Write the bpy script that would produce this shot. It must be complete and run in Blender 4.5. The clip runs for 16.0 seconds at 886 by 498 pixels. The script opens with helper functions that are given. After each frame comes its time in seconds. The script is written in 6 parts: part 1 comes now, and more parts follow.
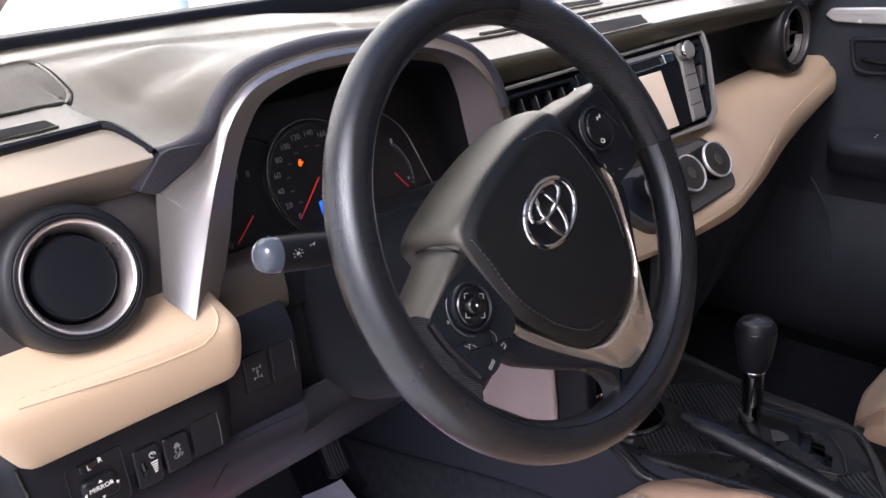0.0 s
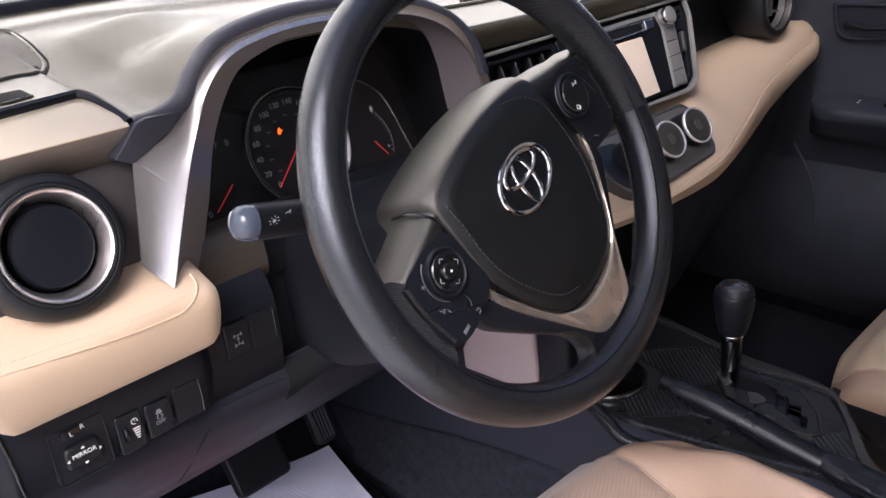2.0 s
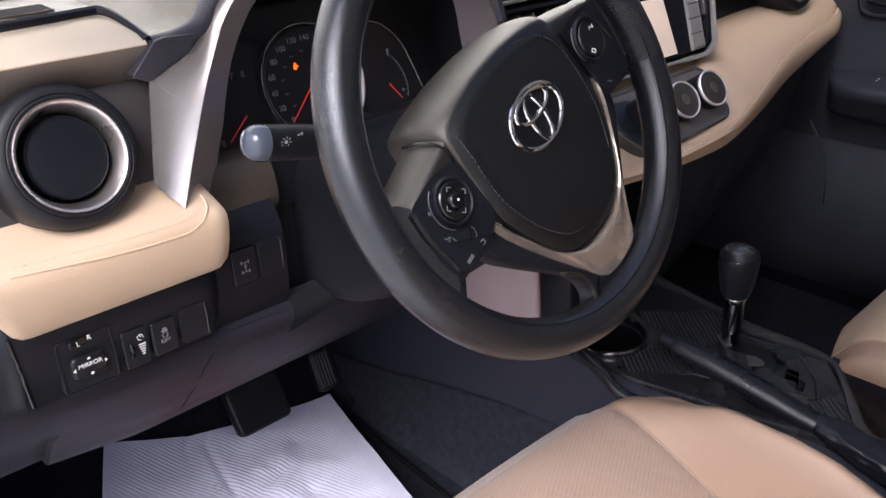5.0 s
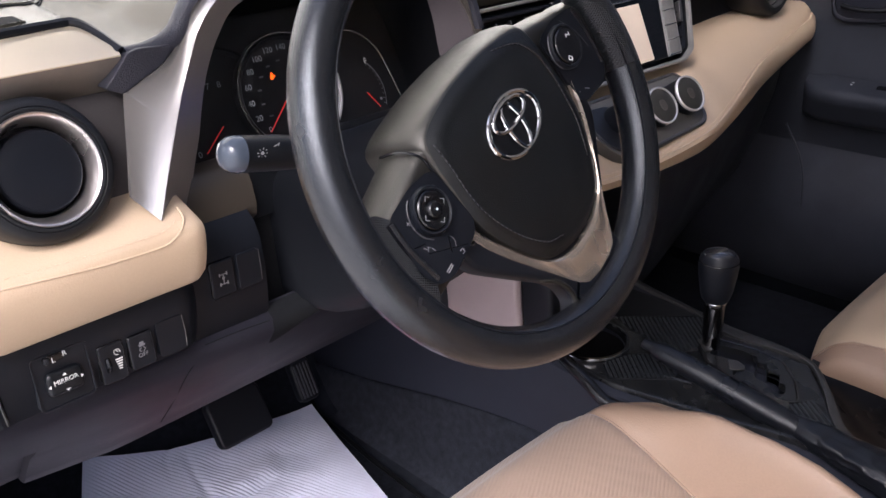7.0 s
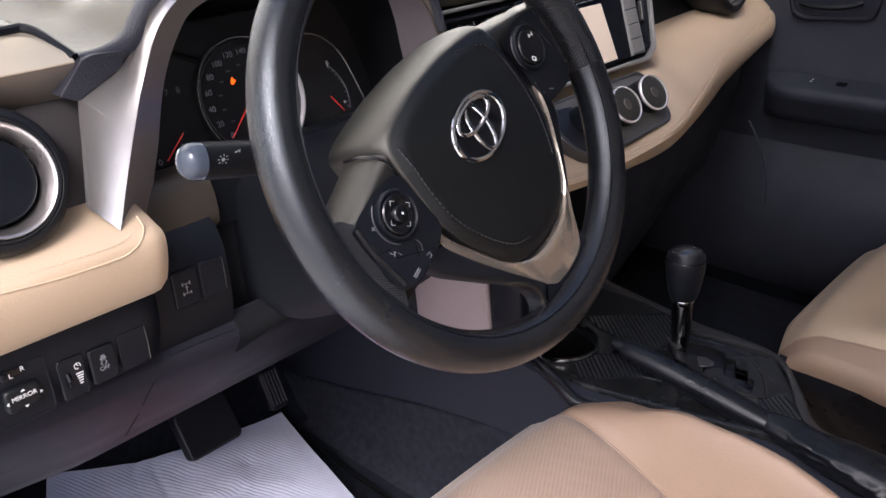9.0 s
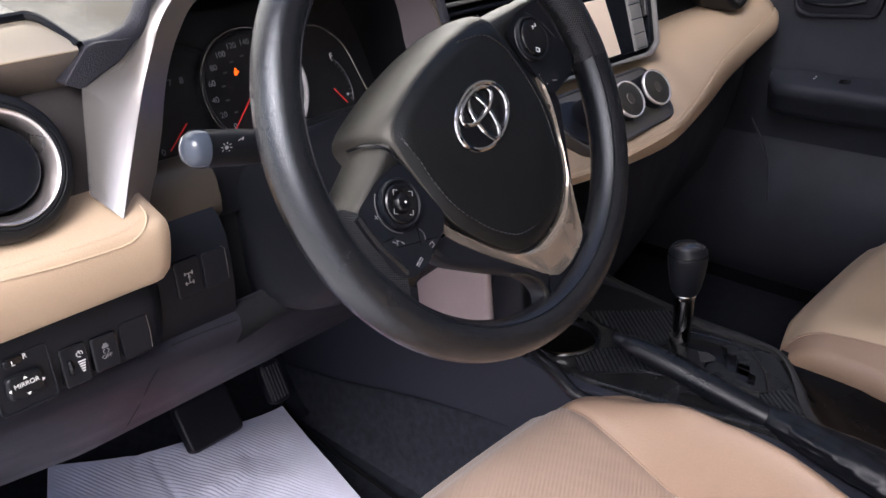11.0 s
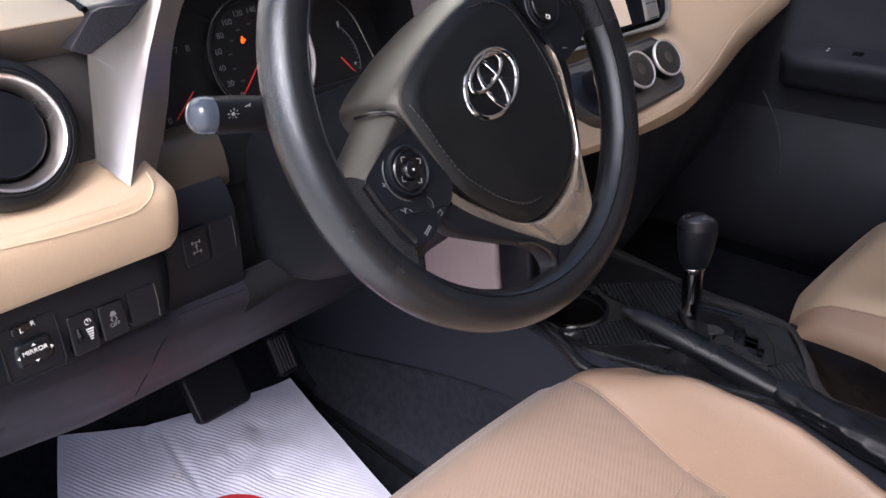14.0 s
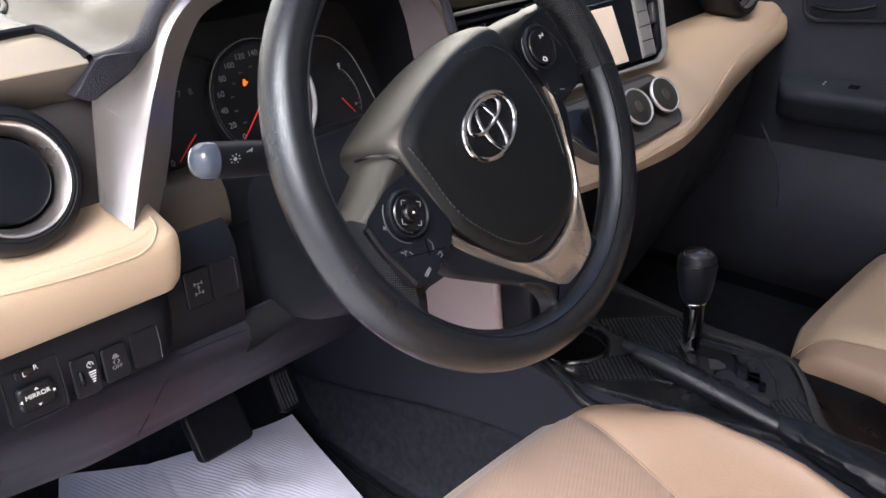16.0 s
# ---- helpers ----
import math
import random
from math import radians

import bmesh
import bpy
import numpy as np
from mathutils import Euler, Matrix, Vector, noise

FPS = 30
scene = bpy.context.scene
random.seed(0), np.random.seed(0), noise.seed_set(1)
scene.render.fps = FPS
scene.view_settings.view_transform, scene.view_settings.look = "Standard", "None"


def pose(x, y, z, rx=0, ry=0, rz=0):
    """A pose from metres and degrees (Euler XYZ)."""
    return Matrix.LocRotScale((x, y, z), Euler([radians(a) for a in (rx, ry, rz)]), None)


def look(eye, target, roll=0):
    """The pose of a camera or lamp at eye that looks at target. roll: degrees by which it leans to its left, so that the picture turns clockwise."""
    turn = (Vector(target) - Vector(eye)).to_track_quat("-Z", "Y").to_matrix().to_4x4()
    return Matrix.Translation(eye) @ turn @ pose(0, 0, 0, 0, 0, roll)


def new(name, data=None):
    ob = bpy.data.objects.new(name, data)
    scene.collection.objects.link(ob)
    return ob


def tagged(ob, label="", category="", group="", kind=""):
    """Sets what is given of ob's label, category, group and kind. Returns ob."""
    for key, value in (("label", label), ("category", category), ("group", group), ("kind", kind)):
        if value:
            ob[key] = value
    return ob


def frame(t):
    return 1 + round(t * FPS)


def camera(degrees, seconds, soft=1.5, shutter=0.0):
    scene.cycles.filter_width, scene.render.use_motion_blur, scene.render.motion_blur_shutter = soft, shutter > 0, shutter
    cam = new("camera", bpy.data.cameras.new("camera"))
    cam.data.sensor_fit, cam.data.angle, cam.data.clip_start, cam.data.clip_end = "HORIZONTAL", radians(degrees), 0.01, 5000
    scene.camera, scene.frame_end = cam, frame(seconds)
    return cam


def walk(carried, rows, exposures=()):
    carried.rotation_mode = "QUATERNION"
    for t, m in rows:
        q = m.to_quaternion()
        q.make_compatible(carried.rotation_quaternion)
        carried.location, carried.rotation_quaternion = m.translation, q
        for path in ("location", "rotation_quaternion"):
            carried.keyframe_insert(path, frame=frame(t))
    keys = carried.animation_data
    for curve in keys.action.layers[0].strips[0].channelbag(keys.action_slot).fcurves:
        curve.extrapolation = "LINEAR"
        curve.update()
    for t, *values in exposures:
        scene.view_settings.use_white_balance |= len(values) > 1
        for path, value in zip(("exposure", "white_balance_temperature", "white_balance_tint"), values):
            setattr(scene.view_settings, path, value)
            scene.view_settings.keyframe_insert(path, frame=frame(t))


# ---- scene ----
from mathutils.bvhtree import BVHTree

cam = camera(55.0, 16.0)
# seconds, x, y, z, heading to the right of straight ahead, pitch, lean
ROWS = [
    (0.0, -0.4808, -0.4064, 0.8893, 42.88, -21.89, -4.35),
    (0.5, -0.4809, -0.4041, 0.8846, 43.31, -21.96, -3.65),
    (1.0, -0.4808, -0.4039, 0.8839, 43.44, -22.00, -3.68),
    (1.5, -0.4824, -0.4099, 0.8886, 43.03, -22.19, -4.53),
    (2.0, -0.4769, -0.4193, 0.8888, 43.32, -23.99, -4.59),
    (2.5, -0.4789, -0.4241, 0.8871, 42.92, -23.71, -4.48),
    (3.0, -0.4803, -0.4279, 0.8848, 43.32, -24.58, -4.26),
    (3.5, -0.4876, -0.4348, 0.8712, 43.13, -26.19, -4.01),
    (3.7, -0.4884, -0.4357, 0.8684, 42.90, -25.92, -3.27),
    (5.8, -0.4920, -0.4351, 0.8584, 42.72, -25.34, -1.70),
    (6.0, -0.4908, -0.4352, 0.8612, 43.08, -25.28, -1.73),
    (6.5, -0.4882, -0.4340, 0.8611, 43.67, -25.09, -2.00),
    (7.0, -0.4871, -0.4341, 0.8606, 43.85, -25.07, -2.20),
    (7.5, -0.4870, -0.4333, 0.8610, 44.12, -24.98, -2.39),
    (8.0, -0.4824, -0.4329, 0.8632, 44.99, -24.78, -2.75),
    (8.5, -0.4796, -0.4302, 0.8600, 45.93, -24.91, -2.62),
    (9.0, -0.4806, -0.4303, 0.8588, 46.14, -25.02, -2.45),
    (11.3, -0.4839, -0.4318, 0.8519, 46.06, -25.03, -2.13),
    (11.5, -0.4801, -0.4307, 0.8543, 46.23, -24.85, -2.23),
    (12.0, -0.4810, -0.4320, 0.8544, 45.93, -25.03, -2.49),
    (12.5, -0.4814, -0.4323, 0.8540, 45.88, -25.03, -2.46),
    (13.0, -0.4799, -0.4312, 0.8525, 45.99, -25.29, -2.47),
    (13.5, -0.4795, -0.4314, 0.8537, 45.82, -25.76, -2.44),
    (14.0, -0.4836, -0.4302, 0.8452, 45.43, -26.61, -2.25),
    (14.5, -0.4848, -0.4304, 0.8452, 45.20, -26.85, -2.35),
    (15.0, -0.4835, -0.4311, 0.8517, 45.06, -25.99, -2.74),
    (15.5, -0.4830, -0.4318, 0.8536, 45.10, -25.04, -2.94),
    (16.0, -0.4827, -0.4320, 0.8550, 45.36, -24.61, -2.72),
]


def aim(x, y, z, head, pitch, lean):
    h, p = radians(head), radians(pitch)
    way = Vector((math.sin(h) * math.cos(p), math.cos(h) * math.cos(p), math.sin(p)))
    return look((x, y, z), Vector((x, y, z)) + way, lean)


walk(cam, [(t, aim(*row)) for t, *row in ROWS], exposures=[(0.0, 0.47, 5750, 17), (1.0, 0.47, 5750, 17), (3.0, 0.39, 5750, 17), (7.0, 0.41, 5750, 15), (12.5, 0.41, 5770, 14), (14.0, 0.47, 5770, 15), (14.5, 0.63, 5820, 12), (16.0, 0.62, 5820, 12)])

# ---- daylight: a bright hazy sky, a wide soft sun on the open door's side ----
world = bpy.data.worlds.new("sky")
scene.world = world
world.use_nodes = True
wn = world.node_tree
sky = wn.nodes.new("ShaderNodeTexSky")
sky.sky_type, sky.sun_disc = "NISHITA", False
sky.dust_density, sky.air_density, sky.ozone_density = 6.0, 0.8, 0.6
sky.sun_elevation, sky.sun_rotation = radians(48), radians(-120)
wn.links.new(sky.outputs[0], wn.nodes["Background"].inputs[0])
wn.nodes["Background"].inputs[1].default_value = 0.21
sun = new("sun", bpy.data.lights.new("sun", "SUN"))
sun.data.energy, sun.data.angle, sun.data.color = 1.9, radians(26), (1.0, 0.975, 0.955)
sun.matrix_world = look((-2.5, -1.45, 3.6), (0, 0, 0.4))


# ---- building helpers ----
def finish(bm, name, mat, sharp=35):
    me = bpy.data.meshes.new(name)
    bmesh.ops.recalc_face_normals(bm, faces=bm.faces)
    bm.to_mesh(me)
    bm.free()
    if mat:
        me.materials.append(mat)
    me.polygons.foreach_set("use_smooth", [True] * len(me.polygons))
    me.set_sharp_from_angle(angle=radians(sharp))
    return me


def part(name, bm, mat, parent, label="", sharp=35):
    ob = new(name, finish(bm, name, mat, sharp))
    ob.parent = parent
    if label:
        ob["label"] = label
    return ob


def thing(name, label, category, at=(0, 0, 0), group="", kind=""):
    ob = new(name)
    ob.empty_display_size = 0.02
    ob.location = at
    bpy.context.view_layer.update()
    return tagged(ob, label, category, group, kind)


def whole(name, bm, mat, label, category, group="", kind="", sharp=35):
    return tagged(new(name, finish(bm, name, mat, sharp)), label, category, group, kind)


def put(ob, parent):
    """Parents ob with its world place kept."""
    ob.parent = parent
    ob.matrix_parent_inverse = Matrix.Translation(parent.location).inverted()
    return ob


def smooth(points, n=6, closed=False):
    """Catmull-Rom curve through the points."""
    pts = [Vector(p) for p in points]
    m = len(pts)
    out = []
    for i in range(m if closed else m - 1):
        if closed:
            a, b, c, d = (pts[(i + k) % m] for k in (-1, 0, 1, 2))
        else:
            b, c = pts[i], pts[i + 1]
            a = pts[i - 1] if i else b * 2 - c
            d = pts[i + 2] if i + 2 < m else c * 2 - b
        for k in range(n):
            t = k / n
            out.append(0.5 * (2 * b + (c - a) * t + (2 * a - 5 * b + 4 * c - d) * t * t + (3 * b - a - 3 * c + d) * t ** 3))
    if not closed:
        out.append(pts[-1])
    return out


def grid(rows, close_u=False, close_v=False, bm=None):
    """Skin over rows of points (all the same length)."""
    bm = bm or bmesh.new()
    vs = [[bm.verts.new(p) for p in r] for r in rows]
    nr, nc = len(vs), len(vs[0])
    for i in range(nr if close_u else nr - 1):
        for j in range(nc if close_v else nc - 1):
            q = [vs[i][j], vs[(i + 1) % nr][j], vs[(i + 1) % nr][(j + 1) % nc], vs[i][(j + 1) % nc]]
            bm.faces.new(q)
    return bm


def loft(rows, bm=None, caps=True):
    """Closed rings joined one to the next, with capped ends."""
    bm = bm or bmesh.new()
    vs = [[bm.verts.new(p) for p in r] for r in rows]
    n = len(vs[0])
    for i in range(len(vs) - 1):
        for j in range(n):
            bm.faces.new([vs[i][j], vs[i][(j + 1) % n], vs[i + 1][(j + 1) % n], vs[i + 1][j]])
    if caps:
        bm.faces.new(vs[0][::-1])
        bm.faces.new(vs[-1])
    return bm


def inset(outline, d):
    """The 2D outline (counter-clockwise) moved in by d."""
    n, out = len(outline), []
    for i in range(n):
        a, b, c = Vector(outline[i - 1]), Vector(outline[i]), Vector(outline[(i + 1) % n])
        e, f = (b - a), (c - b)
        if e.length < 1e-9 or f.length < 1e-9:
            out.append(b.copy())
            continue
        e.normalize(), f.normalize()
        na, nb = Vector((-e.y, e.x)), Vector((-f.y, f.x))
        m = na + nb
        k = max(0.35, m.dot(na) / max(m.length, 1e-6) ** 1) if m.length > 1e-6 else 1
        out.append(b + m.normalized() * min(d / k, 1.6 * d) if m.length > 1e-6 else b.copy())
    return out


def rounded(w, h, r, n=4, cx=0.0, cy=0.0):
    """A rectangle with round corners, counter-clockwise."""
    out = []
    for sx, sy, a0 in ((1, 1, 0), (-1, 1, 90), (-1, -1, 180), (1, -1, 270)):
        for k in range(n + 1):
            a = radians(a0 + 90 * k / n)
            out.append(Vector((cx + sx * (w / 2 - r) + r * math.cos(a), cy + sy * (h / 2 - r) + r * math.sin(a))))
    return out


def polyround(points, r, n=4):
    """A polygon with its corners rounded by r."""
    pts, out = [Vector(p) for p in points], []
    for i, b in enumerate(pts):
        a, c = pts[i - 1], pts[(i + 1) % len(pts)]
        rr = min(r, (a - b).length * 0.45, (c - b).length * 0.45)
        p, q = b + (a - b).normalized() * rr, b + (c - b).normalized() * rr
        for k in range(n + 1):
            t = k / n
            out.append(p * (1 - t) ** 2 + b * 2 * t * (1 - t) + q * t * t)
    return out


def slab(outline, h0, h1, m=None, bevel=0.0015, bm=None, dome=0.0):
    """A plate over a 2D outline from height h0 to h1 with a bevelled top edge; m places it."""
    m = m or Matrix()
    rings = [[(p.x, p.y, h0) for p in outline], [(p.x, p.y, h1 - bevel) for p in outline]]
    if bevel > 0:
        i1, i2 = inset(outline, bevel * 0.35), inset(outline, bevel)
        rings += [[(p.x, p.y, h1 - bevel * 0.35) for p in i1], [(p.x, p.y, h1) for p in i2]]
        if not dome:
            rings.append([(p.x, p.y, h1) for p in inset(outline, bevel * 1.25)])
    rows = [[m @ Vector(p) for p in r] for r in rings]
    if not dome:
        return loft(rows, bm)
    last = rings[-1]
    c = Vector((sum(p[0] for p in last) / len(last), sum(p[1] for p in last) / len(last), 0))
    for s in (0.85, 0.6, 0.3, 0.05):
        rows.append([m @ Vector((c.x + (p[0] - c.x) * s, c.y + (p[1] - c.y) * s, h1 + dome * (1 - s * s))) for p in last])
    return loft(rows, bm)


def ring_slab(outer, inner, h0, h1, m=None, bevel=0.001, bm=None):
    """A frame between two 2D outlines with the same number of points."""
    m = m or Matrix()
    o2, i2 = inset(outer, bevel), inset(inner, -bevel)
    rows = [[(p.x, p.y, h0) for p in outer], [(p.x, p.y, h1 - bevel) for p in outer], [(p.x, p.y, h1) for p in o2],
            [(p.x, p.y, h1) for p in i2], [(p.x, p.y, h1 - bevel) for p in inner], [(p.x, p.y, h0) for p in inner]]
    rows = [[m @ Vector(p) for p in r] for r in rows]
    return grid(rows, close_u=True, close_v=True, bm=bm)


def lathe(profile, m=None, n=40, bm=None, closed=False, sx=1.0, sy=1.0):
    """A profile of (radius, height) turned round the local z axis."""
    m = m or Matrix()
    rows = []
    for r, h in profile:
        rows.append([m @ Vector((sx * r * math.cos(2 * math.pi * k / n), sy * r * math.sin(2 * math.pi * k / n), h)) for k in range(n)])
    bm = grid(rows, close_u=closed, close_v=True, bm=bm)
    bmesh.ops.remove_doubles(bm, verts=bm.verts, dist=1e-6)
    return bm


def tube(points, radius, n=10, bm=None, flat=1.0, closed=False, up=(0, 0, 1)):
    """A round bar along points; radius is a number or one per point; flat squeezes it along the bar's up side."""
    pts = [Vector(p) for p in points]
    rows, m = [], len(pts)
    for i, p in enumerate(pts):
        t = (pts[(i + 1) % m] - pts[i - 1]) if closed else (pts[min(i + 1, m - 1)] - pts[max(i - 1, 0)])
        t.normalize()
        s = t.cross(Vector(up))
        s = s.normalized() if s.length > 1e-5 else t.orthogonal().normalized()
        u = s.cross(t)
        r = radius[i] if isinstance(radius, (list, tuple)) else radius
        rows.append([p + s * (r * math.cos(2 * math.pi * k / n)) + u * (flat * r * math.sin(2 * math.pi * k / n)) for k in range(n)])
    if closed:
        return grid(rows, close_u=True, close_v=True, bm=bm)
    return loft(rows, bm)


def box(w, d, h, m=None, bevel=0.004, bm=None):
    """A box standing on local z = 0, centred in x and y, with rounded edges."""
    fresh = bmesh.new()
    bmesh.ops.create_cube(fresh, size=1)
    for v in fresh.verts:
        v.co = Vector((v.co.x * w, v.co.y * d, (v.co.z + 0.5) * h))
    if bevel:
        bmesh.ops.bevel(fresh, geom=fresh.edges[:], offset=bevel, segments=3, profile=0.5, affect="EDGES")
    for v in fresh.verts:
        v.co = (m or Matrix()) @ v.co
    if bm is None:
        return fresh
    me = bpy.data.meshes.new("tmp")
    fresh.to_mesh(me)
    fresh.free()
    bm.from_mesh(me)
    bpy.data.meshes.remove(me)
    return bm


def basis(origin, right, up):
    """A frame with its x along right, its y along up and its z out of the face."""
    r = Vector(right).normalized()
    n = r.cross(Vector(up)).normalized()
    u = n.cross(r)
    m = Matrix((r, u, n)).transposed().to_4x4()
    m.translation = Vector(origin)
    return m


def lettering(name, words, size, m, mat, parent, depth=0.0002, align="CENTER"):
    cu = bpy.data.curves.new(name, "FONT")
    cu.body, cu.size, cu.align_x, cu.align_y, cu.extrude = words, size, align, "CENTER", depth
    tmp = new("tmp", cu)
    me = bpy.data.meshes.new_from_object(tmp.evaluated_get(bpy.context.evaluated_depsgraph_get()))
    bpy.data.objects.remove(tmp)
    me.transform(m)
    me.materials.clear()
    me.materials.append(mat)
    ob = new(name, me)
    ob.parent = parent
    return ob


def bars(boxes, m, h=0.0003):
    """Small flat marks: (x, y, width, height, turn) on the face m."""
    bm = bmesh.new()
    for x, y, w, d, a in boxes:
        slab(rounded(w, d, min(w, d) * 0.3, 2), 0, h, m @ pose(x, y, 0, 0, 0, a), bevel=0, bm=bm)
    return bm


def lerp(x, xs, ys):
    return float(np.interp(x, xs, ys))


# ---- materials ----
def material(name, color, rough=0.5, metal=0.0, grain=0.0, scale=400.0, kind="noise", vary=0.15, coat=0.0, sheen=0.0, spec=0.5, blotch=14.0, rvary=0.12, tint=(1, 1, 1)):
    """A surface with colour variation at two scales, uneven gloss and a fine relief (grain)."""
    m = bpy.data.materials.new(name)
    m.use_nodes = True
    nt = m.node_tree
    b = nt.nodes["Principled BSDF"]
    b.inputs["Metallic"].default_value = metal
    b.inputs["Coat Weight"].default_value = coat
    b.inputs["Coat Roughness"].default_value = 0.15
    b.inputs["Sheen Weight"].default_value = sheen
    b.inputs["Specular IOR Level"].default_value = spec
    b.inputs["Specular Tint"].default_value = (*tint, 1)
    co = nt.nodes.new("ShaderNodeTexCoord")
    big = nt.nodes.new("ShaderNodeTexNoise")
    big.inputs["Scale"].default_value, big.inputs["Detail"].default_value = blotch, 6
    fine = nt.nodes.new("ShaderNodeTexNoise")
    fine.inputs["Scale"].default_value, fine.inputs["Detail"].default_value = scale * 0.6, 3
    for n in (big, fine):
        nt.links.new(co.outputs["Object"], n.inputs["Vector"])
    mix = nt.nodes.new("ShaderNodeMix")
    mix.data_type = "FLOAT"
    mix.inputs[0].default_value = 0.35
    nt.links.new(big.outputs["Fac"], mix.inputs[2])
    nt.links.new(fine.outputs["Fac"], mix.inputs[3])
    ramp = nt.nodes.new("ShaderNodeMapRange")
    ramp.inputs["From Min"].default_value, ramp.inputs["From Max"].default_value = 0.3, 0.7
    ramp.inputs["To Min"].default_value, ramp.inputs["To Max"].default_value = 1 - vary, 1 + vary
    nt.links.new(mix.outputs[0], ramp.inputs["Value"])
    mul = nt.nodes.new("ShaderNodeVectorMath")
    mul.operation = "SCALE"
    mul.inputs[0].default_value = color
    nt.links.new(ramp.outputs[0], mul.inputs["Scale"])
    nt.links.new(mul.outputs[0], b.inputs["Base Color"])
    rr = nt.nodes.new("ShaderNodeMapRange")
    rr.inputs["From Min"].default_value, rr.inputs["From Max"].default_value = 0.3, 0.7
    rr.inputs["To Min"].default_value, rr.inputs["To Max"].default_value = max(0.02, rough * (1 - rvary)), min(1, rough * (1 + rvary))
    nt.links.new(big.outputs["Fac"], rr.inputs["Value"])
    nt.links.new(rr.outputs[0], b.inputs["Roughness"])
    if grain:
        if kind == "leather":
            tex = nt.nodes.new("ShaderNodeTexVoronoi")
            tex.feature = "SMOOTH_F1"
            tex.inputs["Scale"].default_value, tex.inputs["Smoothness"].default_value = scale, 0.35
            out = tex.outputs["Distance"]
        else:
            tex = nt.nodes.new("ShaderNodeTexNoise")
            tex.inputs["Scale"].default_value, tex.inputs["Detail"].default_value = scale, 2
            out = tex.outputs["Fac"]
        nt.links.new(co.outputs["Object"], tex.inputs["Vector"])
        bump = nt.nodes.new("ShaderNodeBump")
        bump.inputs["Strength"].default_value = grain
        bump.inputs["Distance"].default_value = 0.6 / scale
        nt.links.new(out, bump.inputs["Height"])
        nt.links.new(bump.outputs[0], b.inputs["Normal"])
    return m


def glowing(name, color, strength):
    m = bpy.data.materials.new(name)
    m.use_nodes = True
    b = m.node_tree.nodes["Principled BSDF"]
    b.inputs["Base Color"].default_value = (*color, 1)
    b.inputs["Emission Color"].default_value = (*color, 1)
    b.inputs["Emission Strength"].default_value = strength
    return m


def glass(name, tint=(1, 1, 1), gloss_most=0.9, gloss_least=0.05):
    """A thin pane: clear straight through, with gloss that grows at grazing angles."""
    m = bpy.data.materials.new(name)
    m.use_nodes = True
    nt = m.node_tree
    clear, gloss, mix, weight, power, fres = (nt.nodes.new("ShaderNode" + k) for k in ("BsdfTransparent", "BsdfGlossy", "MixShader", "LayerWeight", "Math", "Math"))
    power.operation, fres.operation = "POWER", "MULTIPLY_ADD"
    power.inputs[1].default_value = 5.0
    fres.inputs[1].default_value, fres.inputs[2].default_value = gloss_most, gloss_least
    nt.links.new(weight.outputs["Facing"], power.inputs[0])
    nt.links.new(power.outputs[0], fres.inputs[0])
    clear.inputs["Color"].default_value = (*tint, 1)
    gloss.inputs["Roughness"].default_value = 0.01
    nt.links.new(fres.outputs[0], mix.inputs[0])
    nt.links.new(clear.outputs[0], mix.inputs[1])
    nt.links.new(gloss.outputs[0], mix.inputs[2])
    nt.links.new(mix.outputs[0], nt.nodes["Material Output"].inputs["Surface"])
    return m


LEATHER = material("black_leather", (0.0074, 0.0080, 0.0100), 0.25, grain=0.36, scale=1150, kind="leather", vary=0.2, spec=0.78, tint=(0.90, 0.95, 1.0))
# strong warm gloss stands in for the warm light on the hub's shoulder
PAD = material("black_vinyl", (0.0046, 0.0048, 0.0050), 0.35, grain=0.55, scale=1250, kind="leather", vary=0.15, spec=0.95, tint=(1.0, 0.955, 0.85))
PLASTIC = material("black_plastic", (0.0054, 0.0066, 0.0100), 0.44, grain=0.2, scale=1400, vary=0.2, spec=0.3)
GLOSS = material("gloss_black_plastic", (0.005, 0.005, 0.006), 0.24, vary=0.2)
CHARCOAL = material("charcoal_plastic", (0.0105, 0.0113, 0.0180), 0.55, grain=0.25, scale=1100, vary=0.2, spec=0.32)
DASH = material("dash_skin", (0.054, 0.048, 0.033), 0.26, grain=0.16, scale=1000, kind="leather", vary=0.08, spec=0.24, rvary=0.04, tint=(1.0, 0.96, 0.87))
SILVER = material("satin_silver_paint", (0.475, 0.45, 0.42), 0.26, metal=0.92, grain=0.0, scale=2500, vary=0.04, rvary=0.04)
KNOBRING = material("silver_knob_ring", (0.80, 0.79, 0.77), 0.25, metal=0.55, vary=0.03)
CHAMP = material("champagne_satin_paint", (0.72, 0.615, 0.44), 0.30, metal=0.45, grain=0.02, scale=2500, vary=0.05, rvary=0.0)
BRONZE = material("warm_grey_bezel", (0.33, 0.295, 0.26), 0.38, metal=0.25, grain=0.05, scale=2000, vary=0.1)
CHROME = material("chrome", (0.64, 0.64, 0.64), 0.10, metal=1.0, vary=0.05)
BEIGE = material("beige_leather", (0.510, 0.388, 0.262), 0.46, grain=0.16, scale=750, kind="leather", vary=0.05)
BEIGESEAT = material("beige_vinyl_seat", (0.30, 0.205, 0.142), 0.50, grain=0.18, scale=650, kind="leather", vary=0.07)
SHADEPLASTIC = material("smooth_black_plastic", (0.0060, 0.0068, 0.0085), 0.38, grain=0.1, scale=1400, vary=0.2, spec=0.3)
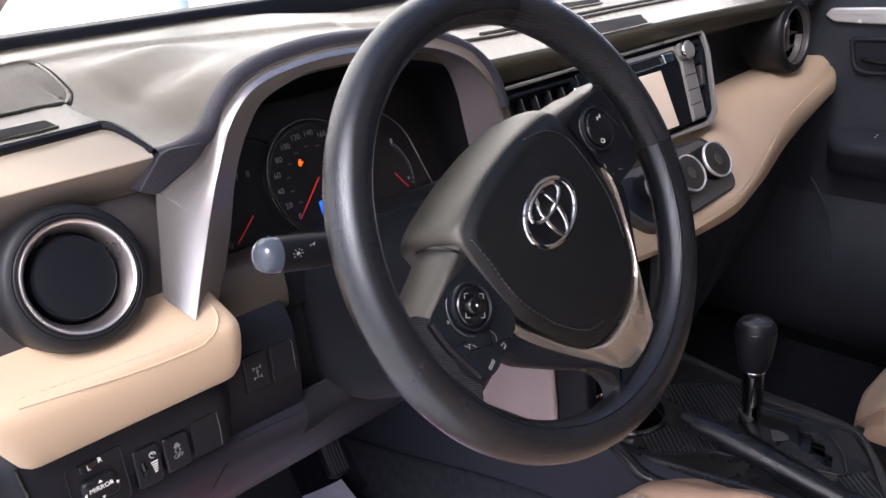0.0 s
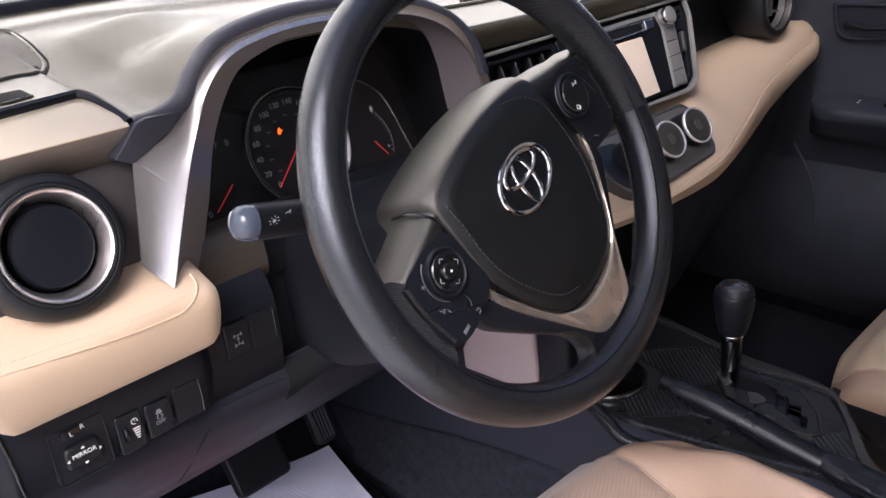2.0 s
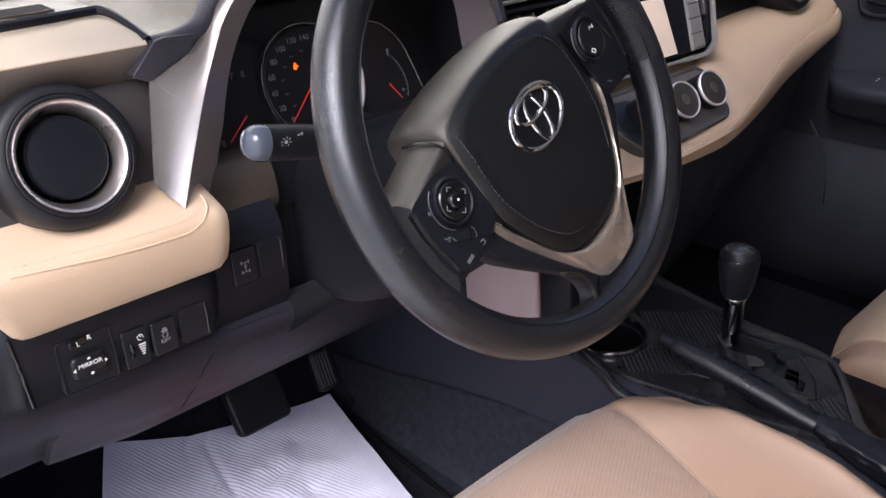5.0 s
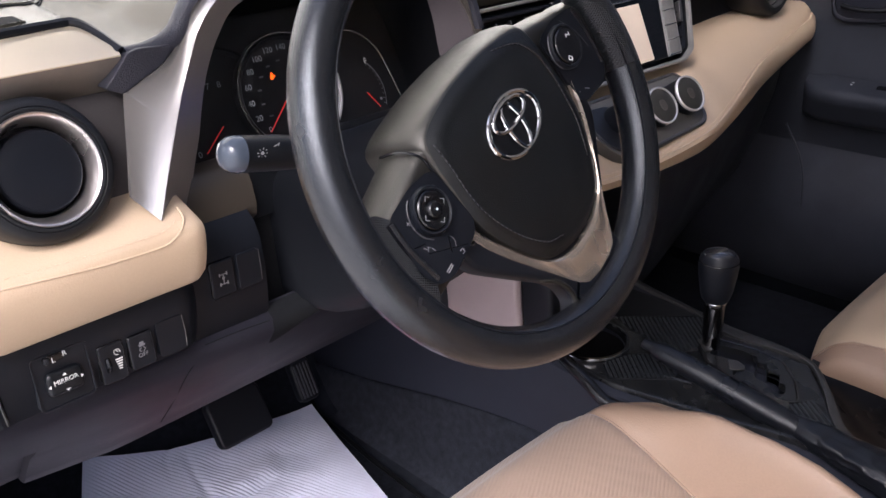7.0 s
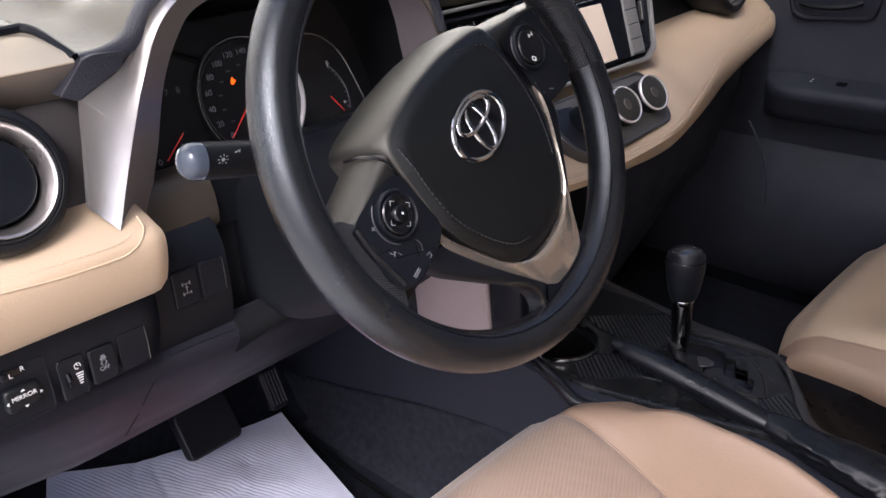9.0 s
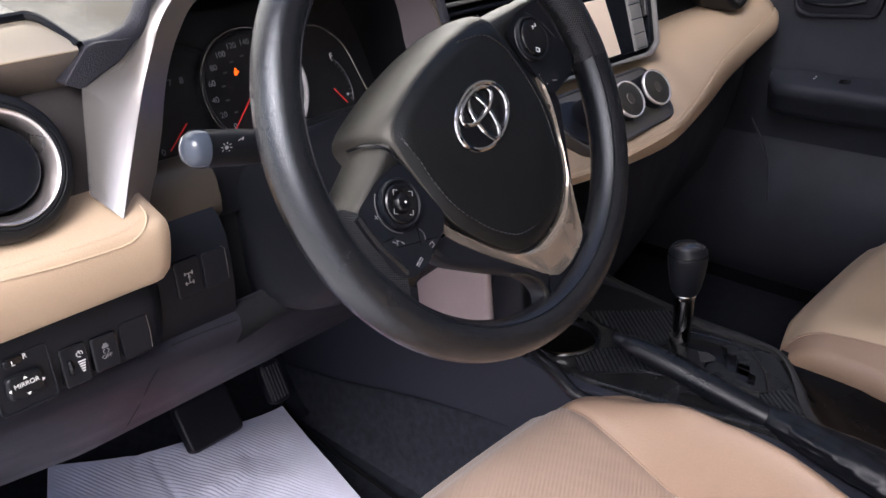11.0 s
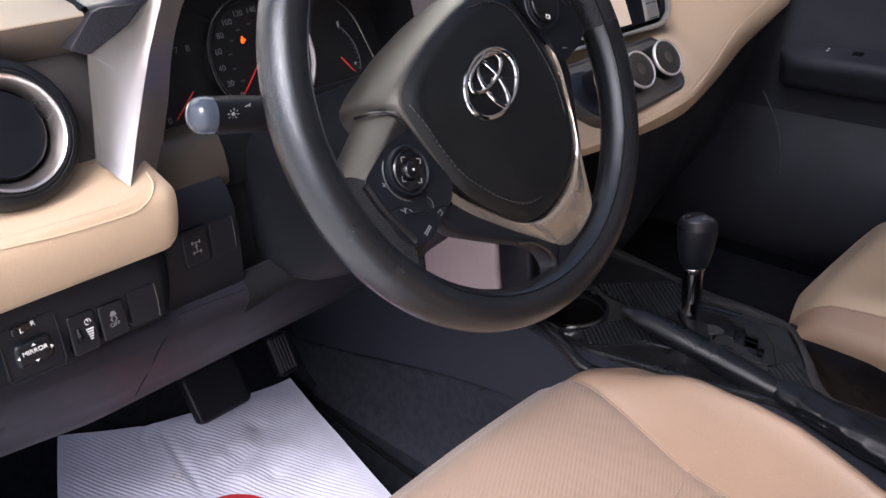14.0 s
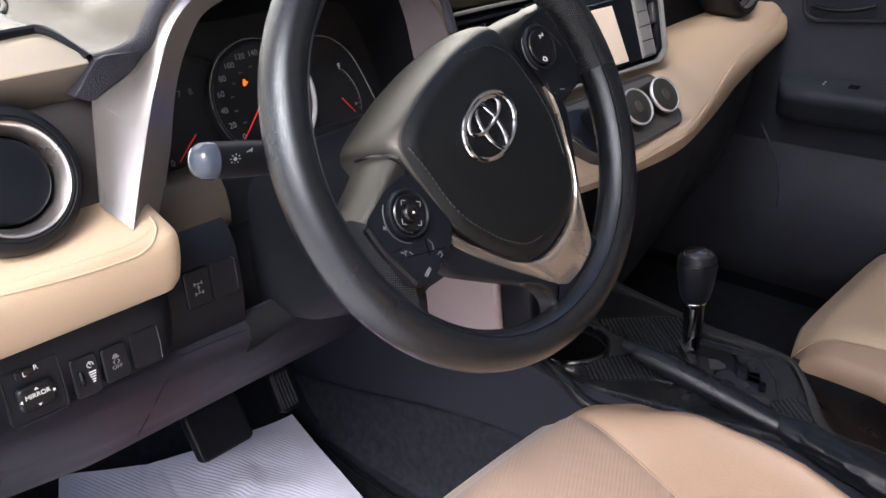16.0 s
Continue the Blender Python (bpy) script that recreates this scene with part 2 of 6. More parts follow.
TAUPE = material("taupe_panel", (0.046, 0.038, 0.029), 0.42, grain=0.1, scale=1300, vary=0.1)
LILAC = material("mauve_grey_panel", (0.42, 0.345, 0.345), 0.55, grain=0.1, scale=1300, vary=0.08)
CARPET = material("black_carpet", (0.019, 0.021, 0.027), 0.95, grain=1.0, scale=900, vary=0.25, spec=0.0, blotch=40)
# black carpet with dust, also lightened for the light in the driver's footwell
LITDUSTY = material("dusty_lit_black_carpet", (0.0235, 0.0255, 0.0330), 0.95, grain=1.0, scale=900, vary=0.35, spec=0.03, blotch=80)
RUBBER = material("black_rubber", (0.0040, 0.0042, 0.0050), 0.5, grain=0.3, scale=900, vary=0.3, spec=0.12)
PAPER = material("white_paper", (0.65, 0.655, 0.79), 0.75, grain=0.1, scale=700, vary=0.10, blotch=22)
RED = material("red_print", (0.45, 0.02, 0.03), 0.7, vary=0.1)
MARK = material("white_print", (0.75, 0.75, 0.73), 0.6, vary=0.05)
DIMMARK = material("grey_print", (0.17, 0.17, 0.18), 0.6, vary=0.05)
THREAD = material("beige_thread", (0.62, 0.47, 0.33), 0.8, vary=0.1)
DARKTHREAD = material("grey_thread", (0.022, 0.022, 0.024), 0.8, vary=0.1)
FABRICROOF = material("grey_headliner", (0.34, 0.33, 0.32), 0.9, grain=0.3, scale=700, vary=0.08)
PILLAR = material("pale_pillar_trim", (0.55, 0.50, 0.50), 0.6, grain=0.1, scale=900, vary=0.06)
CONCRETE = material("pale_concrete", (0.62, 0.60, 0.57), 0.85, grain=0.5, scale=60, vary=0.15, blotch=1.5)
BODYPAINT = material("white_car_paint", (0.75, 0.75, 0.75), 0.25, vary=0.03, coat=0.6)
GLASS = glass("clear_glass")
LENS = glass("coated_lens", gloss_most=0.5, gloss_least=0.010)
NEEDLE = glowing("red_needle", (0.55, 0.025, 0.02), 0.16)
AMBER = glowing("amber_lamp", (1.0, 0.11, 0.0), 1.3)
BLUELCD = glowing("blue_display", (0.02, 0.12, 0.8), 0.8)


# ---- the setting: ground, far wall, the car's shell ----
def structure(name, bm, mat, label, sharp=35):
    return whole(name, bm, mat, label, name.split("_")[0], kind="structure", sharp=sharp)


bm = bmesh.new()
bmesh.ops.create_grid(bm, x_segments=2, y_segments=2, size=400)
bmesh.ops.translate(bm, verts=bm.verts, vec=(0, 0, -0.45))
structure("ground", bm, CONCRETE, "pale concrete yard that the car stands on")
# glow stands in for bright daylight outside; tall and warm to light the cabin
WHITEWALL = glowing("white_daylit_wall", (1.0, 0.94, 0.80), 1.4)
structure("backdrop", box(40, 0.3, 15, pose(4, 9.0, -0.45), bevel=0), WHITEWALL, "white wall that glows in place of overexposed daylight ahead of the car")
whole("post", lathe([(0.0, -0.45), (0.11, -0.45), (0.11, 5.0), (0.0, 5.0)], pose(4.20, 8.6, 0), 20),
             material("blue_grey_post", (0.35, 0.45, 0.5), 0.5), "slim blue-grey post before the white wall outside", "post")

# cabin floor, toe board and tunnel as one carpeted sheet
FLOORLINE = [(-1.7, 0.0), (0.42, 0.0), (0.55, 0.012), (0.64, 0.07), (0.74, 0.22), (0.80, 0.42), (0.82, 0.70)]
rows = []
for x in np.linspace(-0.40, 1.13, 170):
    row = []
    tunnel = 0.21 * (1 / (1 + math.exp(-(x - 0.235) * 160))) * (1 / (1 + math.exp((x - 0.50) * 160)))
    side = 0.06 * max(0.0, (-0.34 - x) / 0.06)
    for p in smooth([(0, *q) for q in FLOORLINE], 5):
        row.append((x, p.y, max(p.z, tunnel) + side))
    rows.append(row)
structure("floor", grid(rows), CARPET, "black carpeted cabin floor and toe board")
structure("wall_firewall", box(1.6, 0.03, 0.72, pose(0.36, 0.86, 0.0), bevel=0), PLASTIC, "dark firewall behind the dashboard")
structure("wall_rear", box(1.6, 0.05, 1.25, pose(0.36, -1.75, 0.0), bevel=0.01), CHARCOAL, "dark rear end of the cabin")
structure("sill", box(0.12, 2.3, 0.42, pose(-0.47, -0.55, -0.36), bevel=0.02), BODYPAINT, "white painted door sill of the car")
roof_rows = []
for y in np.linspace(-1.8, -0.10, 12):
    roof_rows.append([(x, y, 1.235 - 0.05 * ((x - 0.365) / 0.75) ** 2 - 0.04 * max(0, y) ** 2 - 0.03 * ((y + 0.8)) ** 2) for x in np.linspace(-0.40, 1.13, 12)])
bm = grid(roof_rows)
bmesh.ops.solidify(bm, geom=bm.faces[:], thickness=0.03)
structure("ceiling", bm, FABRICROOF, "pale grey headliner of the car roof")
for side, sx, word in (("left", -1, "driver's"), ("right", 1, "passenger's")):
    pts = smooth([(0.365 + sx * q[0], q[1], q[2]) for q in ((0.765, 0.48, 0.70), (0.728, 0.36, 0.776), (0.682, 0.17, 0.885), (0.658, -0.02, 1.02), (0.65, -0.20, 1.17))], 5)
    structure("pillar_" + side, tube(pts, 0.045, 14, flat=0.7), PILLAR, "pale windscreen pillar trim on the " + word + " side")
for y0 in (-0.78,):
    structure("pillar_middle", box(0.05, 0.14, 1.2, pose(1.11, y0, 0.02), bevel=0.02), PILLAR, "pale door pillar trim")
# rear doors: trim panels with dark tinted windows above
# the tint is assumed: it dims light through windows mostly out of view
TINT = glass("tinted_glass", (0.30, 0.31, 0.31))
for side, x in (("left", -0.43), ("right", 1.16)):
    structure("wall_rear_door_" + side, box(0.06, 0.98, 0.74, pose(x, -1.27, 0.0), bevel=0.015), CHARCOAL, "dark rear door trim panel")
    structure("window_rear_" + side, box(0.006, 0.98, 0.50, pose(x, -1.27, 0.74), bevel=0), TINT, "dark tinted rear door window")
structure("pillar_middle_left", box(0.05, 0.10, 1.2, pose(-0.42, -0.80, 0.02), bevel=0.02), PILLAR, "pale door pillar trim")
for side, x in (("left", -0.435), ("right", 1.165)):
    structure("wall_kick_" + side, box(0.06, 0.46, 0.74, pose(x, 0.85 if x > 0 else 0.89, 0.0), bevel=0.01), PLASTIC, "dark kick panel beside the footwell")
structure("sill_right", box(0.10, 2.7, 0.26, pose(1.15, -0.40, -0.14), bevel=0.01), PLASTIC, "dark inner sill of the passenger side")
# unseen box, added to block low sky light from the driver's carpet
structure("wall_footwell_left", box(0.05, 0.34, 0.45, pose(-0.425, 0.495, 0.0), bevel=0.012), PLASTIC, "added dark trim that keeps low light off the driver's footwell")
# carpeted flank of the tunnel under the console's side
rows = []
for y in np.linspace(-0.45, 0.70, 40):
    zt = lerp(y, (-0.45, 0.127, 0.21, 0.30, 0.39, 0.50, 0.70), (0.20, 0.174, 0.160, 0.141, 0.118, 0.090, 0.05))
    rows.append([(0.185, y, 0.001), (0.196, y, 0.006), (0.204, y, 0.022), (0.213, y, zt * 0.6), (0.2165, y, zt - 0.006), (0.2185, y, zt - 0.001), (0.222, y, zt), (0.232, y, zt - 0.004)])
structure("trim_tunnel_carpet", grid(rows), LITDUSTY, "black carpet on the tunnel's flank", 60)
# windscreen
ws = []
for k in range(9):
    t = k / 8
    ws.append([(x, 0.715 - 0.825 * t - 0.05 * ((x - 0.365) / 0.75) ** 2 * (1 - 0.4 * t), 0.770 + 0.44 * t + 0.03 * math.sin(math.pi * t)) for x in np.linspace(-0.36, 1.09, 15)])
bm = grid(ws)
structure("window_windscreen", bm, GLASS, "clear windscreen glass")
structure("bonnet", box(1.5, 1.0, 0.06, pose(0.365, 1.40, 0.42, -4), bevel=0.03), BODYPAINT, "white car bonnet ahead of the windscreen")
structure("cowl", box(1.5, 0.05, 0.052, pose(0.365, 0.688, 0.7325), bevel=0.004), PLASTIC, "black cowl strip under the windscreen")


# ---- dashboard ----
DARK = material("matt_black", (0.012, 0.0125, 0.014), 0.8, vary=0.2, spec=0.08)
dashboard = thing("dashboard", "dashboard with satin grey top, silver trim and beige leather pads", "dashboard", (0.36, 0.45, 0.0))


def dpart(name, bm, mat, label="", sharp=35, parent=None):
    ob = part(name, bm, mat, None, label, sharp)
    return put(ob, parent or dashboard)


# outline of the hood over the instruments, from the driver's left to its right: (x, y, z)
HOOD = [(-0.200, 0.208, 0.727), (-0.177, 0.208, 0.729), (-0.157, 0.210, 0.737), (-0.140, 0.214, 0.756), (-0.115, 0.218, 0.774), (-0.079, 0.221, 0.784),
        (-0.030, 0.222, 0.789), (0.030, 0.222, 0.787), (0.085, 0.220, 0.781), (0.126, 0.216, 0.770), (0.160, 0.208, 0.750), (0.180, 0.200, 0.722), (0.186, 0.193, 0.690)]
hood = smooth(HOOD, 5)
HX, HZ, HY = [p.x for p in hood], [p.z for p in hood], [p.y for p in hood]


REAR = 0.660


def swell(x, y):
    """Soft relief of the dash top: a step before the windscreen, a bulge and a hollow beside the hood."""
    k = (y - lerp(x, (-0.40, -0.17, -0.0865, -0.0318, 0.0853, 0.1525, 0.35, 1.1), (0.502, 0.510, 0.519, 0.497, 0.449, 0.430, 0.44, 0.44))) / 0.016
    k = min(1.0, max(0.0, k + 0.5))
    return (0.0045 * k * k * (3 - 2 * k) + 0.010 * math.exp(-((x + 0.085) / 0.06) ** 2 - ((y - 0.43) / 0.035) ** 2)
            - 0.009 * math.exp(-((x + 0.105) / 0.05) ** 2 - ((y - 0.34) / 0.035) ** 2))


def dash_edge(x):
    """Rear edge of the upper pad: y, z."""
    if x < -0.205:
        return lerp(x, (-0.40, -0.26, -0.22, -0.205), (0.238, 0.2445, 0.250, 0.238)), lerp(x, (-0.23, -0.205), (0.7515, 0.744))
    if x <= 0.150:
        return lerp(x, HX, HY), lerp(x, HX, HZ)
    k = min(1.0, (x - 0.150) / 0.025)
    k = k * k * (3 - 2 * k)
    y0, z0 = lerp(0.150, HX, HY), lerp(0.150, HX, HZ)
    y1, z1 = lerp(x, (0.15, 0.35, 0.55, 0.86, 1.1), (0.205, 0.203, 0.203, 0.203, 0.24)), lerp(x, (0.15, 0.35, 0.55, 0.86, 1.1), (0.737, 0.733, 0.731, 0.722, 0.715))
    return y0 + (y1 - y0) * k, z0 + (z1 - z0) * k


rows = []
xs = sorted(set([round(v, 4) for v in np.linspace(-0.395, -0.21, 24)] + [-0.206] + [round(p.x, 4) for p in hood if p.x < 0.15] + [round(v, 4) for v in np.linspace(0.15, 0.19, 9)] + [round(v, 4) for v in np.linspace(0.2, 1.10, 40)]))
for x in xs:
    ye, ze = dash_edge(x)
    row = [(x, ye + 0.012, ze - 0.03), (x, ye + 0.001, ze - 0.012), (x, ye, ze - 0.004), (x, ye + 0.003, ze)]
    for k in range(1, 61):
        t = k / 60
        y = ye + 0.003 + (REAR - ye) * t
        dip = min(1.0, max(0.0, (t - 0.72) / 0.28))
        flat = lerp(x, (-0.4, 0.15, 0.3, 1.1), (0.756, 0.756, 0.738, 0.730)) + 0.022 * t - 0.011 * dip * dip * (3 - 2 * dip)
        b = max(0.0, 1 - t / 0.62)
        b = b * b * (3 - 2 * b)
        row.append((x, y, flat + (ze - flat) * b + swell(x, y)))
    rows.append(row)
upper_pad = dpart("upper_pad", grid(rows), DASH, "satin grey-brown grained dash top", 60)
# black gasket along the hood's edge and silver frame inside it
gasket = [p for p in hood]
rows = []
for i, p in enumerate(gasket):
    a, b = gasket[max(0, i - 1)], gasket[min(len(gasket) - 1, i + 1)]
    t = (b - a).normalized()
    o = Vector((-t.z, 0, t.x)).normalized()
    w = lerp(i / (len(gasket) - 1), (0, 0.1, 0.25, 0.5, 1), (0.0165, 0.0155, 0.0115, 0.0080, 0.0070))
    q = p - o * (w * 0.75)
    rows.append([q + Vector((0, 0.010, 0)) + o * w, q + Vector((0, 0.002, 0)) + o * w, q + Vector((0, -0.002, 0)) + o * w * 0.75, q + Vector((0, -0.0035, 0)) + o * w * 0.3, q + Vector((0, -0.003, 0)) - o * w * 0.35, q + Vector((0, 0.001, 0)) - o * w * 0.6, q + Vector((0, 0.012, 0)) - o * w * 0.6])
GASKET = material("blue_black_gasket", (0.026, 0.026, 0.034), 0.5, grain=0.55, scale=800, kind="leather", vary=0.2)
dpart("hood_gasket", loft(rows), GASKET, "black grained edge strip of the instrument hood", 50)


def frame_point(a, b, k):
    return Vector(a) + (Vector(b) - Vector(a)) * k


# silver frame: outer edge, inner edge, and the bezel going in towards the instruments
OUT = smooth([(-0.2321, 0.1808, 0.6259), (-0.2215, 0.1929, 0.6603), (-0.2102, 0.206, 0.6974), (-0.2070, 0.2058, 0.6990), (-0.1927, 0.2048, 0.7061), (-0.1741, 0.2037, 0.7158), (-0.1533, 0.207, 0.7322), (-0.1392, 0.210, 0.7505), (-0.1142, 0.213, 0.7685), (-0.079, 0.216, 0.777),
              (-0.030, 0.217, 0.782), (0.030, 0.217, 0.780), (0.085, 0.215, 0.774), (0.122, 0.212, 0.764), (0.155, 0.205, 0.745), (0.178, 0.199, 0.715), (0.190, 0.196, 0.682), (0.200, 0.190, 0.640), (0.200, 0.184, 0.600)], 5)
INN = smooth([(-0.2163, 0.1665, 0.6040), (-0.2018, 0.1746, 0.6318), (-0.1840, 0.1839, 0.6644), (-0.1798, 0.1860, 0.6720), (-0.1730, 0.1893, 0.6840), (-0.1652, 0.193, 0.6975), (-0.1509, 0.1986, 0.7197), (-0.1358, 0.203, 0.7413), (-0.1106, 0.2075, 0.7600), (-0.0768, 0.2108, 0.7688),
              (-0.030, 0.212, 0.773), (0.030, 0.212, 0.771), (0.082, 0.211, 0.765), (0.116, 0.209, 0.756), (0.145, 0.203, 0.739), (0.166, 0.197, 0.712), (0.177, 0.193, 0.680), (0.186, 0.187, 0.640), (0.187, 0.181, 0.600)], 5)
rows = []
for a, b in zip(OUT, INN):
    sag = ((0.0, 0.0), (0.06, 0.0004), (0.25, 0.0012), (0.5, 0.0017), (0.75, 0.0013), (0.90, 0.0006), (0.975, 0.0001))
    rows.append([a.lerp(b, 0.45) + Vector((0, 0.012, 0))] + [a.lerp(b, k) + Vector((0, d, 0)) for k, d in sag] + [b, b + Vector((0.0006, 0.0010, 0)), b + Vector((0.001, 0.004, -0.001))])
cut = len(rows) * 62 // 100
dpart("silver_frame", grid(rows[:cut + 1]), SILVER, "satin silver instrument frame", 75)
WARM = material("warm_grey_frame", (0.17, 0.145, 0.12), 0.36, metal=0.3, vary=0.1)
dpart("frame_arm", grid(rows[cut:]), WARM, "warm grey arm of the instrument frame", 40)
# bezel: a warm grey band going in from the silver edge, then the black tunnel of the hood
MID = smooth([(-0.176, 0.2180, 0.545), (-0.153, 0.229, 0.604), (-0.140, 0.230, 0.640), (-0.137, 0.2302, 0.650), (-0.132, 0.2306, 0.667), (-0.127, 0.231, 0.682), (-0.119, 0.232, 0.700), (-0.107, 0.233, 0.720), (-0.088, 0.234, 0.742), (-0.060, 0.235, 0.753),
              (-0.030, 0.236, 0.758), (0.030, 0.236, 0.757), (0.074, 0.235, 0.754), (0.106, 0.230, 0.752), (0.1295, 0.2262, 0.7365), (0.1440, 0.2268, 0.706), (0.1510, 0.2270, 0.675), (0.156, 0.222, 0.632), (0.157, 0.216, 0.595)], 5)
band, tunnel = [], []
for b, c in zip(INN, MID):
    b = b + Vector((0.001, 0.004, -0.001))
    band.append([b, frame_point(b, c, 0.1), frame_point(b, c, 0.5) + Vector((0, 0, 0.001)), c])
    x = c.x * 0.97
    e = Vector((x, 0.284 + (c.z - 0.008 - 0.664) * 0.364, c.z - 0.006))
    tunnel.append([c, frame_point(c, e, 0.5), e])
cut = len(band) * 66 // 100
dpart("inner_bezel", grid(band[:cut + 1]), BRONZE, "warm grey bezel round the instruments", 50)
dpart("hood_cheek", grid(band[cut:]), material("mauve_grey_cheek", (0.085, 0.072, 0.076), 0.5, grain=0.1, scale=1200, vary=0.1), "mauve-grey cheek beside the instruments", 50)
tunnel_rows = tunnel
back = [row[-1] + Vector((0, 0.022, -0.002)) for row in tunnel]
for row, q in zip(tunnel, back):
    row.append(q)
dpart("hood_back", grid([[back[i].lerp(back[-1 - i], k / 8) for k in range(9)] for i in range(len(back) // 2)]), RUBBER, "black back of the hood", 60)
dpart("hood_tunnel", grid(tunnel), RUBBER, "black inside of the hood", 60)
# champagne blade at the driver's left, with its gasket and front face
BLADE_Y, BLADE_Z = (0.208, 0.2105, 0.217, 0.226, 0.234, 0.240, 0.246), (0.7272, 0.7297, 0.7345, 0.7395, 0.7437, 0.7465, 0.7485)
rows, lower = [], []
for x in np.linspace(-0.395, -0.205, 20):
    y0 = lerp(x, (-0.40, -0.26, -0.22, -0.212, -0.205), (0.236, 0.2425, 0.246, 0.232, 0.216))
    rows.append([(x, min(y, y0 - 0.0004 * k), lerp(min(y, y0), BLADE_Y, BLADE_Z)) for k, y in enumerate(BLADE_Y[::-1])] + [(x, 0.2083, 0.7262)])
    lower.append([(x, 0.2083, 0.7262), (x, 0.2095, 0.722), (x, 0.213, 0.715), (x, 0.222, 0.702), (x, 0.232, 0.694)])
dpart("blade", grid(rows), CHAMP, "champagne satin trim blade", 40)
# same champagne trim, given a darker colour for the shade under its edge
dpart("blade_face", grid(lower), WARM, "lower face of the champagne trim blade, darkened for shade", 40)
pts = [(-0.395, 0.238, 0.750), (-0.30, 0.2425, 0.750), (-0.235, 0.2475, 0.7505), (-0.221, 0.246, 0.750), (-0.212, 0.234, 0.743), (-0.203, 0.212, 0.729)]
dpart("blade_gasket", tube(smooth(pts, 5), 0.0042, 8, up=(0, 1, 0.2)), PLASTIC, "black gasket along the trim blade")
wedge_line = polyround([(-0.2013, 0.7285), (-0.2236, 0.7048), (-0.2107, 0.6985), (-0.1723, 0.7163), (-0.1635, 0.7290), (-0.1928, 0.7305)], 0.0022, 3)
dpart("gasket_end", slab(wedge_line, -0.020, 0.0, basis((0, 0.2035, 0), (1, 0, 0), (0, 0, 1)), 0.0007), GASKET, "black grained end of the edge strip", 25)
# black fascia behind the round vent
rows = []
for x in np.linspace(-0.395, -0.185, 16):
    rows.append([(x, 0.232, 0.705), (x, 0.221, 0.69), (x, 0.212, 0.66), (x, 0.206, 0.63), (x, 0.202, 0.60), (x, 0.205, 0.58)])
dpart("vent_fascia", grid(rows), material("grained_fascia", (0.046, 0.041, 0.040), 0.5, grain=0.3, scale=1100, vary=0.2, spec=0.3), "black grained fascia round the vent")

# beige pad under the vent: a padded shelf with a stitched front
rows = []
for x in np.linspace(-0.364, -0.186, 30):
    e = min(1.0, min(x + 0.364, -0.186 - x) / 0.014)
    r = math.sqrt(max(0.0, 1 - (1 - e) ** 2))
    pts = [(0.225, 0.622), (0.205, 0.617), (0.180, 0.608), (0.163, 0.602), (0.156, 0.599), (0.1525, 0.594), (0.152, 0.585), (0.155, 0.570), (0.160, 0.556), (0.165, 0.546), (0.170, 0.541), (0.185, 0.539)]
    c = (0.185, 0.575)
    s = 0.86 + 0.14 * r
    k = min(1.0, max(0.0, (x + 0.266) / 0.03))
    k = k * k * (3 - 2 * k) * min(1.0, max(0.0, (-0.196 - x) / 0.012))
    pts = [(y, z + 0.003 * k * min(1.0, max(0.0, (y - 0.176) / 0.03))) for y, z in pts]
    rows.append([(x - 0.45 * (z - 0.545) * min(1.0, max(0.0, (-0.25 - x) / 0.11)), c[0] + (y - c[0]) * s, c[1] + (z - c[1]) * s) for y, z in pts])
bm = grid(rows)
dpart("left_pad", bm, BEIGE, "beige leather pad with a stitched edge", 60)
seam = [(x, 0.1635 - 0.0005, 0.6035) for x in np.linspace(-0.355, -0.205, 30)]


def stitches(path, length, gap, r, lift=0.0):
    """Short threads along a path of points."""
    pts = [Vector(p) for p in path]
    bm, run, on = bmesh.new(), 0.0, []
    d = [0.0]
    for a, b in zip(pts, pts[1:]):
        d.append(d[-1] + (b - a).length)

    def at(s):
        for i in range(len(d) - 1):
            if s <= d[i + 1]:
                return pts[i].lerp(pts[i + 1], (s - d[i]) / max(1e-9, d[i + 1] - d[i]))
        return pts[-1].copy()
    s = 0.0
    while s + length < d[-1]:
        a, b = at(s), at(s + length)
        up = Vector((0, 0, lift))
        tube([a, a.lerp(b, 0.5) + up + Vector((0, 0, r * 0.5)), b], [r * 0.6, r, r * 0.6], 5, bm=bm)
        s += length + gap
    return bm


seam = smooth([(-0.3528, 0.1618, 0.6020), (-0.31, 0.1575, 0.6012), (-0.268, 0.1556, 0.5995), (-0.2295, 0.1553, 0.5990), (-0.2152, 0.1565, 0.6012), (-0.2043, 0.1640, 0.6034)], 8)
dpart("left_pad_stitching", stitches(seam, 0.0042, 0.0026, 0.00034), THREAD, "beige stitching")
dpart("left_pad_welt", tube(smooth([(-0.3560, 0.1552, 0.5982), (-0.313, 0.1525, 0.5945), (-0.2719, 0.1521, 0.5904), (-0.2279, 0.1520, 0.5891), (-0.2165, 0.1522, 0.5916), (-0.2078, 0.1537, 0.5962), (-0.2010, 0.1600, 0.6030), (-0.1985, 0.172, 0.6085)], 6), 0.0009, 6), BEIGE)

